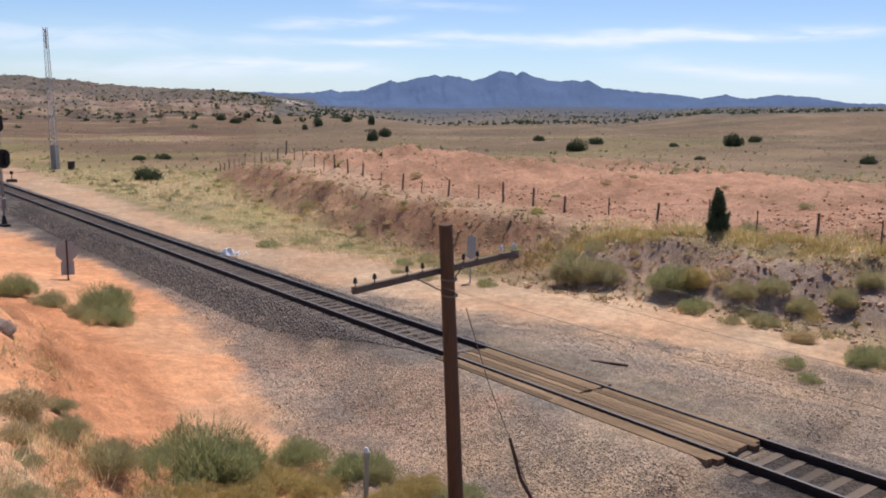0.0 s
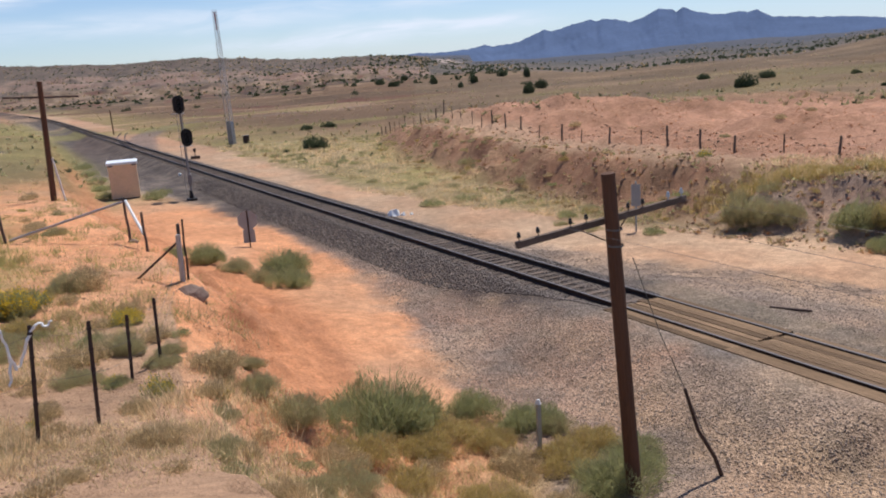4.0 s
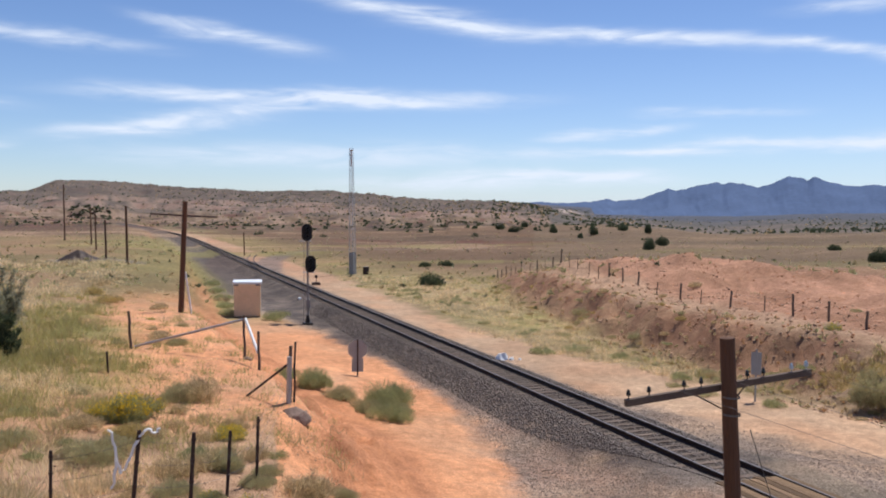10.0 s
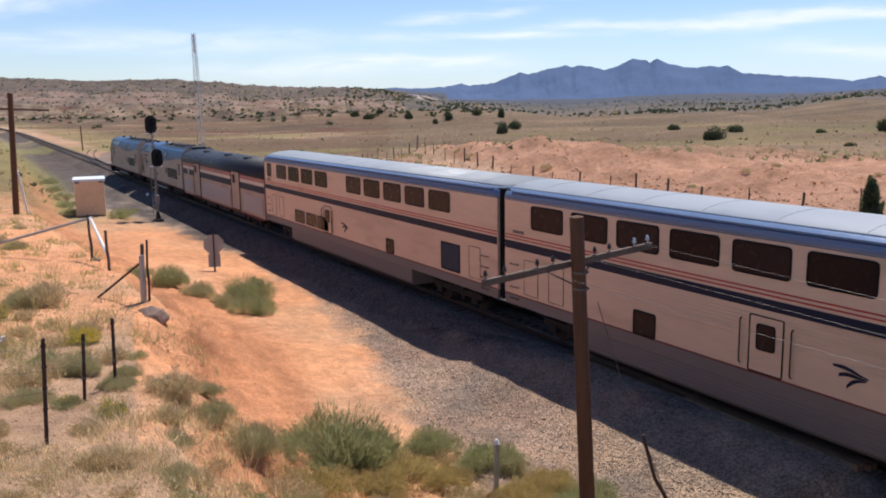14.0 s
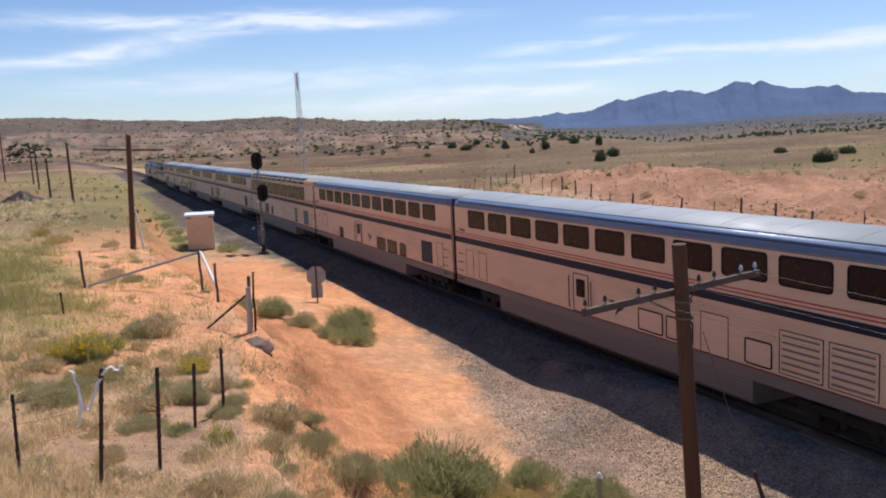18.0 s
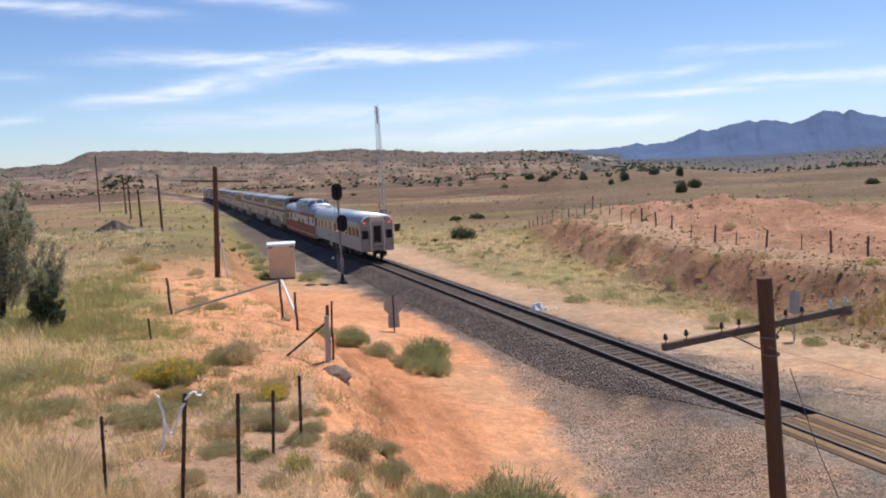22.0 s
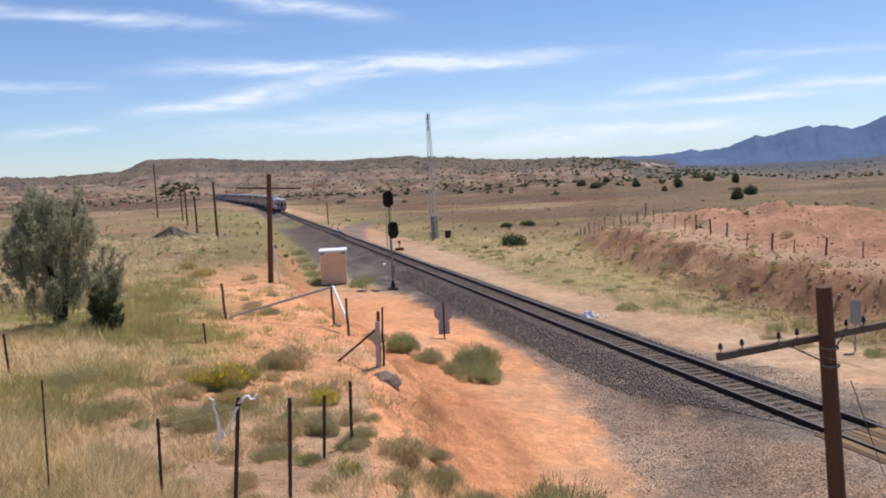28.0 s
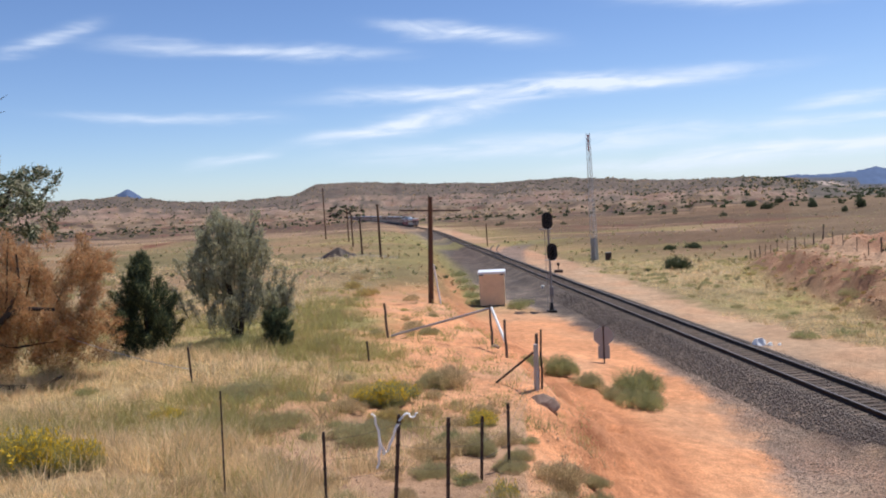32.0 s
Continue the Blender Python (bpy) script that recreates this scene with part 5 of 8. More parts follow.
def shrub_data(kind, variant, fine=True):
    """A clump of fine upright twigs over several lobes; the plain form has fewer and broader ones."""
    key = (kind, variant, fine)
    if key in SHRUBS:
        return SHRUBS[key]
    rng = np.random.default_rng(17 * variant + {"sage": 1, "green": 2, "dry": 3, "flower": 4, "juniper": 5, "far": 6, "tawny": 7}[kind])
    mats = {"sage": [M["leaf_sage"], M["leaf_dry"]], "green": [M["leaf_green"], M["leaf_sage"]], "dry": [M["leaf_dry"], M["grass_dry"]], "tawny": [M["leaf_tawny"], M["leaf_dry"]], "flower": [M["leaf_green"], M["flower"]], "juniper": [M["leaf_juniper"]], "far": [M["leaf_juniper"]]}[kind]
    vs, fs, ids, off = [], [], [], 0
    lobes = {"juniper": 8, "far": 4}.get(kind, 6 if fine else 5)
    n = {"far": 40, "juniper": 420}.get(kind, 2500 if fine else 360)
    wd = {"far": 0.10, "juniper": 0.032}.get(kind, 0.0052 if fine else 0.018)
    for k in range(lobes):
        c = np.array([rng.uniform(-0.42, 0.42), rng.uniform(-0.42, 0.42), 0]) if k else np.zeros(3)
        s = rng.uniform(0.45, 0.78) if k else 0.88
        b, t = dome_points(rng, n, 0.64 * s, 1.0 * s, 0.55)
        t = t * (1 - 0.42 * rng.random((n, 1)) ** 2.2)
        grow = t * np.array([0.9, 0.9, 0.55]) / s + np.array([0, 0, 0.65])
        b = t - grow * rng.uniform(0.06, 0.19, (n, 1)) * s
        b[:, 2] = np.maximum(b[:, 2], -0.02)
        t = t + rng.normal(size=t.shape) * 0.020
        v, f = blades(rng, b + c, t + c, wd)
        vs.append(v)
        fs.append(f + off)
        ids.append((rng.random(len(f)) < (0.25 if len(mats) > 1 and kind != "flower" else 0)).astype(int))
        off += len(v)
        if kind == "flower":
            tp = t[t[:, 2] > 0.5 * s] + c
            tp = tp[rng.random(len(tp)) < 0.24]
            v, f = blades(rng, tp + rng.normal(size=tp.shape) * 0.02, tp + rng.normal(size=tp.shape) * 0.03 + np.array([0, 0, 0.04]), 0.018 if fine else 0.03)
            vs.append(v)
            fs.append(f + off)
            ids.append(np.ones(len(f), int))
            off += len(v)
    SHRUBS[key] = mesh_data(kind + "_shrub", np.concatenate(vs), np.concatenate(fs), mats, np.concatenate(ids))
    return SHRUBS[key]


LABELS = {"sage": ("grey-green sagebrush on bare orange ground", "sagebrush"), "green": ("rounded green rabbitbrush clump", "rabbitbrush"), "dry": ("dry brown desert shrub", "shrub"), "tawny": ("sprawling yellow-olive rabbitbrush on sandy ground", "rabbitbrush"), "flower": ("rabbitbrush with yellow flower heads", "rabbitbrush"), "juniper": ("dark green juniper bush on dry grass", "juniper"), "far": ("small dark juniper on the far slope", "juniper")}


def shrub(kind, x, y, rad, h, seed=0, group="desert shrubs", sink=0.05):
    ob = new({"juniper": "juniper_bush", "far": "juniper_bush", "sage": "sagebrush", "green": "rabbitbrush", "flower": "flowering_rabbitbrush", "dry": "dry_shrub", "tawny": "rabbitbrush"}[kind], shrub_data(kind, seed % 3, rad > 0.36 and math.hypot(x, y) < (42 if rad > 0.6 else 23)))
    ob.matrix_world = Matrix.LocRotScale((x, y, ground_at(x, y) - sink), Euler((0, 0, seed * 1.7)), (rad / 0.72, rad / 0.72, h))
    return tagged(ob, *LABELS[kind], group)


# brush in the foreground hollow and along the banks: kind, x, y, radius, height
NEAR_BRUSH = [
    # hollow below the viewpoint
    ("green", 6.95, 17.0, 1.28, 1.39), ("green", 7.55, 16.7, 0.96, 1.08), ("sage", 4.35, 15.4, 0.64, 0.71), ("green", 5.45, 16.2, 0.70, 0.61), ("green", 6.0, 16.0, 0.58, 0.49), ("green", 9.05, 16.4, 0.67, 0.71), ("green", 9.75, 14.95, 0.79, 0.69), ("sage", 10.15, 14.6, 0.58, 0.49),
    ("tawny", 7.75, 15.4, 1.09, 0.61), ("tawny", 8.45, 15.2, 0.77, 0.51), ("tawny", 6.95, 15.3, 0.77, 0.49), ("tawny", 5.3, 14.7, 0.90, 0.65), ("dry", 4.6, 14.2, 0.70, 0.54), ("tawny", 5.9, 13.6, 0.90, 0.49), ("dry", 6.6, 14.2, 0.70, 0.41), ("sage", 4.4, 12.8, 0.70, 0.44),
    ("tawny", 10.4, 13.6, 0.77, 0.51), ("green", 10.75, 12.6, 0.70, 0.54), ("tawny", 9.4, 13.0, 0.90, 0.54), ("dry", 8.4, 13.8, 0.77, 0.41), ("tawny", 7.3, 12.8, 0.77, 0.39), ("green", 9.6, 11.6, 1.02, 0.78), ("dry", 8.2, 11.6, 0.77, 0.44), ("tawny", 6.5, 11.4, 0.77, 0.39), ("sage", 5.2, 11.4, 0.64, 0.39),
    # brow of the bank
    ("dry", 3.25, 16.7, 0.71, 0.58), ("sage", 3.85, 16.3, 0.52, 0.50), ("dry", 4.3, 18.9, 0.48, 0.34), ("sage", 4.0, 17.7, 0.40, 0.32), ("dry", 2.75, 15.0, 0.40, 0.30), ("sage", 2.6, 13.9, 0.40, 0.32), ("dry", 1.2, 12.0, 0.52, 0.36), ("dry", 2.35, 9.9, 0.46, 0.32), ("sage", 2.0, 11.4, 0.40, 0.26), ("dry", 0.0, 10.4, 0.40, 0.22), ("sage", 3.4, 11.6, 0.48, 0.34),
    ("flower", 1.85, 15.5, 0.34, 0.50), ("flower", 1.95, 21.2, 0.48, 0.42), ("flower", 1.2, 16.6, 0.21, 0.24), ("flower", -0.35, 22.6, 0.63, 0.85), ("flower", 0.05, 23.1, 0.48, 0.70), ("flower", -1.1, 22.9, 0.40, 0.55), ("flower", 2.9, 15.0, 0.25, 0.25), ("flower", -0.3, 14.2, 0.18, 0.22),
    ("dry", 1.55, 25.6, 0.83, 0.86), ("sage", 1.05, 25.4, 0.63, 0.66), ("sage", 1.6, 18.6, 0.63, 0.50), ("dry", 0.7, 18.3, 0.69, 0.46), ("sage", -1.0, 19.6, 0.86, 0.50), ("tawny", -0.3, 21.2, 0.63, 0.45), ("dry", -1.5, 22.2, 0.69, 0.42), ("sage", 0.5, 17.0, 0.52, 0.36), ("dry", 1.3, 14.6, 0.40, 0.30), ("dry", 2.4, 19.4, 0.40, 0.36), ("sage", 2.2, 17.3, 0.40, 0.30),
    # foot of the bank by the road sign
    ("green", 7.3, 37.5, 1.00, 1.04), ("green", 6.05, 38.2, 0.67, 0.68), ("sage", 7.95, 34.6, 0.76, 0.77), ("green", 9.55, 33.6, 1.16, 1.27), ("green", 9.2, 31.4, 0.92, 0.85), ("sage", 8.6, 32.7, 0.67, 0.68), ("green", 10.2, 34.2, 0.76, 1.02),
    ("sage", 1.5, 38.6, 0.61, 0.47), ("dry", 0.7, 41.5, 0.73, 0.42), ("sage", 2.0, 47.5, 0.60, 0.45), ("dry", 1.0, 60.0, 0.80, 0.60), ("sage", 3.4, 60.2, 0.60, 0.60), ("tawny", -2.2, 62.4, 1.10, 0.80), ("tawny", -3.5, 68.0, 1.10, 0.90), ("dry", -3.4, 78.0, 1.20, 0.80),
    ("green", 9.55, 66.0, 1.05, 0.95), ("green", 10.6, 68.5, 0.80, 0.75), ("green", 6.5, 70.0, 0.9, 0.7), ("green", 6.9, 76.0, 1.1, 0.8), ("green", 7.4, 83.0, 1.1, 0.8), ("green", 7.6, 92.0, 1.2, 0.8), ("green", 7.9, 102.0, 1.3, 0.9),
    ("flower", -7.6, 17.6, 0.75, 1.05), ("flower", -8.6, 17.9, 0.7, 0.95), ("flower", -6.8, 17.3, 0.6, 0.8), ("dry", -5.0, 19.0, 0.61, 0.42), ("sage", -3.4, 21.0, 0.98, 0.38), ("sage", -4.4, 24.4, 1.10, 0.38), ("green", -6.2, 33.2, 0.9, 0.7), ("sage", -7.3, 33.0, 0.8, 0.6),
    # slope of the far terrace
    ("sage", 29.8, 26.7, 1.45, 1.7), ("sage", 30.3, 25.5, 0.95, 1.3), ("green", 30.5, 21.9, 1.05, 1.55), ("tawny", 31.3, 21.4, 0.9, 1.2), ("green", 29.9, 20.3, 0.75, 0.7), ("sage", 31.8, 19.3, 0.75, 0.9), ("sage", 31.2, 18.7, 0.6, 0.7), ("sage", 31.3, 29.0, 0.6, 0.7), ("sage", 31.6, 27.4, 0.6, 0.7), ("dry", 32.2, 20.6, 0.6, 0.7),
    ("sage", 32.8, 18.3, 0.8, 0.8), ("sage", 32.7, 17.0, 0.7, 0.8), ("sage", 33.3, 15.7, 0.9, 0.9), ("green", 25.8, 13.5, 0.5, 0.55), ("green", 24.8, 12.4, 0.45, 0.45), ("sage", 34.7, 15.2, 0.8, 0.8), ("sage", 38.0, 22.8, 0.7, 0.8), ("green", 28.2, 12.0, 0.9, 0.9), ("flower", 34.0, 33.9, 0.5, 0.6), ("sage", 29.4, 18.2, 0.5, 0.5), ("sage", 30.3, 17.3, 0.7, 0.7), ("dry", 29.2, 15.0, 0.7, 0.6),
    ("green", 23.4, 46.6, 0.9, 0.6), ("green", 25.6, 46.3, 1.0, 0.5), ("green", 27.0, 43.2, 0.8, 0.5), ("green", 26.4, 36.4, 0.7, 0.5), ("sage", 28.4, 37, 0.7, 0.5), ("sage", 24.8, 34.8, 0.6, 0.4), ("sage", 33.2, 59, 0.9, 0.8), ("green", 26.2, 29.3, 0.6, 0.5), ("sage", 30.4, 47, 0.8, 0.7), ("dry", 41.6, 56, 0.7, 0.6), ("dry", 40.3, 66, 0.8, 0.7),
]
for k, (kind, x, y, rad, h) in enumerate(NEAR_BRUSH):
    shrub(kind, x, y, rad, h, k)
rng0 = random.Random(5)
for k in range(70):
    y = rng0.uniform(9.5, 24)
    x = rng0.uniform(-4.5, float(np.interp(y, [9, 14, 18, 24], [3.0, 4.0, 3.4, 3.0])))
    s = rng0.uniform(0.18, 0.42)
    shrub(rng0.choice(["dry", "sage", "dry", "green", "dry"]), x, y, s, s * rng0.uniform(0.6, 1.0), k, "low brush on the near bank")
for k in range(125):
    y = rng0.uniform(8, 95) if k % 5 else rng0.uniform(30, 95)
    bt = float(bank_toe(np.array([y]))[0])
    x = bt + rng0.uniform(-1.0, 4.6)
    s = rng0.uniform(0.16, 0.48)
    shrub(rng0.choice(["sage", "dry", "dry", "tawny"]), x, y, s, s * rng0.uniform(0.7, 1.0), k, "scrub on the terrace slope")
for k in range(50):
    x, y = rng0.uniform(33, 75), rng0.uniform(10, 95)
    s = rng0.uniform(0.2, 0.5)
    shrub(rng0.choice(["sage", "dry"]), x, y, s, s * 0.9, k, "scrub on the terrace")
for k in range(60):
    y = rng0.uniform(32, 110)
    x = 16.8 + rng0.uniform(8.0, 14.0)
    s = rng0.uniform(0.3, 0.7)
    shrub(rng0.choice(["green", "sage", "green"]), x, y, s, s * 0.6, k, "verge shrubs")
for k in range(55):
    y = rng0.uniform(16, 75)
    x = rng0.uniform(-16, float(np.interp(y, [0, 26, 60], [2, 3.8, 2.0])))
    s = rng0.uniform(0.2, 0.5)
    shrub(rng0.choice(["sage", "dry", "dry", "flower", "green"]), x, y, s, s * 0.8, k, "scrub on the left field")
# dark junipers on the plain: x, y, radius, height
for k, (x, y, rad, h) in enumerate(((131, 196.7, 2.2, 3.2), (148.5, 216.5, 1.9, 2.9), (167.6, 168.4, 2.2, 1.6), (144, 132.3, 2.3, 2.9), (162.7, 143, 2.3, 1.7), (198, 126.4, 2.8, 3.4), (202, 128, 2.0, 2.4), (222, 135, 2.3, 2.0), (226, 136, 1.7, 1.6), (176, 129, 1.6, 1.0), (34.2, 98.6, 1.7, 1.5), (46.3, 138, 1.3, 0.9), (51, 139.4, 1.4, 1.0), (186.6, 361, 2.5, 3.6), (191.6, 333, 2.6, 3.6), (176.7, 317, 1.8, 2.4), (232.7, 374, 2.4, 3.4), (228, 344, 2.2, 4.6), (165, 360, 2.6, 3), (170, 388, 2.6, 3), (201, 423, 2.4, 3), (133, 91.6, 1.0, 0.8), (150, 69, 1.8, 1.6))):
    shrub("juniper", x, y, rad * 0.9, h * 1.25, k, "junipers on the plain", 0.15)


def far_junipers():
    rng = random.Random(21)
    n = 0
    while n < 150:
        b, d = rng.uniform(-24, 34), rng.uniform(330, 1150)
        if b < 3 and d < 820 and b > -8:
            continue
        if rng.random() > (0.9 if 480 < d < 900 else 0.45):
            continue
        x, y = d * math.sin(radians(b)), d * math.cos(radians(b))
        s = rng.uniform(1.2, 2.7)
        shrub("far", x, y, s, s * rng.uniform(1.0, 1.5), n, "junipers on the far slopes", 0.3)
        n += 1


far_junipers()


def clumps(name, label, n, b0, b1, d0, d1, smin, smax, m, width, mats, seed, weight, density=None):
    """Small bushes over a sector of the land, as one mesh."""
    rng = np.random.default_rng(seed)
    b = np.radians(rng.uniform(b0, b1, n))
    d = np.exp(rng.uniform(math.log(d0), math.log(d1), n))
    x, y = d * np.sin(b), d * np.cos(b)
    keep = np.abs(x - np.interp(y, Y_TAB, X_TAB)) > 9
    if density is not None:
        keep &= rng.random(n) < density(np.degrees(b), d)
    x, y, d = x[keep], y[keep], d[keep]
    z = land(x, y)
    s = rng.uniform(smin, smax, len(x))
    base = np.repeat(np.stack([x, y, z], -1), m, 0)
    a, el = rng.uniform(0, 2 * math.pi, len(base)), rng.uniform(0.1, 1.5, len(base))
    ln = np.repeat(s, m)[:, None] * rng.uniform(0.6, 1.1, (len(base), 1))
    dirs = np.stack([np.cos(a) * np.cos(el), np.sin(a) * np.cos(el), np.sin(el)], -1)
    v, f = blades(rng, base + dirs * ln * 0.3, base + dirs * ln, 1.0)
    c = v.reshape(-1, 3, 3)
    mid = (c[:, 0] + c[:, 1]) / 2
    half = (c[:, 1] - c[:, 0]) / 2
    half = half / (np.linalg.norm(half, axis=1, keepdims=True) + 1e-9) * ln * width
    v = np.stack([mid - half, mid + half, c[:, 2]], 1).reshape(-1, 3)
    tagged(mesh_np(name, v, f, mats, np.repeat(rng.choice(len(mats), len(x), p=weight), m)), label, "scrub", kind="stuff")


def scrub_stuff():
    clumps("desert_scrub", "low dry scrub scattered over the plain", 4200, -30, 74, 75, 620, 0.25, 0.7, 9, 0.22, [M["leaf_dry"], M["leaf_sage"], M["leaf_juniper"]], 33, [0.45, 0.45, 0.10])
    clumps("slope_tufts", "dry tufts and clods on the terrace slope", 5200, 25, 66, 26, 100, 0.10, 0.32, 9, 0.22, [M["leaf_dry"], M["leaf_sage"], M["leaf_rust"]], 34, [0.60, 0.22, 0.18], lambda b, d: (np.abs((d * np.sin(np.radians(b)) - bank_toe(d * np.cos(np.radians(b)))) - 2.2) < 3.4) * 0.95)
    clumps("mesa_scrub", "dark scrub and junipers dotted over the mesa slopes", 15000, -32, 27, 560, 1700, 0.9, 2.3, 7, 0.45, [M["leaf_juniper"], M["leaf_dry"]], 35, [0.65, 0.35], lambda b, d: 0.16 + 0.55 * sstep(-120, 120, d - np.interp(b, [-60, -12, -6, 0, 10, 20, 26], [900, 1050, 1080, 1180, 860, 830, 760])))
    clumps("belt_scrub", "dark juniper scrub below the mountains", 4200, 23, 75, 680, 2300, 1.2, 3.4, 8, 0.45, [M["leaf_juniper"], M["leaf_dry"]], 36, [0.85, 0.15], lambda b, d: 0.25 + 0.75 * (fbm(np.log(d) * 9, b * 0.08, 3, 37) > -0.02))
    # dark clumps put in for the shadow of a hollow in the slope
    clumps("juniper_grove", "dark clumps standing in for a shaded hollow on the mesa", 150, -5.6, -1.8, 840, 1050, 1.6, 3.4, 14, 0.40, [M["leaf_juniper"], M["bark"]], 39, [0.6, 0.4])
    clumps("juniper_scrub", "dark junipers in a loose row below the mesa", 420, -26, 33, 420, 760, 1.3, 2.6, 16, 0.35, [M["leaf_juniper"]], 38, [1.0], lambda b, d: sstep(180, 30, np.abs(d - np.interp(b, [-26, 0, 8, 15, 24, 33], [720, 700, 640, 600, 480, 560]))))


def grass_stuff():
    rng = np.random.default_rng(44)
    sets = {"dry_grass": ([], M["grass_dry"], "straw coloured dry grass on the field"), "green_grass": ([], M["grass_green"], "green grass on the field"), "weeds": ([], M["leaf_dry"], "brown weeds on sandy ground")}
    n = 84000
    b = np.radians(rng.uniform(-30, 70, n))
    d = np.exp(rng.uniform(math.log(9), math.log(120), n))
    x, y = d * np.sin(b), d * np.cos(b)
    crest, toe = left_edges(y)
    bt = bank_toe(y)
    r = x - 16.82
    nz, nz2 = fbm(x * 0.25, y * 0.25, 3, 101), fbm(x * 0.07, y * 0.07, 3, 102)
    left = (x < crest - np.where(y < 23, 2.0, 5.2) + nz * 5) | ((y < 17) & (x < 9.5) & (x < crest + 6 + nz * 3) & (nz > -0.2))
    verge = (r > np.interp(y, [0, 20, 33, 46, 62, 110, 200], [17, 14, 11, 8.3, 7.2, 9.5, 9.5]) + nz * 3) & (x < bt + 0.3 + nz * 3)
    shelf = (x > bt + 4.0) & (x < bt + 9) & (y < 30)
    bare = sstep(0.0, 0.20, fbm(x * 0.45, y * 0.45, 3, 106))
    sandy = sstep(-3.5, -0.5, x + nz * 3) * sstep(27, 22, y)
    sparse = (x < crest + 1.5) & (x > -6) & (y > 20) & (y < 75) & (rng.random(n) < 0.10)
    keep = sparse | (left & (rng.random(n) > np.maximum(bare * 0.92, sandy * (0.08 + 0.55 * sstep(0.0, 0.2, nz)))) & (rng.random(n) > sstep(12.5, 10, d) * 0.7)) | (verge & (rng.random(n) < 0.65)) | (shelf & (rng.random(n) < 0.7))
    keep &= (y < 58) | (x > 10) | (rng.random(n) < 0.40)
    x, y, d, nz, nz2, left = x[keep], y[keep], d[keep], nz[keep], nz2[keep], left[keep]
    z = land(x, y)
    kind = np.where(nz2 + 0.4 * nz + rng.normal(size=len(x)) * 0.12 > np.interp(y, [18, 20, 34, 46, 60, 90], [0.09, -0.14, -0.20, -0.05, 0.14, 0.26]) + np.where(left, 0.0, 0.10), 1, 0)
    kind = np.where((y < 19.5) & left & (rng.random(len(x)) < 0.60), 0, kind)
    kind = np.where(rng.random(len(x)) < np.where((y < 24) & (x > -3), 0.40, 0.14), 2, kind)
    m = 15
    for k, nm in enumerate(("dry_grass", "green_grass", "weeds")):
        q = kind == k
        nb = int(q.sum())
        s = rng.uniform(0.14, 0.40, nb) * np.where(x[q] < -2, 1.25, np.where(y[q] < 24, 0.72, 0.8)) * np.clip(1 + 1.7 * fbm(x[q] * 0.9, y[q] * 0.9, 2, 107), 0.25, 2.0) * (1 + d[q] / 260)
        base = np.repeat(np.stack([x[q], y[q], z[q] - 0.03], -1), m, 0) + rng.normal(size=(nb * m, 3)) * np.array([0.10, 0.10, 0.0]) * (1 + np.repeat(d[q], m)[:, None] / 45)
        tip = base + np.stack([rng.normal(size=nb * m) * 0.42, rng.normal(size=nb * m) * 0.42, rng.uniform(0.5, 1.05, nb * m)], -1) * np.repeat(s, m)[:, None]
        dd = np.repeat(d[q], m)
        v, f = blades(rng, base, tip, 0.0)
        side = rng.normal(size=(len(base), 3)) * np.array([1, 1, 0])
        side /= np.linalg.norm(side, axis=1, keepdims=True)
        w = (0.003 + dd * 0.00030)[:, None]
        v = np.stack([base - side * w, base + side * w, tip], 1).reshape(-1, 3)
        _, mat, lab = sets[nm]
        tagged(mesh_np(nm, v, f, [mat]), lab, "grass", kind="stuff")


def edge_grass():
    """Tall yellow-green grass along the brow of the terrace by the crossing."""
    rng = np.random.default_rng(71)
    n, m = 2600, 14
    y = rng.uniform(8, 31, n)
    x = np.interp(y, [8, 14, 19, 23.5, 26, 29, 31], [39.5, 38.3, 37.2, 35.9, 33.6, 31.8, 31.0]) + rng.normal(size=n) * np.interp(y, [8, 22, 31], [0.9, 0.8, 0.55]) + fbm(y * 0.6, y * 0, 2, 72)
    s = rng.uniform(0.22, 0.55, n) * (1 + 0.9 * fbm(x * 0.7, y * 0.7, 2, 73))
    base = np.repeat(np.stack([x, y, land(x, y) - 0.03], -1), m, 0) + rng.normal(size=(n * m, 3)) * np.array([0.12, 0.12, 0.0])
    tip = base + np.stack([rng.normal(size=n * m) * 0.28, rng.normal(size=n * m) * 0.28, rng.uniform(0.6, 1.0, n * m)], -1) * np.repeat(s, m)[:, None]
    v, f = blades(rng, base, tip, 0.011)
    tagged(mesh_np("brow_grass", v, f, [M["leaf_tawny"], M["grass_dry"]], np.repeat((rng.random(n) < 0.25).astype(int), m)), "tall yellow-green grass on the terrace brow", "grass", kind="stuff")


scrub_stuff()
grass_stuff()
edge_grass()


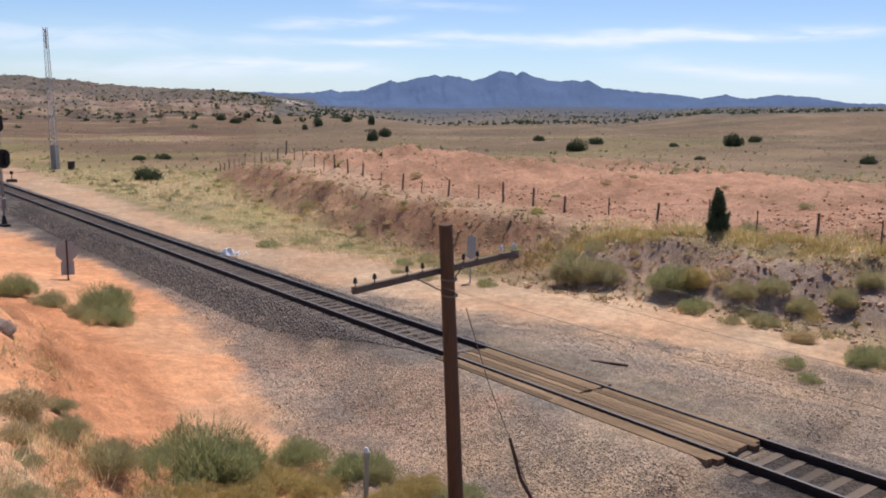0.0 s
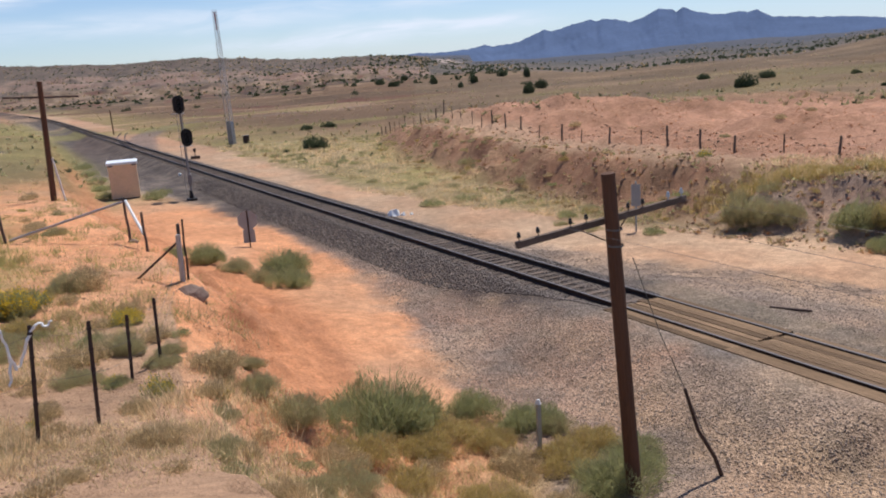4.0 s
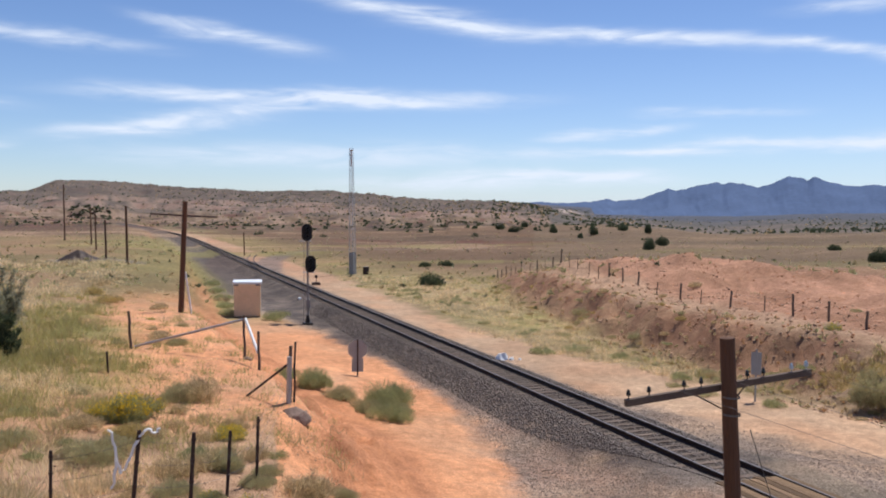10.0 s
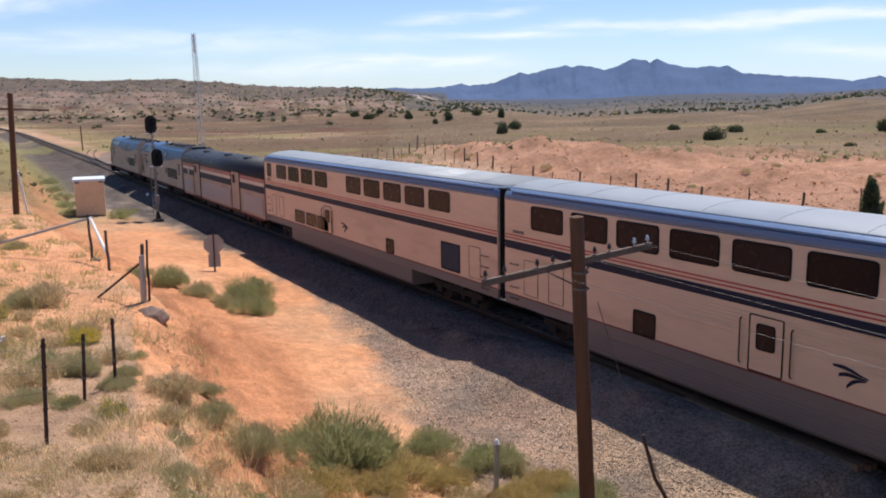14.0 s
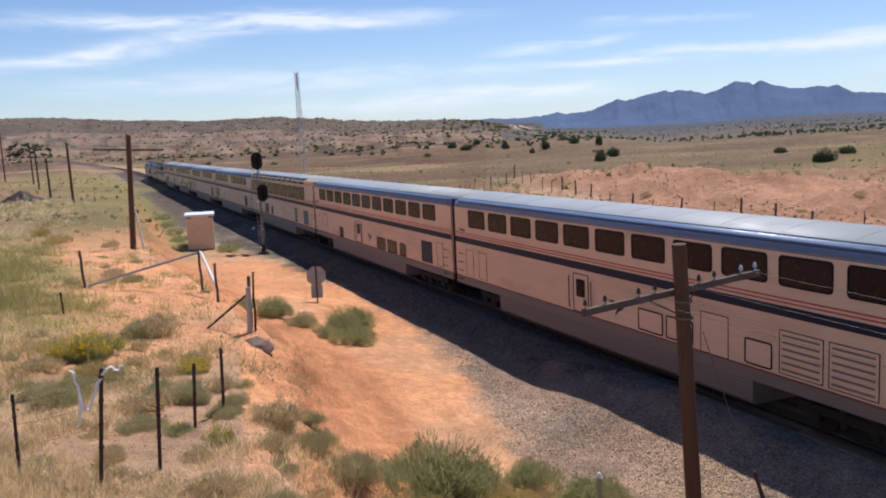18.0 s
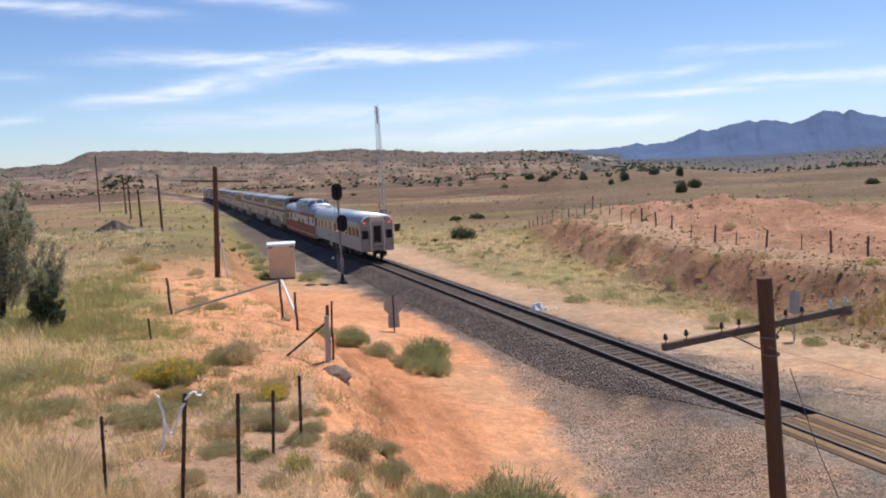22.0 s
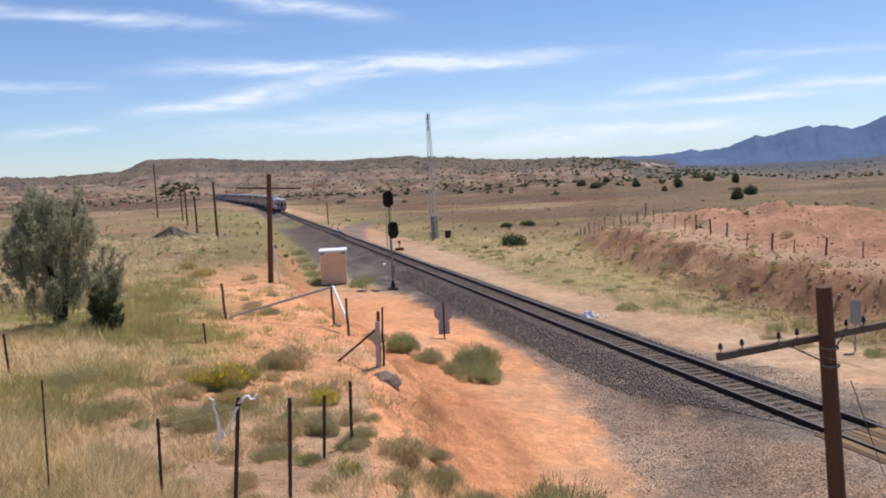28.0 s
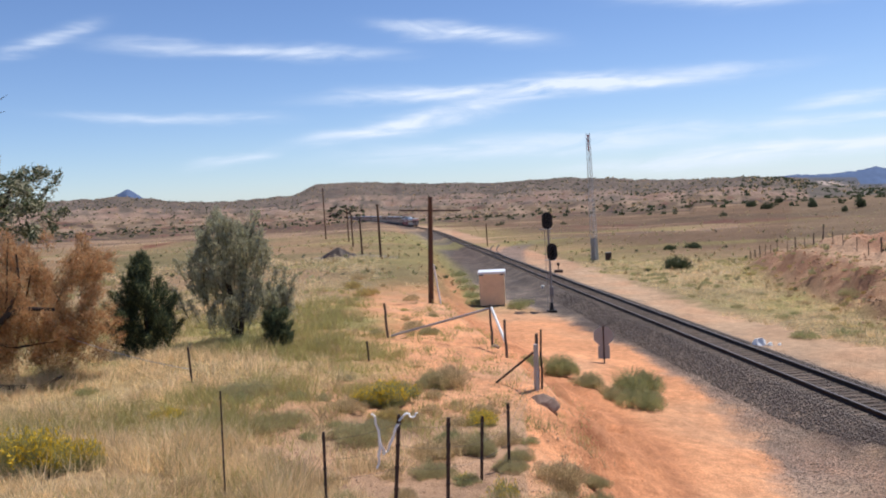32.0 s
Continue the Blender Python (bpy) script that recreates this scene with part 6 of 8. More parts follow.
def sprays(e, list_of, per, rad, lmin, lmax, width, mats, weights, seed, droop=0.0, name="foliage", stem=0.018):
    """Leafy sprays: each one a thin curved stem from p0 to p1 with leaves along it."""
    rng = np.random.default_rng(seed)
    bm, bases, dirs = BM(), [], []
    for p0, p1 in list_of:
        p0, p1 = np.array(p0), np.array(p1)
        d = p1 - p0
        ln = np.linalg.norm(d)
        bend = rng.normal(size=3) * 0.10 * ln - np.array([0, 0, droop * ln])
        path = [p0 + d * u + bend * u * u for u in (0, 0.35, 0.7, 1.0)]
        path_tube(bm, [tuple(q) for q in path], stem, stem * 0.35, seg=4)
        n = int(per * ln)
        u = rng.uniform(0.12, 1.04, (n, 1)) ** 0.8
        q = p0 + d * u + bend * u * u + rng.normal(size=(n, 3)) * rad * (1.15 - 0.75 * u)
        bases.append(q)
        dr = rng.normal(size=(n, 3)) * 0.6 + d / ln * 0.9 - np.array([0, 0, droop])
        dirs.append(dr / np.linalg.norm(dr, axis=1, keepdims=True))
    tagged(part("twigs", bm, M["bark"], e, "thin dark branches"), kind="stuff")
    base, dr = np.concatenate(bases), np.concatenate(dirs)
    v, f = blades(rng, base, base + dr * rng.uniform(lmin, lmax, (len(base), 1)), width)
    mesh_np(name, v, f, mats, rng.choice(len(mats), len(f), p=weights), e)


def olive_tree():
    e = thing("olive_tree", stand(-6.72, 35.5, 0.1), "silvery grey-green olive tree standing in the field", "tree")
    rng = random.Random(3)
    bm = BM()
    stems = []
    for k in range(6):
        a = k * 1.05 + rng.uniform(-0.2, 0.2)
        top = Vector((0.55 * math.cos(a), 0.55 * math.sin(a), rng.uniform(2.6, 4.3)))
        path_tube(bm, [(0.1 * math.cos(a), 0.1 * math.sin(a), 0), top * 0.5 + Vector((0.05, 0.04, 0)), top], 0.085, 0.04, seg=7)
        stems.append(top)
    part("trunk", bm, M["bark"], e, "several dark stems")
    lst = []
    for k in range(205):
        z, a, q = rng.uniform(0.45, 4.75), rng.uniform(0, 6.283), math.sqrt(rng.uniform(0.02, 1))
        lump = 1 + 0.16 * math.sin(3 * a + 1.1 * z) + 0.10 * math.sin(5 * a - 2.0 * z)
        r = float(np.interp(z, [0.3, 1.0, 2.2, 3.4, 4.3, 4.8], [1.65, 2.00, 2.05, 1.65, 1.10, 0.60])) * q * lump
        p = Vector((r * math.cos(a) - 0.05, r * math.sin(a), z))
        d = Vector((math.cos(a) * 0.40 * q + rng.gauss(0, 0.15), math.sin(a) * 0.40 * q + rng.gauss(0, 0.15), 1.0)).normalized()
        lst.append((p, p + d * rng.uniform(0.55, 1.05)))
    for k in range(26):
        p = Vector((rng.uniform(1.0, 2.0), rng.uniform(-0.2, 0.7), rng.uniform(0.7, 1.8)))
        lst.append((p, p + Vector((rng.uniform(0.05, 0.5), rng.gauss(0, 0.15), rng.uniform(0.4, 0.9)))))
    for st in stems:
        lst.append((st * 0.7, st * 0.98 + Vector((0, 0, 0.6))))
    sprays(e, lst, 205, 0.15, 0.09, 0.20, 0.022, [M["leaf_olive"], M["leaf_sage"]], [0.9, 0.1], 5, 0.0, "crown")


def conifer(x, y, h, w, seed, label, name="juniper_tree", full=(0.80, 1.0, 0.86, 0.52, 0.10)):
    e = thing(name, stand(x, y, 0.1), label, "tree", "junipers in the field")
    rng = random.Random(seed)
    bm = BM()
    tube(bm, (0, 0, 0), (0, 0, h * 0.8), 0.09 * h / 3, 0.02, seg=8)
    part("trunk", bm, M["bark"], e)
    lst = []
    for k in range(int(86 * (h / 3.8) ** 0.8) + 16):
        u = rng.random() ** 1.3
        a = rng.uniform(0, 6.283)
        r = w * float(np.interp(u, [0, 0.15, 0.45, 0.7, 1], full)) * rng.uniform(0.35, 1.0)
        z = h * (0.04 + 0.74 * u)
        ln = h * rng.uniform(0.15, 0.26)
        lst.append(((r * 0.55 * math.cos(a), r * 0.55 * math.sin(a), z), (r * math.cos(a) * 1.05, r * math.sin(a) * 1.05, z + ln)))
    lst.append(((0, 0, h * 0.6), (-0.05 * h, 0, h)))
    sprays(e, lst, int(620 * (3.8 / h) ** 0.3), 0.055 * h / 2 + 0.03, 0.07, 0.17, 0.013, [M["leaf_juniper"], M["leaf_green"]], [0.9, 0.1], seed, 0.0, "crown", 0.014)


def tamarisk():
    e = thing("tamarisk_tree", stand(-12.6, 27.3, 0.1), "rust-brown tamarisk with dark leaning limbs", "tree")
    rng = random.Random(8)
    for path, r in (([(-1.9, -0.6, 0.3), (-0.5, -0.7, 1.5), (0.5, -0.7, 2.5), (1.0, -0.6, 2.7), (1.9, -0.5, 2.6)], 0.15), ([(-1.8, -0.5, 0.1), (-0.2, -0.8, 0.35), (1.4, -0.7, 0.20), (2.0, -0.6, 0.5)], 0.12), ([(0.5, -0.7, 2.5), (0.9, -0.5, 3.4), (0.8, -0.3, 4.4)], 0.07), ([(-0.3, -0.7, 1.7), (0.7, -0.6, 1.5), (1.9, -0.5, 1.6)], 0.06), ([(-1.4, 0.2, 0.1), (-0.9, 0.3, 2.0), (-0.3, 0.2, 4.6)], 0.09), ([(-1.2, 0.2, 0.2), (0.2, 0.5, 1.4), (0.9, 0.6, 4.0)], 0.07), ([(-0.4, -0.1, 1.3), (0.2, 0, 2.6), (0.5, -0.1, 4.9)], 0.06)):
        bm = BM()
        path_tube(bm, path, r, r * 0.35, seg=7)
        part("limb", bm, M["bark"], e, "dark bare limb")
    lst = []
    for k in range(200):
        a, q = rng.uniform(0, 6.283), math.sqrt(rng.random())
        p = Vector((2.6 * q * math.cos(a) + 0.1, 1.5 * q * math.sin(a) + 0.9, rng.uniform(0.3, 5.3) * (1 - 0.35 * q)))
        ln = rng.uniform(0.8, 1.7)
        lst.append((p, p + Vector((rng.gauss(0.25 * math.cos(a), 0.35), rng.gauss(0.25 * math.sin(a), 0.35), rng.uniform(0.4, 1.1))).normalized() * ln))
    sprays(e, lst, 230, 0.20, 0.10, 0.28, 0.013, [M["leaf_rust"], M["leaf_dry"]], [0.85, 0.15], 9, 0.15, "foliage", 0.010)
    e2 = thing("olive_tree", stand(-9.75, 21.8, 0.1), "tall sparse olive tree with bare upper twigs", "tree")
    rng = random.Random(18)
    bm = BM()
    path_tube(bm, [(-1.4, 0, 0), (-1.2, 0, 2.2), (-0.5, 0, 4.9), (0.3, 0, 6.3)], 0.16, 0.05, seg=8)
    path_tube(bm, [(-1.2, 0, 2.2), (-1.1, 0.1, 5.2), (-0.4, 0, 7.2), (-0.15, 0, 8.6)], 0.09, 0.015, seg=6)
    part("trunk", bm, M["bark"], e2)
    for k in range(12):
        bm = BM()
        z = rng.uniform(7.2, 8.4)
        p = Vector((-0.4 + (z - 7.2) * 0.18, 0, z))
        q = p + Vector((rng.uniform(-0.6, 0.75), rng.uniform(-0.4, 0.4), rng.uniform(0.2, 0.6)))
        path_tube(bm, [p, p.lerp(q, 0.5) + Vector((0, 0, 0.08)), q], 0.018, 0.005, seg=4)
        part("bare_twig", bm, M["bark"], e2, "bare grey twig")
    lst = []
    for k in range(40):
        p = Vector((rng.uniform(-1.4, 0.7), rng.uniform(-0.8, 0.8), rng.uniform(5.1, 6.5)))
        d = Vector((rng.uniform(-0.2, 1.0), rng.gauss(0, 0.5), rng.gauss(0.15, 0.4))).normalized() * rng.uniform(0.5, 0.95)
        lst.append((p, p + d))
    sprays(e2, lst, 210, 0.12, 0.08, 0.17, 0.028, [M["leaf_juniper"], M["leaf_olive"]], [0.55, 0.45], 25, 0.0, "crown", 0.014)


olive_tree()
conifer(-9.9, 33.5, 4.2, 1.50, 2, "dark green conical juniper tree in the field")
conifer(-4.73, 33.1, 1.6, 0.62, 4, "small dark rounded juniper in the grass", full=(0.75, 0.95, 1.0, 0.92, 0.55))
conifer(35.7, 23.3, 2.1, 0.62, 6, "small dark juniper on the terrace")
tamarisk()
straight_wire("fence_wire", "pale slack wire from the tree to a post", (-13.4, 28.6, ground_at(-13.4, 28.6) + 2.6), (-6.44, 25.9, ground_at(-6.4, 25.9) + 0.45), 0.011, 0.25, M["pipe"], "wire", "fence wires")

# ---- train: two locomotives, a baggage car, eight double-deck cars, a dome car and a private car ----
SPEED, FRONT_AT_12 = 34.75, 40.8
TRAIN = []


def plate(w, h, r, t, rim=0.0):
    """A rounded plate in the y-z plane, t thick towards -x; with rim, a proud gasket round it (second material)."""
    bm = BM()

    def loop(wd, ht, rad, x):
        vs = []
        for cy, cz, a0 in ((wd / 2 - rad, ht / 2 - rad, 0), (-wd / 2 + rad, ht / 2 - rad, 90), (-wd / 2 + rad, -ht / 2 + rad, 180), (wd / 2 - rad, -ht / 2 + rad, 270)):
            for k in range(4):
                a = radians(a0 + 30 * k)
                vs.append(bm.verts.new((x, cy + rad * math.cos(a), cz + rad * math.sin(a))))
        return vs
    a, b = loop(w, h, r, 0.0), loop(w, h, r, -t)
    n = len(a)
    for k in range(n):
        bm.faces.new((a[k], b[k], b[(k + 1) % n], a[(k + 1) % n])).material_index = 1 if rim else 0
    if rim:
        c, d = loop(w - 2 * rim, h - 2 * rim, max(r - rim, 0.01), -t), loop(w - 2 * rim, h - 2 * rim, max(r - rim, 0.01), -t * 0.45)
        for k in range(n):
            k2 = (k + 1) % n
            bm.faces.new((b[k], c[k], c[k2], b[k2])).material_index = 1
            bm.faces.new((c[k], d[k], d[k2], c[k2])).material_index = 1
        bm.faces.new(d[::-1]).material_index = 0
    else:
        bm.faces.new(b[::-1])
    bmesh.ops.recalc_face_normals(bm, faces=bm.faces)
    return bm


def on_side(parent, name, half, yc, zc, w, h, mat, r=0.05, t=0.012, rim=0.0, label="", sides=(-1, 1), tilt=0.0):
    for sd in sides:
        m = Matrix.Translation((sd * half, yc, zc)) @ (Matrix() if sd < 0 else pose(0, 0, 0, 0, 0, 180)) @ pose(0, 0, 0, 0, tilt, 0)
        mats = [mat, M["gap"]] if rim else mat
        piece(name, (round(w, 3), round(h, 3), r, t, rim, mat.name), lambda: plate(w, h, r, t, rim), mats, parent, m, label)


def hull(sec, y0, y1, ends=True, taper=None):
    """A body along y with the half section sec [(x, z)...] from its bottom edge to its top middle."""
    bm = BM()
    full = [(-x, z) for x, z in sec] + [(x, z) for x, z in reversed(sec) if x > 1e-6]
    rings = [[bm.verts.new((x, y, z)) for x, z in full] for y in (y0, y1)]
    n = len(full)
    for k in range(n):
        bm.faces.new((rings[0][k], rings[0][(k + 1) % n], rings[1][(k + 1) % n], rings[1][k]))
    if ends:
        bm.faces.new(rings[0][::-1])
        bm.faces.new(rings[1])
    bmesh.ops.recalc_face_normals(bm, faces=bm.faces)
    return bm


def band(parent, name, half, L, z0, z1, mat, y0=None, y1=None, t=0.008, label=""):
    y0, y1 = (-L / 2 + 0.24 if y0 is None else y0), (L / 2 - 0.24 if y1 is None else y1)
    for sd in (-1, 1):
        bm = BM()
        box(bm, sd * (half - 0.005), sd * (half + t), y0, y1, z0, z1)
        part(name, bm, mat, parent, label)


def rib(parent, name, x, y0, y1, z, r, mat, label=""):
    """One long round rib along the car."""
    def rib_bm():
        return tube(BM(), (0, -0.5, 0), (0, 0.5, 0), 1.0, seg=6, caps=False)
    piece(name, (mat.name,), rib_bm, mat, parent, Matrix.LocRotScale((x, (y0 + y1) / 2, z), None, (r, abs(y1 - y0), r)), label)


def truck(parent, y, wb=2.6):
    e = new("truck")
    e.parent = parent
    e.matrix_basis = Matrix.Translation((0, y, 0))

    def frame_bm():
        bm = BM()
        for sd in (-1, 1):
            box(bm, sd * 1.0, sd * 1.16, -wb / 2 - 0.5, wb / 2 + 0.5, 0.50, 0.74, 0, 0.04)
            for yy in (-wb / 2, wb / 2):
                box(bm, sd * 0.98, sd * 1.2, yy - 0.2, yy + 0.2, 0.30, 0.62, 0, 0.05)
            for yy in (-0.45, 0.45):
                tube(bm, (sd * 1.08, yy, 0.34), (sd * 1.08, yy, 0.82), 0.12)
            tube(bm, (sd * 1.14, -0.6, 0.72), (sd * 1.14, 0.7, 0.98), 0.05)
        box(bm, -1.1, 1.1, -0.3, 0.3, 0.62, 0.92, 0, 0.04)
        return bm

    def wheel_bm():
        bm = BM()
        tube(bm, (-0.07, 0, 0), (0.07, 0, 0), 0.455, seg=20)
        tube(bm, (-0.11, 0, 0), (0.11, 0, 0), 0.12, seg=10)
        return bm
    piece("truck_frame", (wb,), frame_bm, M["under"], e, Matrix())
    for yy in (-wb / 2, wb / 2):
        for sd in (-1, 1):
            piece("wheel", (), wheel_bm, M["under"], e, Matrix.Translation((sd * 0.75, yy, 0.457)))
    return e


def couple(parent, L, half, zt, closed=(-1, 1), rear=None):
    """Diaphragms and couplers at both ends, the diaphragms widened to block sun."""
    for sg in (-1, 1):
        if sg in closed:
            bm = BM()
            # nearly car-wide, so the gap stays black and casts unbroken shadow
            w = rear if rear and sg < 0 else half - 0.10
            box(bm, -w, w, sg * (L / 2 - 0.42), sg * (L / 2 - 0.02), 1.0, 3.55 if zt < 4.6 else 4.74, 0, 0.06)
            part("diaphragm", bm, M["gap"], parent)
        bm = BM()
        tube(bm, (0, sg * (L / 2 - 0.9), 0.87), (0, sg * (L / 2 - 0.02), 0.87), 0.1)
        box(bm, -0.16, 0.16, sg * (L / 2 - 0.22), sg * (L / 2 - 0.01), 0.7, 1.02, 0, 0.03)
        part("coupler", bm, M["under"], parent)
        for hx in (-0.5, 0.5):
            bm = BM()
            path_tube(bm, [(hx, sg * (L / 2 - 0.35), 0.95), (hx, sg * (L / 2 - 0.2), 0.65), (hx * 0.9, sg * (L / 2 - 0.12), 0.42), (hx * 0.7, sg * (L / 2 - 0.1), 0.38), (hx * 0.5, sg * (L / 2 - 0.15), 0.55)], 0.03)
            part("air_hose", bm, M["gap"], parent)


def start(name, label, category, back, L):
    e = thing(name, Matrix(), label, category, "train consist")
    TRAIN.append((e, back + L / 2))
    return e


def swoosh(parent, yc, zc, s, half=1.55, mat=None):
    """Three tapering curved bars, a plain mark."""
    for sd in (-1, 1):
        bm = BM()
        for pts in (((-0.50, 0.24, 0.030), (-0.25, 0.25, 0.050), (0.0, 0.21, 0.045), (0.25, 0.14, 0.030), (0.50, 0.09, 0.012)), ((-0.32, 0.02, 0.045), (-0.12, 0.08, 0.055), (0.08, 0.08, 0.045), (0.28, 0.06, 0.028), (0.47, 0.05, 0.012)), ((-0.08, -0.25, 0.050), (0.02, -0.13, 0.065), (0.14, -0.05, 0.055), (0.28, -0.01, 0.032), (0.44, 0.01, 0.012))):
            up = [bm.verts.new((sd * (half + 0.012), yc + (-u) * s * (1 if sd < 0 else -1), zc + (v + w) * s)) for u, v, w in pts]
            lo = [bm.verts.new((sd * (half + 0.012), yc + (-u) * s * (1 if sd < 0 else -1), zc + (v - w) * s)) for u, v, w in pts]
            for i in range(4):
                bm.faces.new((up[i], up[i + 1], lo[i + 1], lo[i]))
        r = bmesh.ops.extrude_face_region(bm, geom=list(bm.faces))
        for v in r["geom"]:
            if isinstance(v, bmesh.types.BMVert):
                v.co.x -= sd * 0.010
        bmesh.ops.recalc_face_normals(bm, faces=bm.faces)
        part("emblem", bm, mat or M["navy"], parent, "dark curved emblem")


def lettering(parent, text, yc, zc, size, half, mat, name="number"):
    for sd in (-1, 1):
        cu = bpy.data.curves.new("lettering", 'FONT')
        cu.body, cu.size, cu.align_x, cu.align_y, cu.extrude = text, size, 'CENTER', 'CENTER', 0.004
        tmp = bpy.data.objects.new("lettering", cu)
        me = bpy.data.meshes.new_from_object(tmp)
        bpy.data.objects.remove(tmp)
        me.materials.clear()
        me.materials.append(mat)
        ob = new(name, me)
        ob.parent = parent
        ob.matrix_basis = Matrix.Translation((sd * (half + 0.008), yc, zc)) @ Euler((radians(90), 0, radians(90 * sd))).to_matrix().to_4x4()


def bars(parent, yc, zc, w, h, n, half, mat, name="lettering_bar"):
    for k in range(n):
        on_side(parent, name, half, yc + (k - (n - 1) / 2) * w / n, zc, w / n * 0.66, h, mat, 0.015, 0.008)


# --- locomotives ---
def locomotive(back, number):
    L = 20.0
    e = start("locomotive", "blue and silver diesel passenger locomotive with dark roof vents", "locomotive", back, L)
    side = [(1.50, 0.98), (1.50, 3.45), (1.43, 3.75), (1.30, 4.08), (1.05, 4.28), (0.0, 4.40)]
    y0, y1 = -L / 2 + 0.32, L / 2 - 3.2
    # body with its raked nose
    bm = BM()
    half = [(-x, z) for x, z in side]
    full = half + [(x, z) for x, z in reversed(side) if x > 0]
    rings = []
    for y, rake, pinch in ((y0, 0, 1), (y1, 0, 1), (L / 2 - 1.2, 1, 0.97), (L / 2 - 0.45, 2, 0.90), (L / 2 - 0.32, 3, 0.80)):
        ring = []
        for x, z in full:
            yy, zz = y, z
            if rake == 1:
                zz = min(z, 4.40)
                yy = y - max(0, z - 2.75) * 0.95
            elif rake >= 2:
                yy = y - max(0, z - 2.55) * 1.30 - (0.10 if z < 1.2 else 0)
                zz = z - max(0, z - 2.55) * 0.06
            ring.append(bm.verts.new((x * pinch, yy, zz)))
        rings.append(ring)
    n = len(full)
    for a, b in zip(rings, rings[1:]):
        for k in range(n):
            f = bm.faces.new((a[k], b[k], b[(k + 1) % n], a[(k + 1) % n]))
            zc = sum(v.co.z for v in f.verts) / 4
            f.material_index = 1 if zc > 3.5 else 0
    bm.faces.new(rings[0]).material_index = 0
    bm.faces.new(rings[-1][::-1]).material_index = 0
    bmesh.ops.recalc_face_normals(bm, faces=bm.faces)
    body = part("body", bm, [M["loco_grey"], M["loco_blue"]], e, "silver body with blue upper side and roof")
    # blue wedge that dips along the upper side
    for sd in (-1, 1):
        bm = BM()
        pts = [(L / 2 - 8.6, 3.46), (L / 2 - 13.0, 3.05), (L / 2 - 16.6, 3.30), (L / 2 - 17.8, 3.46)]
        vs = [bm.verts.new((sd * 1.507, y, z)) for y, z in pts]
        bm.faces.new(vs)
        r = bmesh.ops.extrude_face_region(bm, geom=list(bm.faces))
        for v in r["geom"]:
            if isinstance(v, bmesh.types.BMVert):
                v.co.x -= sd * 0.02
        bmesh.ops.recalc_face_normals(bm, faces=bm.faces)
        part("blue_flash", bm, M["loco_blue"], e)
    band(e, "sill_stripe", 1.50, L, 0.98, 1.06, M["sill"], y0, L / 2 - 1.0, label="red sill stripe")
    # windows and grilles
    for b, w in ((3.55, 0.55), (4.30, 0.75), (5.30, 1.30), (6.85, 1.25)):
        on_side(e, "cab_window", 1.395, L / 2 - b - w / 2, 3.84, w, 0.58, M["glass_dark"], 0.05, 0.03, 0.02, tilt=21)
    on_side(e, "side_window", 1.465, L / 2 - 13.7, 3.62, 0.72, 0.56, M["glass_dark"], 0.04, 0.03, 0.03, tilt=13)
    for b in (14.1, 16.0):
        on_side(e, "grille", 1.50, L / 2 - b - 0.88, 2.10, 1.72, 0.78, M["grille"], 0.03, 0.02, 0.05, "dark louvred grille")
    for b in (18.35, 18.75):
        for k in range(4):
            on_side(e, "rear_louvre", 1.50, L / 2 - b, 2.2 + 0.24 * k, 0.28, 0.16, M["grille"], 0.02, 0.015)
    on_side(e, "door", 1.50, L / 2 - 2.75, 2.35, 0.62, 2.3, M["loco_grey"], 0.04, 0.016)
    for b in (2.35, 3.12):
        for sd in (-1, 1):
            bm = BM()
            path_tube(bm, [(sd * 1.51, L / 2 - b, 1.35), (sd * 1.58, L / 2 - b, 1.40), (sd * 1.58, L / 2 - b, 3.15), (sd * 1.51, L / 2 - b, 3.2)], 0.02)
            part("grab_rail", bm, M["gap"], e)
    on_side(e, "step_box", 1.50, L / 2 - 2.2, 1.8, 0.4, 0.5, M["grille"], 0.03, 0.02)
    on_side(e, "fuel_cap", 1.50, L / 2 - 9.4, 1.7, 0.3, 0.3, M["grille"], 0.1, 0.02)
    lettering(e, number, L / 2 - 13.25 if len(number) == 3 else L / 2 - 13.4, 2.17, 0.78, 1.50, M["number"])
    swoosh(e, L / 2 - 4.5, 2.45, 1.7, 1.50)
    bars(e, L / 2 - 4.6, 3.18, 1.9, 0.2, 6, 1.50, M["number"])
    # windscreen, lamps, pilot
    for sd in (-1, 1):
        bm = BM()
        box(bm, sd * 0.1, sd * 1.02, -0.02, 0.02, -0.36, 0.36, 0, 0.015)
        o = part("windscreen", bm, M["glass_dark"], e)
        o.matrix_basis = pose(0, L / 2 - 2.15, 3.72, 52, 0, 0)
        bm = BM()
        tube(bm, (sd * 0.9, L / 2 - 0.62, 2.42), (sd * 0.9, L / 2 - 0.42, 2.36), 0.12, seg=14)
        part("headlight", bm, M["headlamp"], e)
    bm = BM()
    box(bm, -1.42, 1.42, L / 2 - 1.5, L / 2 - 0.42, 0.28, 1.0, 0, 0.1)
    part("pilot", bm, M["gap"], e, "black snow plough pilot")
    # dark rear half of the roof, then roof gear
    bm = BM()
    arc = [(-1.06, 4.287), (-0.55, 4.346), (0.0, 4.412), (0.55, 4.346), (1.06, 4.287)]
    rg = [[bm.verts.new((x, y, z)) for x, z in arc] for y in (-L / 2 + 0.34, 1.2)]
    for k in range(4):
        bm.faces.new((rg[0][k], rg[0][k + 1], rg[1][k + 1], rg[1][k]))
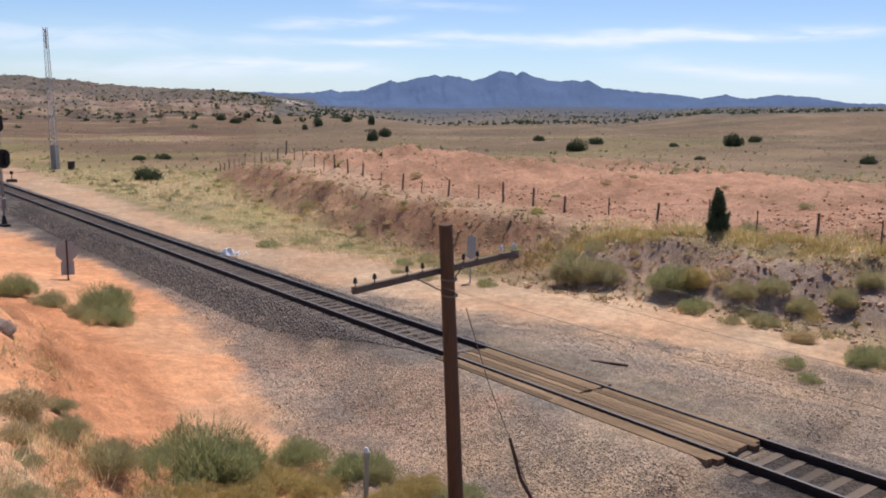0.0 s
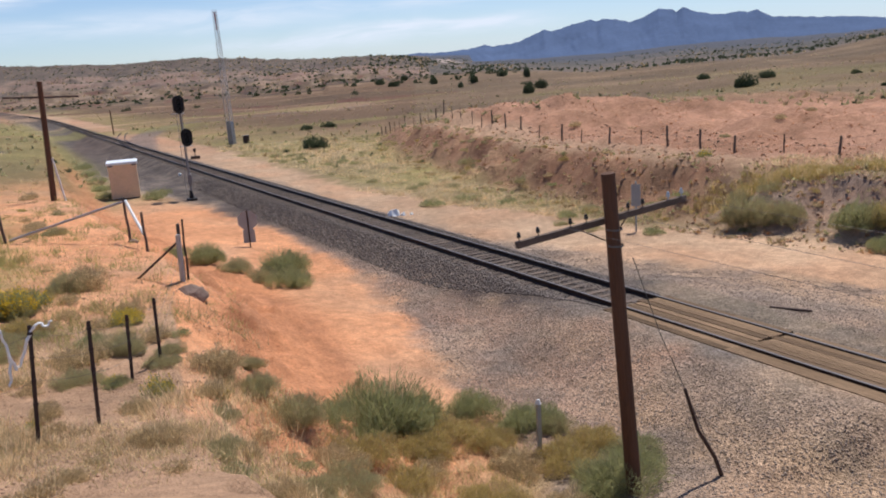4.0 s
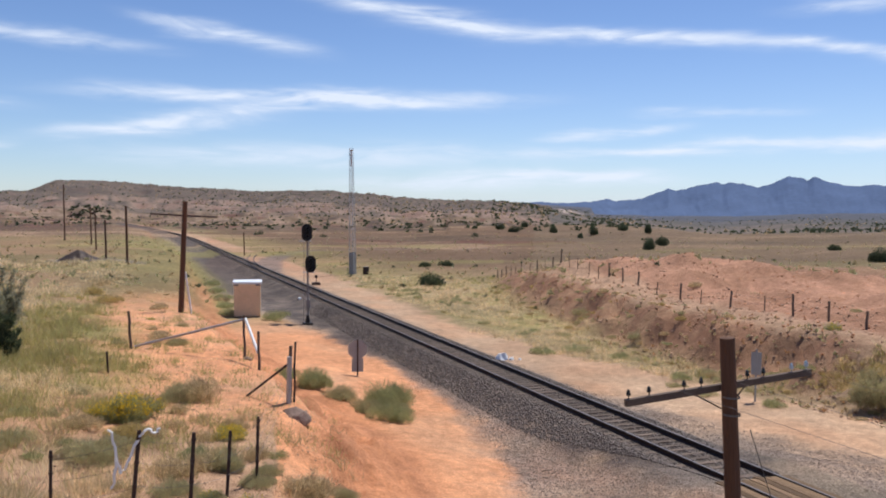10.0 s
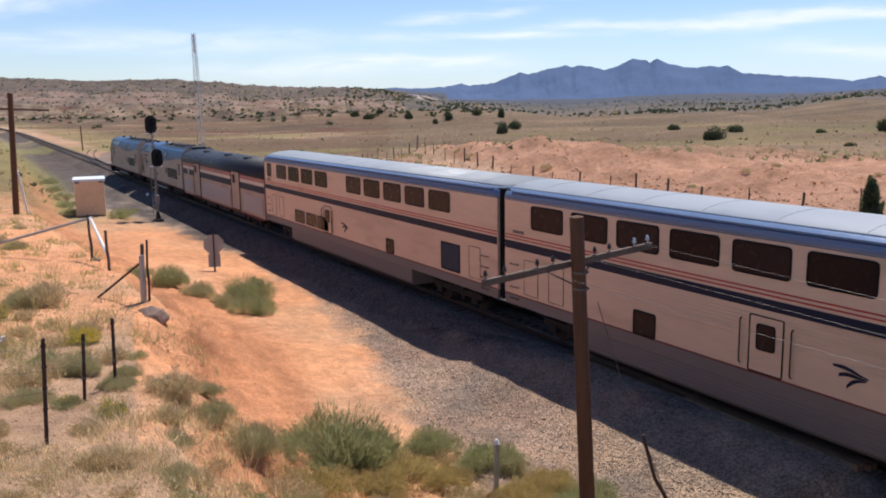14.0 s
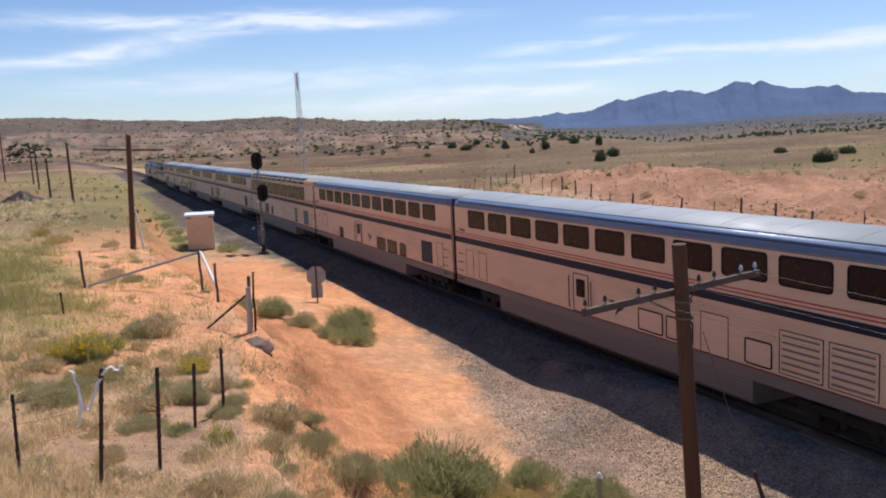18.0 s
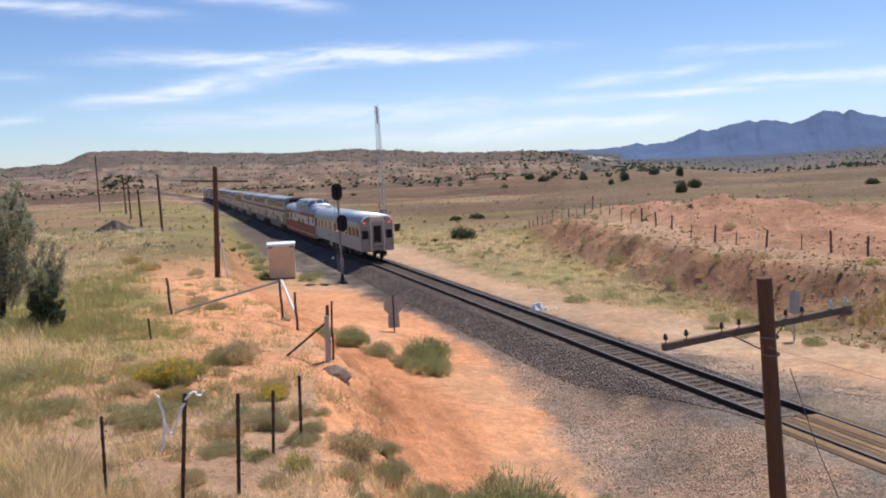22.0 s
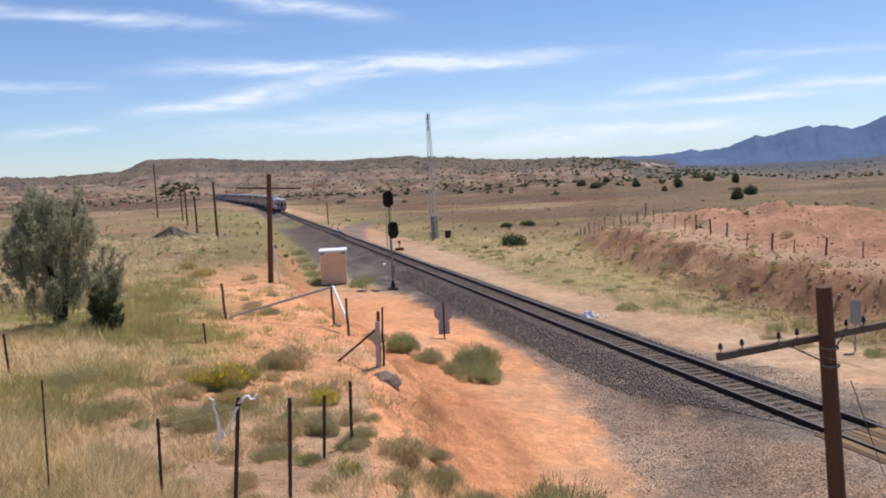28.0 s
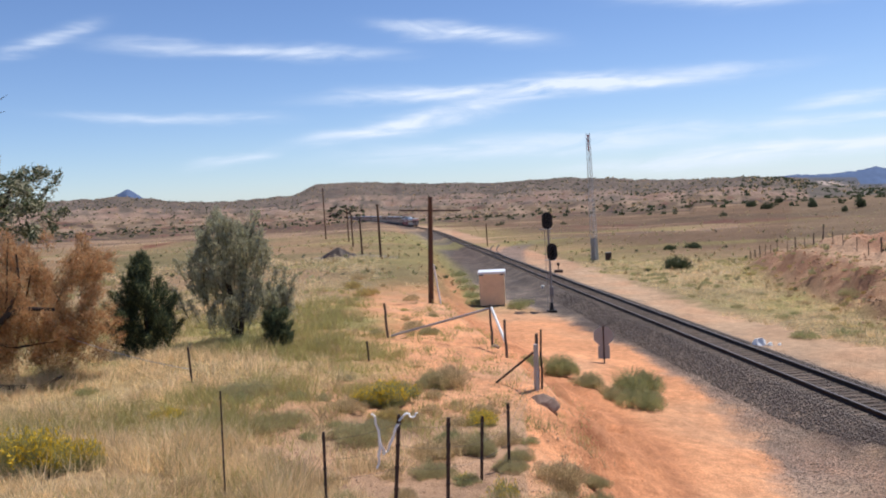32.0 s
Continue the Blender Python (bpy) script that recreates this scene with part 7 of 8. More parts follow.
    bmesh.ops.solidify(bm, geom=list(bm.faces), thickness=0.02)
    bmesh.ops.recalc_face_normals(bm, faces=bm.faces)
    part("roof_cover", bm, M["hood"], e, "dark grey roof cover")
    for b, w, hh in ((9.3, 2.0, 0.03), (12.9, 3.6, 0.05), (18.2, 1.6, 0.03)):
        bm = BM()
        box(bm, -0.55, 0.55, L / 2 - b - w, L / 2 - b, 4.22, 4.41 + hh, 0, 0.04)
        part("roof_vent", bm, M["roof_dark"], e, "dark roof vent")
    for b in (13.6, 15.6):
        bm = BM()
        tube(bm, (0, L / 2 - b, 4.40), (0, L / 2 - b, 4.48), 0.58, seg=20)
        part("radiator_fan", bm, M["under"], e)
    for b, x in ((4.6, -0.3), (5.6, 0.3), (10.2, 0.0), (11.6, -0.5)):
        bm = BM()
        box(bm, x - 0.12, x + 0.12, L / 2 - b - 0.2, L / 2 - b, 4.34, 4.50, 0, 0.03)
        part("roof_fitting", bm, M["gap"], e)
    # underframe
    bm = BM()
    box(bm, -1.35, 1.35, -3.4, 3.2, 0.35, 1.0, 0, 0.08)
    part("fuel_tank", bm, M["under"], e)
    for k in range(3):
        bm = BM()
        box(bm, -1.46, -1.38, -2.8 + k * 2.0, -1.2 + k * 2.0, 0.55, 0.62)
        part("side_step", bm, M["handrail"], e)
    truck(e, 6.3, 2.75)
    truck(e, -6.3, 2.75)
    couple(e, L, 1.5, 4.4, (-1,), 1.1)
    bm = BM()
    box(bm, -1.2, 1.2, -L / 2 + 0.26, -L / 2 + 0.6, 1.0, 3.9, 0, 0.08)
    part("rear_bulkhead", bm, M["loco_grey"], e)
    return e


# --- baggage car ---
def baggage(back):
    L = 21.6
    e = start("baggage_car", "stainless baggage car with dark roof and red and navy stripes", "baggage car", back, L)
    part("body", hull([(1.50, 0.85), (1.50, 3.40), (0, 3.40)], -L / 2 + 0.24, L / 2 - 0.24), M["shell"], e)
    roof = [(1.515, 3.30), (1.51, 3.38), (1.50, 3.62), (1.38, 3.92), (1.10, 4.12), (0.60, 4.24), (0.0, 4.28)]
    part("roof", hull(roof, -L / 2 + 0.22, L / 2 - 0.22), M["roof_dark"], e, "dark weathered roof", True)
    for b in (4.5, 10.5, 15.2, 19.5):
        for x in (-0.55,):
            bm = BM()
            box(bm, x - 0.22, x + 0.22, L / 2 - b - 0.35, L / 2 - b + 0.35, 4.12, 4.36, 0, 0.09)
            part("roof_vent", bm, M["roof_dark"], e)
    band(e, "red_stripe", 1.50, L, 3.22, 3.27, M["red"])
    band(e, "red_stripe", 1.50, L, 3.08, 3.14, M["red"])
    band(e, "pale_stripe", 1.50, L, 2.86, 3.05, M["cream"])
    band(e, "navy_stripe", 1.50, L, 2.42, 2.82, M["navy"])
    band(e, "sill_stripe", 1.50, L, 0.80, 0.90, M["sill"])
    for ya, yb in ((0.6, 3.3), (6.2, 13.9), (17.0, 21.0)):
        for sd in (-1, 1):
            for k in range(10):
                rib(e, "corrugation", sd * 1.50, L / 2 - ya, L / 2 - yb, 1.12 + k * 0.105, 0.045, M["fluted"])
    for b in (3.85, 14.3):
        on_side(e, "door", 1.50, L / 2 - b - 1.0, 2.18, 2.0, 2.55, M["shell"], 0.05, 0.045, 0.05, "sliding baggage door")
        on_side(e, "door_window", 1.545, L / 2 - b - 0.75, 2.95, 0.42, 0.55, M["glass"], 0.04, 0.02, 0.03)
    swoosh(e, L / 2 - 2.0, 2.6, 0.85, 1.51, M["cream"])
    for k in range(3):
        bm = BM()
        box(bm, -1.2, 1.2, -5.2 + k * 3.6, -2.4 + k * 3.6, 0.40, 0.86, 0, 0.05)
        part("underframe_box", bm, M["under"], e)
    truck(e, L / 2 - 3.6)
    truck(e, -L / 2 + 3.6)
    couple(e, L, 1.5, 4.3)
    return e


# --- double-deck cars ---
def double_deck(back, kind, label):
    L, H = 25.4, 1.55
    fore = kind == "sleeper" or (kind == "coach" and not label.startswith("last"))
    lag = 0.9 if fore else 0.0
    e = start("double_deck_car", label, "passenger car", back, L)
    part("body", hull([(H, 1.30), (H, 4.46), (0, 4.46)], -L / 2 + 0.22, L / 2 - 0.22), M["alu"], e)
    # lower body and skirt carry the shade near the ground in their colour
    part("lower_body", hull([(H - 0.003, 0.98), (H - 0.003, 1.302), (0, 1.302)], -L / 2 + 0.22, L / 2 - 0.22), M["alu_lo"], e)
    part("skirt", hull([(1.42, 0.30), (1.52, 0.42), (1.525, 1.0), (0, 1.0)], -6.1, 8.2), M["alu_lo"], e, "corrugated lower skirt with shade in its grey")
    eave = [(H + 0.004, 4.42), (1.535, 4.60), (1.46, 4.74), (1.34, 4.83), (1.16, 4.875), (0, 4.875)]
    crown = [(1.20, 4.855), (1.15, 4.885), (0.90, 4.93), (0.50, 4.972), (0, 4.99)]
    if kind != "lounge":
        eave = [(H + 0.004, 4.42), (1.535, 4.58), (1.47, 4.68), (1.38, 4.745), (1.26, 4.79), (0, 4.79)]
        crown = [(1.31, 4.768), (1.22, 4.82), (0.95, 4.895), (0.52, 4.965), (0, 4.99)]
    part("eave_band", hull(eave, -L / 2 + 0.20, L / 2 - 0.20), M["blue"] if kind != "lounge" else M["alu"], e, "blue band under the roof", True)
    part("roof", hull(crown, -L / 2 + 0.21, L / 2 - 0.21), M["roof"], e, "pale ribbed roof", True)
    def seam_bm():
        pts = [(x * sg, 0, z + 0.006) for sg, lst in ((-1, crown[1:]), (1, crown[1:][::-1])) for x, z in lst]
        return path_tube(BM(), pts[:4] + pts[5:], 0.004, seg=4)
    for k in range(11):
        piece("roof_seam", ("dd", kind == "lounge"), seam_bm, M["roof"], e, Matrix.Translation((0, -L / 2 + 1.6 + k * 2.2, 0)))
    # stripes and fluting
    band(e, "red_stripe", H, L, 3.27, 3.31, M["red"])
    band(e, "red_stripe", H, L, 3.17, 3.21, M["red"])
    band(e, "navy_stripe", H, L, 2.84, 3.10, M["navy"])
    band(e, "sill_stripe", H, L, 1.30, 1.34, M["sill"])
    for sd in (-1, 1):
        for k in range(7):
            rib(e, "fluting", sd * H, -L / 2 + 6.0, L / 2 - 5.4, 2.12 + k * 0.095, 0.012, M["alu"])
        for k in range(6):
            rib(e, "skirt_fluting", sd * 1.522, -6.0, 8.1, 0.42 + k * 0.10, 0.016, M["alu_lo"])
        for k in range(3):
            rib(e, "eave_rib", sd * 1.50, -L / 2 + 0.6, L / 2 - 0.6, 4.52 + k * 0.09, 0.04, M["blue"] if kind != "lounge" else M["alu"])
    Y = lambda b: L / 2 - b
    if kind == "lounge":
        for k in range(11):
            on_side(e, "window", H, Y(0.75 + 2.0 * k + 0.86), 3.77, 1.72, 1.0, M["glass"], 0.10, 0.02, 0.04)
            # curved roof-light glass
            for sd in (-1, 1):
                def roof_glass():
                    bm = BM()
                    arc = [(1.566, 4.50), (1.548, 4.62), (1.475, 4.765), (1.35, 4.855), (1.12, 4.915)]
                    rg = [[bm.verts.new((-x, yy, z)) for x, z in arc] for yy in (-0.86, 0.86)]
                    for i in range(4):
                        bm.faces.new((rg[0][i], rg[0][i + 1], rg[1][i + 1], rg[1][i]))
                    bmesh.ops.solidify(bm, geom=list(bm.faces), thickness=0.01)
                    bmesh.ops.recalc_face_normals(bm, faces=bm.faces)
                    return bm
                piece("roof_window", ("lounge",), roof_glass, M["glass"], e, Matrix.Translation((0, Y(0.75 + 2.0 * k + 0.86), 0.004)) @ (Matrix() if sd < 0 else pose(0, 0, 0, 0, 0, 180)), "curved dark roof window")
        on_side(e, "lower_window", H, Y(7.6), 1.85, 1.6, 0.85, M["glass"], 0.08, 0.02, 0.04)
        on_side(e, "lower_window", H, Y(10.0), 1.80, 0.55, 0.75, M["glass"], 0.08, 0.02, 0.04)
        on_side(e, "vent_door", H, Y(22.6), 1.95, 1.4, 1.05, M["loco_blue"], 0.05, 0.015, 0.05, "blue louvred equipment door")
        for k in range(4):
            on_side(e, "vent", H, Y(19.3), 1.55 + 0.28 * k, 0.72, 0.20, M["grille"], 0.03, 0.02)
    else:
        if kind == "dorm":
            ws = [0.75] + [2.4 + 2.0 * k for k in range(4)] + [12.4 + 2.0 * k for k in range(5)]
        elif kind == "diner":
            ws = [1.2 + 1.9 * k for k in range(5)] + [13.2 + 2.0 * k for k in range(5)]
        elif kind == "coach":
            ws = [(1.7 if fore else 2.2) + 2.0 * k for k in range(11)]
        else:
            ws = [1.7 + 2.0 * k for k in range(11)]
        for b in ws:
            w = 0.7 if (kind == "dorm" and b < 1) else 1.62
            on_side(e, "window", H, Y(b + w / 2), 3.965, w, 0.76, M["glass"], 0.11, 0.02, 0.04)
        if kind == "dorm":
            for b in (5.2, 6.9, 8.5):
                on_side(e, "lower_window", H, Y(b + 0.75), 1.76, 1.45, 0.66, M["glass"], 0.08, 0.02, 0.04)
            on_side(e, "lower_window", H, Y(16.9), 1.66, 0.75, 0.62, M["glass"], 0.08, 0.02, 0.04)
        elif kind == "coach" and label.startswith("second"):
            for b, w in ((14.0, 1.2), (15.35, 1.2), (18.55, 0.95)):
                on_side(e, "lower_window", H, Y(b + w / 2), 1.74, w, 0.68, M["alu"], 0.08, 0.02, 0.04, "square lower window with its blind drawn")
            on_side(e, "access_panel", H, Y(17.4), 1.90, 1.1, 1.15, M["alu"], 0.03, 0.012, 0.02)
            for b in (20.4, 21.9):
                on_side(e, "access_panel", H, Y(b), 1.95, 1.35, 1.10, M["alu"], 0.03, 0.012, 0.02)
                for k in range(6):
                    on_side(e, "louvre", H + 0.012, Y(b), 1.52 + 0.17 * k, 1.15, 0.05, M["alu_lo"], 0.01, 0.012)
        elif kind in ("sleeper", "coach"):
            on_side(e, "lower_window", H, Y(5.95 + lag), 1.66, 0.85, 0.68, M["glass"], 0.08, 0.02, 0.04)
            for b, w in ((13.3, 1.5), (15.2, 1.5), (17.2, 0.9)):
                on_side(e, "lower_window", H, Y(b + w / 2 + lag), 1.70, w, 0.68, M["glass"], 0.08, 0.02, 0.04)
        else:
            for k in range(6):
                on_side(e, "access_panel", H, Y(1.6 + 3.2 * k), 1.95, 1.3, 0.95, M["alu"], 0.04, 0.012, 0.02)
        if kind != "diner":
            bd = 10.75 if fore else 9.95
            on_side(e, "door", H, Y(bd), 2.02, 0.95, 1.35, M["alu"], 0.05, 0.02, 0.03, "side door with a small window")
            on_side(e, "door_window", H + 0.02, Y(bd), 2.20, 0.52, 0.62, M["glass"], 0.08, 0.014, 0.03)
            for b in (bd - 0.7, bd + 0.7):
                for sd in (-1, 1):
                    bm = BM()
                    path_tube(bm, [(sd * H, Y(b), 1.45), (sd * (H + 0.06), Y(b), 1.5), (sd * (H + 0.06), Y(b), 2.5), (sd * H, Y(b), 2.55)], 0.018)
                    part("grab_rail", bm, M["gap"], e)
            swoosh(e, Y(bd + 2.1), 1.85, 0.8)
        tail, second = label.startswith("last"), label.startswith("second")
        on_side(e, "vent_door", H, Y(24.0 if second else 23.0 if tail else 22.0), 1.95, 1.4, 1.05, M["vent_blue"], 0.05, 0.015, 0.05, "dark blue louvred equipment door")
        for b in (3.0, 1.7) + (() if second else (24.25,) if tail else (23.7,)):
            on_side(e, "access_panel", H, Y(b), 2.0, 0.75, 1.15, M["alu"], 0.03, 0.012, 0.015)
    bars(e, Y(1.0), 3.42, 0.62, 0.10, 5, H, M["number"], "number_bar")
    for b in (0.8, 24.4):
        for sd in (-1, 1):
            for k in range(4):
                piece("ladder_rung", (sd,), lambda: path_tube(BM(), [(sd * H, -0.22, 0), (sd * (H + 0.06), -0.2, 0), (sd * (H + 0.06), 0.2, 0), (sd * H, 0.22, 0)], 0.014, seg=5), M["gap"], e, Matrix.Translation((0, Y(b), 1.2 + 0.38 * k)))
    # end walls
    for sg in (-1, 1):
        bm = BM()
        box(bm, -1.35, 1.35, sg * (L / 2 - 0.25), sg * (L / 2 - 0.18), 1.3, 4.7, 0, 0.02)
        part("end_wall", bm, M["alu_lo"], e)
        bm = BM()
        box(bm, -1.5, 1.5, sg * (L / 2 - 2.3), sg * (L / 2 - 0.5), 0.95, 1.05, 0, 0.02)
        part("end_sill", bm, M["under"], e)
    truck(e, 9.05)
    truck(e, -9.05)
    couple(e, L, H, 4.98, rear=0.78 if label.startswith("last") else None)
    if label.startswith("last"):
        # open tail above the lower roof of the next car
        sheet = [(1.56, 1.0), (1.565, 4.44), (1.55, 4.60), (1.485, 4.70), (1.33, 4.80), (0.96, 4.92), (0.53, 4.985), (0, 5.012)]
        part("end_sheet", hull(sheet, -L / 2 + 0.13, -L / 2 + 0.30), M["alu_lo"], e, "dark grey end sheet")
        bm = BM()
        path_tube(bm, [(-0.80, -L / 2 + 0.03, 1.1), (-0.80, -L / 2 + 0.03, 4.62), (-0.72, -L / 2 + 0.03, 4.74), (0.72, -L / 2 + 0.03, 4.74), (0.80, -L / 2 + 0.03, 4.62), (0.80, -L / 2 + 0.03, 1.1)], 0.055)
        part("diaphragm_rim", bm, M["grille"], e, "dark rounded rim of the gangway")
        for k in range(8):
            bm = BM()
            box(bm, -0.62 + k * 0.17, -0.55 + k * 0.17, -L / 2 + 0.0, -L / 2 + 0.03, 1.1, 4.62, 0, 0.01)
            part("curtain_rib", bm, M["grille"], e)
    return e


# --- single-level cars ---
OLD_ROOF = [(1.50, 3.36), (1.47, 3.62), (1.33, 3.92), (1.05, 4.10), (0.55, 4.20), (0.0, 4.23)]


def dome_car(back):
    L = 26.5
    e = start("dome_car", "red and pale dome car with a glazed upper deck", "passenger car", back, L)
    part("body", hull([(1.50, 0.62), (1.50, 3.40), (0, 3.40)], -L / 2 + 0.24, L / 2 - 0.24), M["cream"], e)
    part("roof", hull(OLD_ROOF, -L / 2 + 0.22, L / 2 - 0.22), M["steel_roof"], e, "silver arched roof", True)
    band(e, "red_band", 1.50, L, 3.04, 3.42, M["maroon"])
    band(e, "red_band", 1.50, L, 1.02, 2.10, M["maroon"], t=0.010)
    band(e, "lower_skirt", 1.50, L, 0.56, 0.94, M["maroon"])
    for z in (0.95, 2.13, 2.98, 3.44):
        band(e, "pale_line", 1.50, L, z, z + 0.04, M["white"], t=0.014)
    Y = lambda b: L / 2 - b
    for b, w, z, h in ((0.7, 1.4, 2.58, 0.80), (2.4, 1.45, 2.58, 0.80), (5.5, 1.4, 2.58, 0.80), (9.8, 0.75, 2.80, 0.42), (13.0, 1.4, 2.25, 0.66), (16.3, 1.4, 2.20, 0.70), (21.3, 0.85, 2.62, 0.80), (24.6, 0.8, 2.70, 0.62)):
        on_side(e, "window", 1.51, Y(b + w / 2), z, w, h, M["glass"], 0.05, 0.02, 0.04)
    # raised dome
    y1, y0 = Y(11.2), Y(22.3)
    dome = [(1.44, 3.45), (1.44, 4.20), (1.36, 4.52), (1.16, 4.78), (0.85, 4.93), (0.45, 4.99), (0.0, 5.0)]
    low = [(1.41, 3.45), (1.41, 4.05), (0, 4.05)]
    part("dome_base", hull(low, y0 + 0.6, y1), M["roof"], e)
    bm = BM()
    full = [(-x, z) for x, z in dome] + [(x, z) for x, z in reversed(dome) if x > 0]
    rings = []
    for y, k in ((y1 + 0.55, 0.0), (y1, 1.0), (y0 + 1.6, 1.0), (y0 + 0.2, 0.35), (y0, 0.0)):
        rings.append([bm.verts.new((x * (0.93 + 0.07 * k), y, 3.45 + (z - 3.45) * (0.52 + 0.48 * k))) for x, z in full])
    for a, b in zip(rings, rings[1:]):
        for k in range(len(full)):
            bm.faces.new((a[k], b[k], b[(k + 1) % len(full)], a[(k + 1) % len(full)]))
    bm.faces.new(rings[0])
    bm.faces.new(rings[-1][::-1])
    bmesh.ops.recalc_face_normals(bm, faces=bm.faces)
    dome_rings = [[v.co.copy() for v in rg] for rg in rings]
    part("dome_roof", bm, M["steel_roof"], e, "silver dome roof", True)
    for k in range(6):
        for sd in (-1, 1):
            def dome_glass():
                bm = BM()
                arc = [(1.452, 4.12), (1.452, 4.22), (1.372, 4.535), (1.17, 4.795), (1.0, 4.88)]
                rg = [[bm.verts.new((-x, yy, z)) for x, z in arc] for yy in (-0.66, 0.66)]
                for i in range(4):
                    bm.faces.new((rg[0][i], rg[0][i + 1], rg[1][i + 1], rg[1][i]))
                bmesh.ops.solidify(bm, geom=list(bm.faces), thickness=0.012)
                bmesh.ops.recalc_face_normals(bm, faces=bm.faces)
                return bm
            piece("dome_window", ("d",), dome_glass, M["dome_glass"], e, Matrix.Translation((0, y1 - 0.9 - 1.46 * k, 0.008)) @ (Matrix() if sd < 0 else pose(0, 0, 0, 0, 0, 180)), "curved dome window")
    # raked panes at the tail of the dome
    ra, rb = dome_rings[2], dome_rings[3]
    for k0, k1 in ((1, 3), (3, 5), (5, 7), (7, 9), (9, 11)):
        bm = BM()
        rows = []
        for u in (0.10, 0.92):
            row = []
            for q in range(5):
                w = k0 + 0.12 + (k1 - k0 - 0.24) * q / 4
                i0 = int(w)
                pa, pb = ra[i0].lerp(ra[i0 + 1], w - i0), rb[i0].lerp(rb[i0 + 1], w - i0)
                p = pa.lerp(pb, u)
                row.append(bm.verts.new(p + Vector((p.x * 0.02, -0.02, 0.03))))
            rows.append(row)
        for q in range(4):
            bm.faces.new((rows[0][q], rows[0][q + 1], rows[1][q + 1], rows[1][q]))
        bmesh.ops.solidify(bm, geom=list(bm.faces), thickness=0.01)
        bmesh.ops.recalc_face_normals(bm, faces=bm.faces)
        part("dome_end_window", bm, M["dome_glass"], e)
    for b in (4.0, 8.0, 24.5):
        bm = BM()
        box(bm, -0.3, 0.3, Y(b) - 0.3, Y(b) + 0.3, 4.16, 4.32, 0, 0.06)
        part("roof_vent", bm, M["roof"], e)
    bars(e, Y(11.5), 3.23, 6.5, 0.16, 16, 1.512, M["cream"])
    for ya, yb in ((-6.5, -3.2), (-2.4, 1.5), (2.2, 6.0)):
        bm = BM()
        box(bm, -1.3, 1.3, ya, yb, 0.38, 0.66, 0, 0.05)
        part("underframe_box", bm, M["under"], e)
    truck(e, 9.2)
    truck(e, -9.2)
    couple(e, L, 1.5, 4.2)
    return e


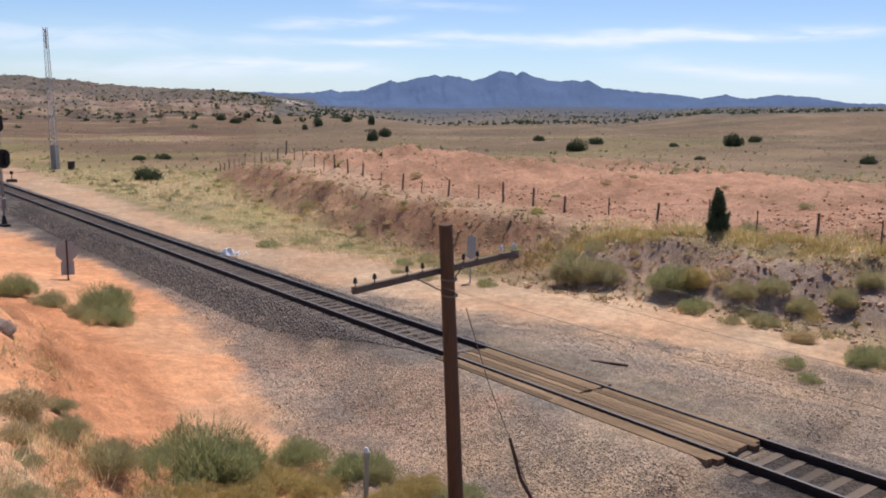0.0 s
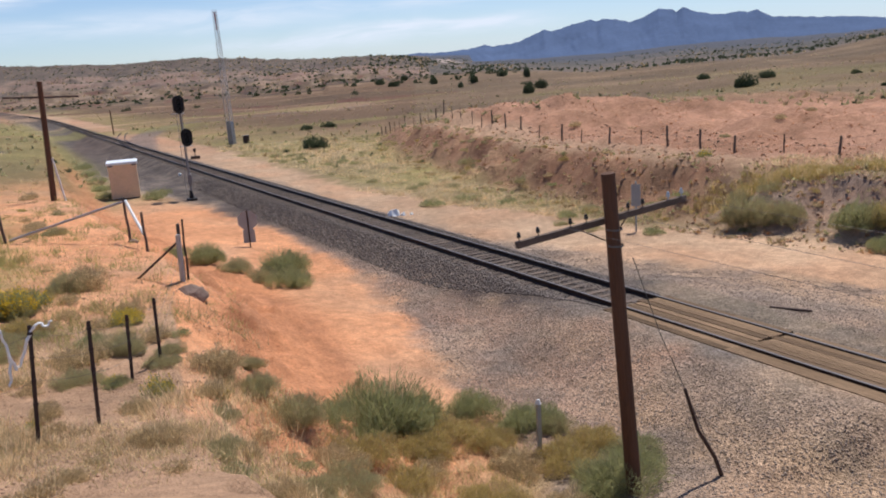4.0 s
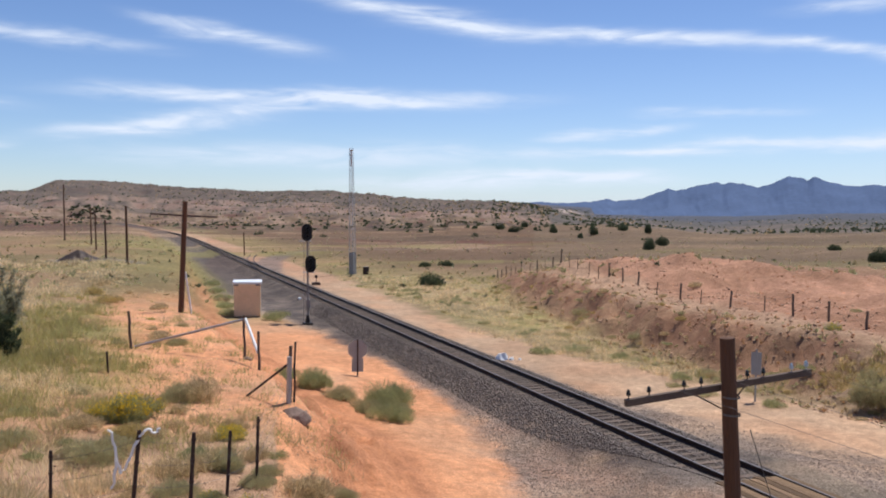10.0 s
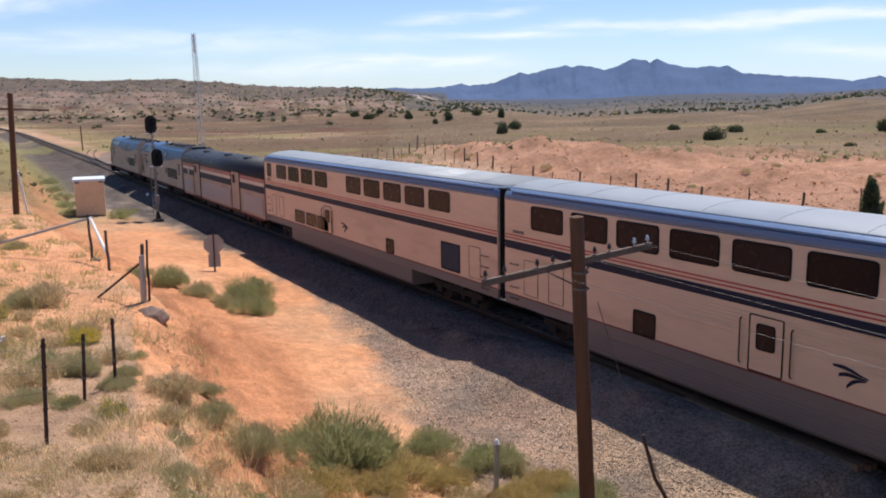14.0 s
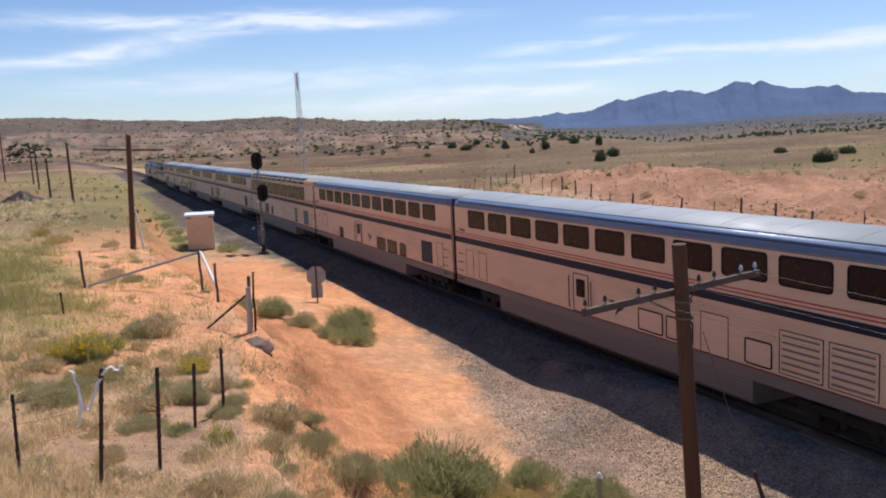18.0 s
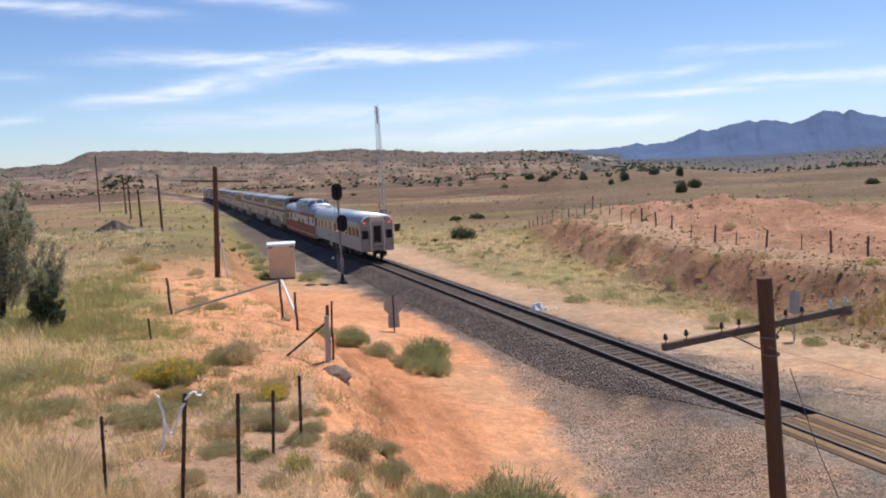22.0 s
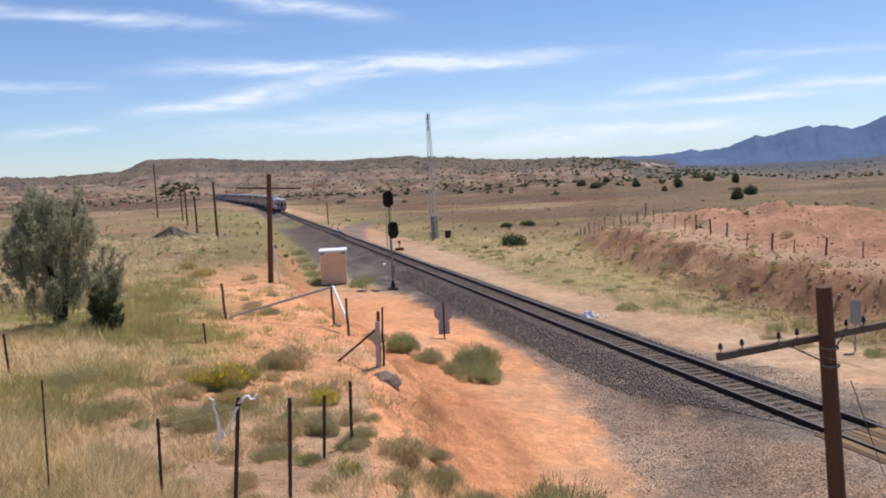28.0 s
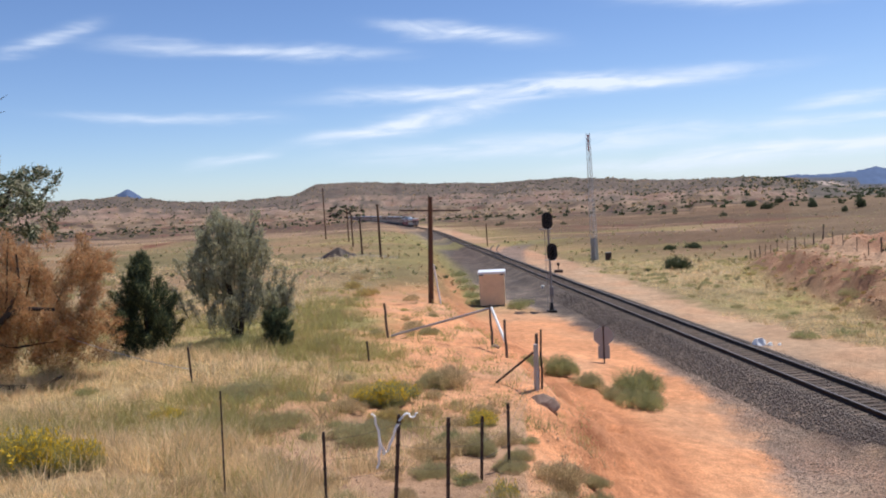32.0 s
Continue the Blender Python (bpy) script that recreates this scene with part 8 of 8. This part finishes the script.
def private_car(back):
    L = 25.0
    e = start("observation_car", "fluted stainless private car with red marker lamps", "passenger car", back, L)
    part("body", hull([(1.50, 0.98), (1.50, 3.40), (0, 3.40)], -L / 2 + 0.42, L / 2 - 0.42), M["silver"], e)
    part("roof", hull(OLD_ROOF, -L / 2 + 0.36, L / 2 - 0.40), M["steel_roof"], e, "silver arched roof", True)
    for z0, n in ((1.05, 12), (3.02, 5)):
        for sd in (-1, 1):
            for k in range(n):
                rib(e, "fluting", sd * 1.50, -L / 2 + 0.8, L / 2 - 1.6, z0 + 0.055 + k * 0.092, 0.042, M["silver"])
    band(e, "belt_panel", 1.50, L, 2.20, 3.00, M["tan"], -L / 2 + 0.8, L / 2 - 1.6, 0.02)
    Y = lambda b: L / 2 - b
    for b, w in ((2.6, 0.9), (4.6, 0.9), (6.9, 1.1), (9.4, 1.2), (12.2, 1.2), (15.0, 1.25), (18.0, 1.1), (19.7, 1.15), (21.3, 1.2), (23.0, 1.1)):
        on_side(e, "window", 1.515, Y(b + w / 2), 2.60, w, 0.72, M["blind"] if b < 17 and b != 12.2 else M["glass"], 0.05, 0.02, 0.04)
    on_side(e, "vestibule_door", 1.50, Y(1.0), 2.0, 0.85, 2.0, M["cream"], 0.04, 0.03, 0.03)
    on_side(e, "door_window", 1.53, Y(1.0), 2.65, 0.62, 0.9, M["glass"], 0.05, 0.02, 0.04)
    on_side(e, "name_bar", 1.545, Y(3.0), 3.2, 0.9, 0.16, M["cream"], 0.02, 0.01)
    on_side(e, "name_bar", 1.545, Y(12.5), 3.22, 4.5, 0.16, M["cream"], 0.02, 0.01)
    on_side(e, "name_board", 1.545, Y(9.6), 1.66, 2.7, 0.26, M["tan"], 0.03, 0.012, 0.0, "tan name board on the fluted side")
    bars(e, Y(9.6), 1.66, 2.3, 0.10, 11, 1.558, M["under"])
    # rounded rear end with door, windows and marker lamps
    yr = -L / 2 + 0.42
    part("rear_wall", hull([(1.46, 0.95), (1.48, 3.35), (1.40, 3.70), (1.1, 3.98), (0.0, 4.1)], yr - 0.16, yr + 0.02), M["dull_steel"], e, "stainless rear wall toned down for shade")
    bm = BM()
    for sd in (-1, 1):
        box(bm, sd * 0.50, sd * 0.64, yr - 0.34, yr - 0.12, 0.95, 3.85, 0, 0.04)
    box(bm, -0.64, 0.64, yr - 0.34, yr - 0.12, 3.5, 4.02, 0, 0.1)
    part("rear_door_frame", bm, M["cream"], e)
    bm = BM()
    box(bm, -0.48, 0.48, yr - 0.22, yr - 0.14, 1.05, 3.45, 0, 0.03)
    door = part("rear_door", bm, M["dull_steel"], e)
    bm = BM()
    box(bm, -0.33, 0.33, yr - 0.25, yr - 0.21, 1.75, 3.2, 0, 0.03)
    part("rear_door_window", bm, M["glass"], door)
    bm = BM()
    for z in (1.35, 1.7):
        path_tube(bm, [(-0.5, yr - 0.3, z), (0, yr - 0.42, z), (0.5, yr - 0.3, z)], 0.02)
    part("safety_gate", bm, M["gap"], e)
    for sd in (-1, 1):
        bm = BM()
        box(bm, sd * 0.76, sd * 1.36, yr - 0.20, yr - 0.14, 2.05, 2.80, 0, 0.05)
        part("rear_window", bm, M["glass"], e)
        bm = BM()
        tube(bm, (sd * 1.12, yr - 0.12, 3.48), (sd * 1.12, yr - 0.30, 3.48), 0.062, seg=14)
        part("marker_lamp", bm, M["marker"], e, "glowing red marker lamp")
        bm = BM()
        path_tube(bm, [(sd * 0.78, yr - 0.14, 1.3), (sd * 0.78, yr - 0.24, 1.35), (sd * 0.78, yr - 0.24, 2.9), (sd * 0.78, yr - 0.14, 2.95)], 0.018)
        part("grab_rail", bm, M["handrail"], e)
    bm = BM()
    path_tube(bm, [(-1.36, yr - 0.18, 3.62), (-1.15, yr - 0.18, 3.9), (-0.6, yr - 0.18, 4.05), (0.6, yr - 0.18, 4.05), (1.15, yr - 0.18, 3.9), (1.36, yr - 0.18, 3.62)], 0.06)
    part("roof_lip", bm, M["white"], e)
    for b in (1.2, 2.0):
        bm = BM()
        box(bm, -0.25, 0.1, Y(b) - 0.3, Y(b) + 0.3, 4.14, 4.34, 0, 0.05)
        part("roof_vent", bm, M["roof"], e)
    for ya, yb, mt in ((-7.0, -5.8, "under"), (-4.4, -2.6, "under"), (-2.2, -0.9, "pipe"), (0.2, 2.6, "under"), (2.9, 4.0, "pipe"), (4.4, 6.2, "under")):
        bm = BM()
        box(bm, -1.38, 1.38, ya, yb, 0.42, 0.98, 0, 0.05)
        part("equipment_box", bm, M[mt], e)
    truck(e, 9.0)
    truck(e, -9.0)
    couple(e, L, 1.5, 4.2, (1,))
    return e


def build_train():
    b = 0.55
    for num in ("821", "86"):
        locomotive(b, num)
        b += 19.95
    baggage(b)
    b += 21.6
    for kind, label in (("dorm", "silver double-deck dormitory car with blue eaves"), ("sleeper", "silver double-deck sleeping car with blue eaves"), ("diner", "silver double-deck car with lower equipment panels"), ("diner", "silver double-deck dining car with a split window row"), ("lounge", "silver double-deck lounge car with curved roof windows"), ("coach", "silver double-deck coach with red and navy stripes"), ("coach", "second silver double-deck coach with drawn lower blinds"), ("coach", "last silver double-deck coach ahead of the red dome car")):
        double_deck(b, kind, label)
        b += 25.4
    dome_car(b)
    b += 26.5
    private_car(b)


build_train()


def motions():
    times = [0, 3, 6, 9, 11, 12, 13, 14, 15, 16, 17, 18, 19, 20, 21, 22, 23, 24, 25, 26, 27, 28, 29, 30, 31, 31.5, 32]
    for e, back in TRAIN:
        walk(e, [(t, track_pose(FRONT_AT_12 + SPEED * (t - 12) - back)) for t in times])

# ---- sleepers, crossing planks and stones ----
def sleepers():
    def tie_bm():
        bm = BM()
        box(bm, -1.3, 1.3, -0.115, 0.115, -0.36, -0.185, 0, 0.012)
        return bm
    rng = random.Random(2)
    s, k = 3.0, 0
    rest = BM()
    while s < 420:
        if not 10.2 < s < 19.3:
            m = track_pose(s) @ pose(rng.uniform(-0.06, 0.06), 0, rng.uniform(-0.012, 0.008), 0, 0, rng.uniform(-1.2, 1.2))
            if k < 290:
                piece("sleeper", (k % 1,), tie_bm, M["tie"], railway, m)
                k += 1
            else:
                bmesh.ops.create_cube(rest, size=1, matrix=m @ Matrix.Translation((0, 0, -0.27)) @ Matrix.Diagonal((2.6, 0.23, 0.17, 1)))
        s += 0.52
    tagged(part("far_sleepers", rest, M["tie"], railway, "weathered timber sleepers"), kind="stuff")


def crossing():
    e = thing("plank_crossing", Matrix(), "worn timber plank road crossing between the rails", "level crossing", kind="structure")
    rng = random.Random(6)
    cols = [(-0.60 + 0.24 * k, 0.225) for k in range(6)] + [(-0.98, 0.26), (-1.26, 0.24), (0.97, 0.24)]
    for cx, w in cols:
        for y0, y1 in ((9.75, 14.6), (14.62, 19.55)):
            a, b = y0 + rng.uniform(-0.12, 0.12), y1 + rng.uniform(-0.12, 0.12)
            bm = BM()
            box(bm, -w / 2, w / 2, -(b - a) / 2, (b - a) / 2, -0.20, -0.016 - rng.uniform(0, 0.035), 0, 0.014)
            o = part("plank", bm, M["plank"], e)
            o.matrix_basis = track_pose((a + b) / 2) @ Matrix.Translation((cx, 0, 0))


def turnout():
    """Diverging rails of the spur."""
    for off0, k in ((0.7525, 0), (2.26, 1)):
        bm = BM()
        rings = []
        for s in np.arange(128, 178, 4.0):
            u = (s - 128) / 50
            dx = (0.4 + 5.2 * u * u) if k == 0 else (5.2 * u * u + 0.1)
            m = track_pose(s)
            off = (0.7525 if k else -0.7525) + dx
            rings.append([bm.verts.new(m @ Vector((off + px, 0, pz - 0.01))) for px, pz in rail_profile()])
        for a, b in zip(rings, rings[1:]):
            for i in range(12):
                bm.faces.new((a[i], b[i], b[(i + 1) % 12], a[(i + 1) % 12]))
        part("spur_rail", bm, M["rail"], railway, "dark curving rail of the spur")


def stones(name, label, n, x_of, y0, y1, smin, smax, mat, seed):
    rng = np.random.default_rng(seed)
    y = y0 * (y1 / y0) ** rng.random(n)
    x = x_of(rng, y)
    z = land(x, y)
    s = rng.uniform(smin, smax, n)
    cube = np.array([(-1, -1, -1), (1, -1, -1), (1, 1, -1), (-1, 1, -1), (-1, -1, 1), (1, -1, 1), (1, 1, 1), (-1, 1, 1)], float) * 0.5
    v = cube[None] * (1 + rng.uniform(-0.45, 0.35, (n, 8, 3)))
    a = rng.uniform(0, 6.28, n)
    ca, sa = np.cos(a)[:, None], np.sin(a)[:, None]
    v = np.stack([v[..., 0] * ca - v[..., 1] * sa, v[..., 0] * sa + v[..., 1] * ca, v[..., 2] * 0.75], -1) * s[:, None, None]
    v = v + np.stack([x, y, z + 0.12 * s], -1)[:, None, :]
    q = np.array([(0, 3, 2, 1), (4, 5, 6, 7), (0, 1, 5, 4), (1, 2, 6, 5), (2, 3, 7, 6), (3, 0, 4, 7)])
    f = (q[None] + 8 * np.arange(n)[:, None, None]).reshape(-1, 4)
    return tagged(mesh_np(name, v.reshape(-1, 3), f, [mat]), label, "stones", kind="stuff")


M["ballast"] = material("grey ballast stone", (0.150, 0.124, 0.110), 0.95, 0, 0.25, 9, island=0.28)
M["gravel"] = material("tan grey gravel stone", (0.275, 0.212, 0.168), 0.95, 0, 0.25, 9, island=0.28)
M["pebble"] = material("pale pebble", (0.42, 0.27, 0.18), 0.95, 0, 0.3, 9, island=0.35)


def gravel_x(r, y):
    left = np.interp(y, [0, 10, 20, 24, 31.5, 38, 45, 60], [9.0, 8.2, 6.8, 5.4, 4.0, 3.4, 3.2, 4.2])
    right = np.interp(y, [0, 12, 20, 28, 34, 60], [12, 10.0, 7.5, 5.0, 3.2, 3.0])
    u = r.random(len(y))
    return 16.82 + np.where(r.random(len(y)) < 0.55, -2.2 - (left - 2.2) * u, 2.2 + (right - 2.2) * u) + r.normal(size=len(y)) * 0.25


sleepers()
crossing()
turnout()
stones("ballast_stones", "grey crushed ballast stones along the track", 30000, lambda r, y: 16.82 + r.choice([-1, 1], len(y)) * (0.1 + (1.0 + 1.9 * sstep(19, 30, y)) * r.random(len(y)) ** 0.8), 19.8, 75, 0.034, 0.075, M["ballast"], 61)
stones("gravel_stones", "tan and grey gravel spread beside the track", 40000, gravel_x, 8, 55, 0.014, 0.040, M["gravel"], 62)
stones("pebbles", "small pale stones on the bank", 3200, lambda r, y: r.uniform(-4, 5.0, len(y)), 10, 40, 0.012, 0.045, M["pebble"], 63)
M["clod"] = material("orange clay clods", (0.50, 0.235, 0.125), 0.95, 0, 0.3, 9, island=0.4)


def face_x(r, y):
    crest, toe = left_edges(y)
    return crest + (toe - crest + 0.3) * r.random(len(y)) ** 0.9


stones("clods", "orange clay clods on the bare bank", 500, face_x, 13, 60, 0.012, 0.034, M["clod"], 65)
stones("terrace_clods", "clay clods and stones strewn over the terrace", 1500, lambda r, y: bank_toe(y) + r.uniform(3, 24, len(y)), 14, 85, 0.04, 0.15, M["clod"], 66)
stones("terrace_stones", "loose stones on the terrace slope", 2500, lambda r, y: bank_toe(y) + r.uniform(-1, 14, len(y)), 9, 95, 0.05, 0.16, M["pebble"], 64)


motions()
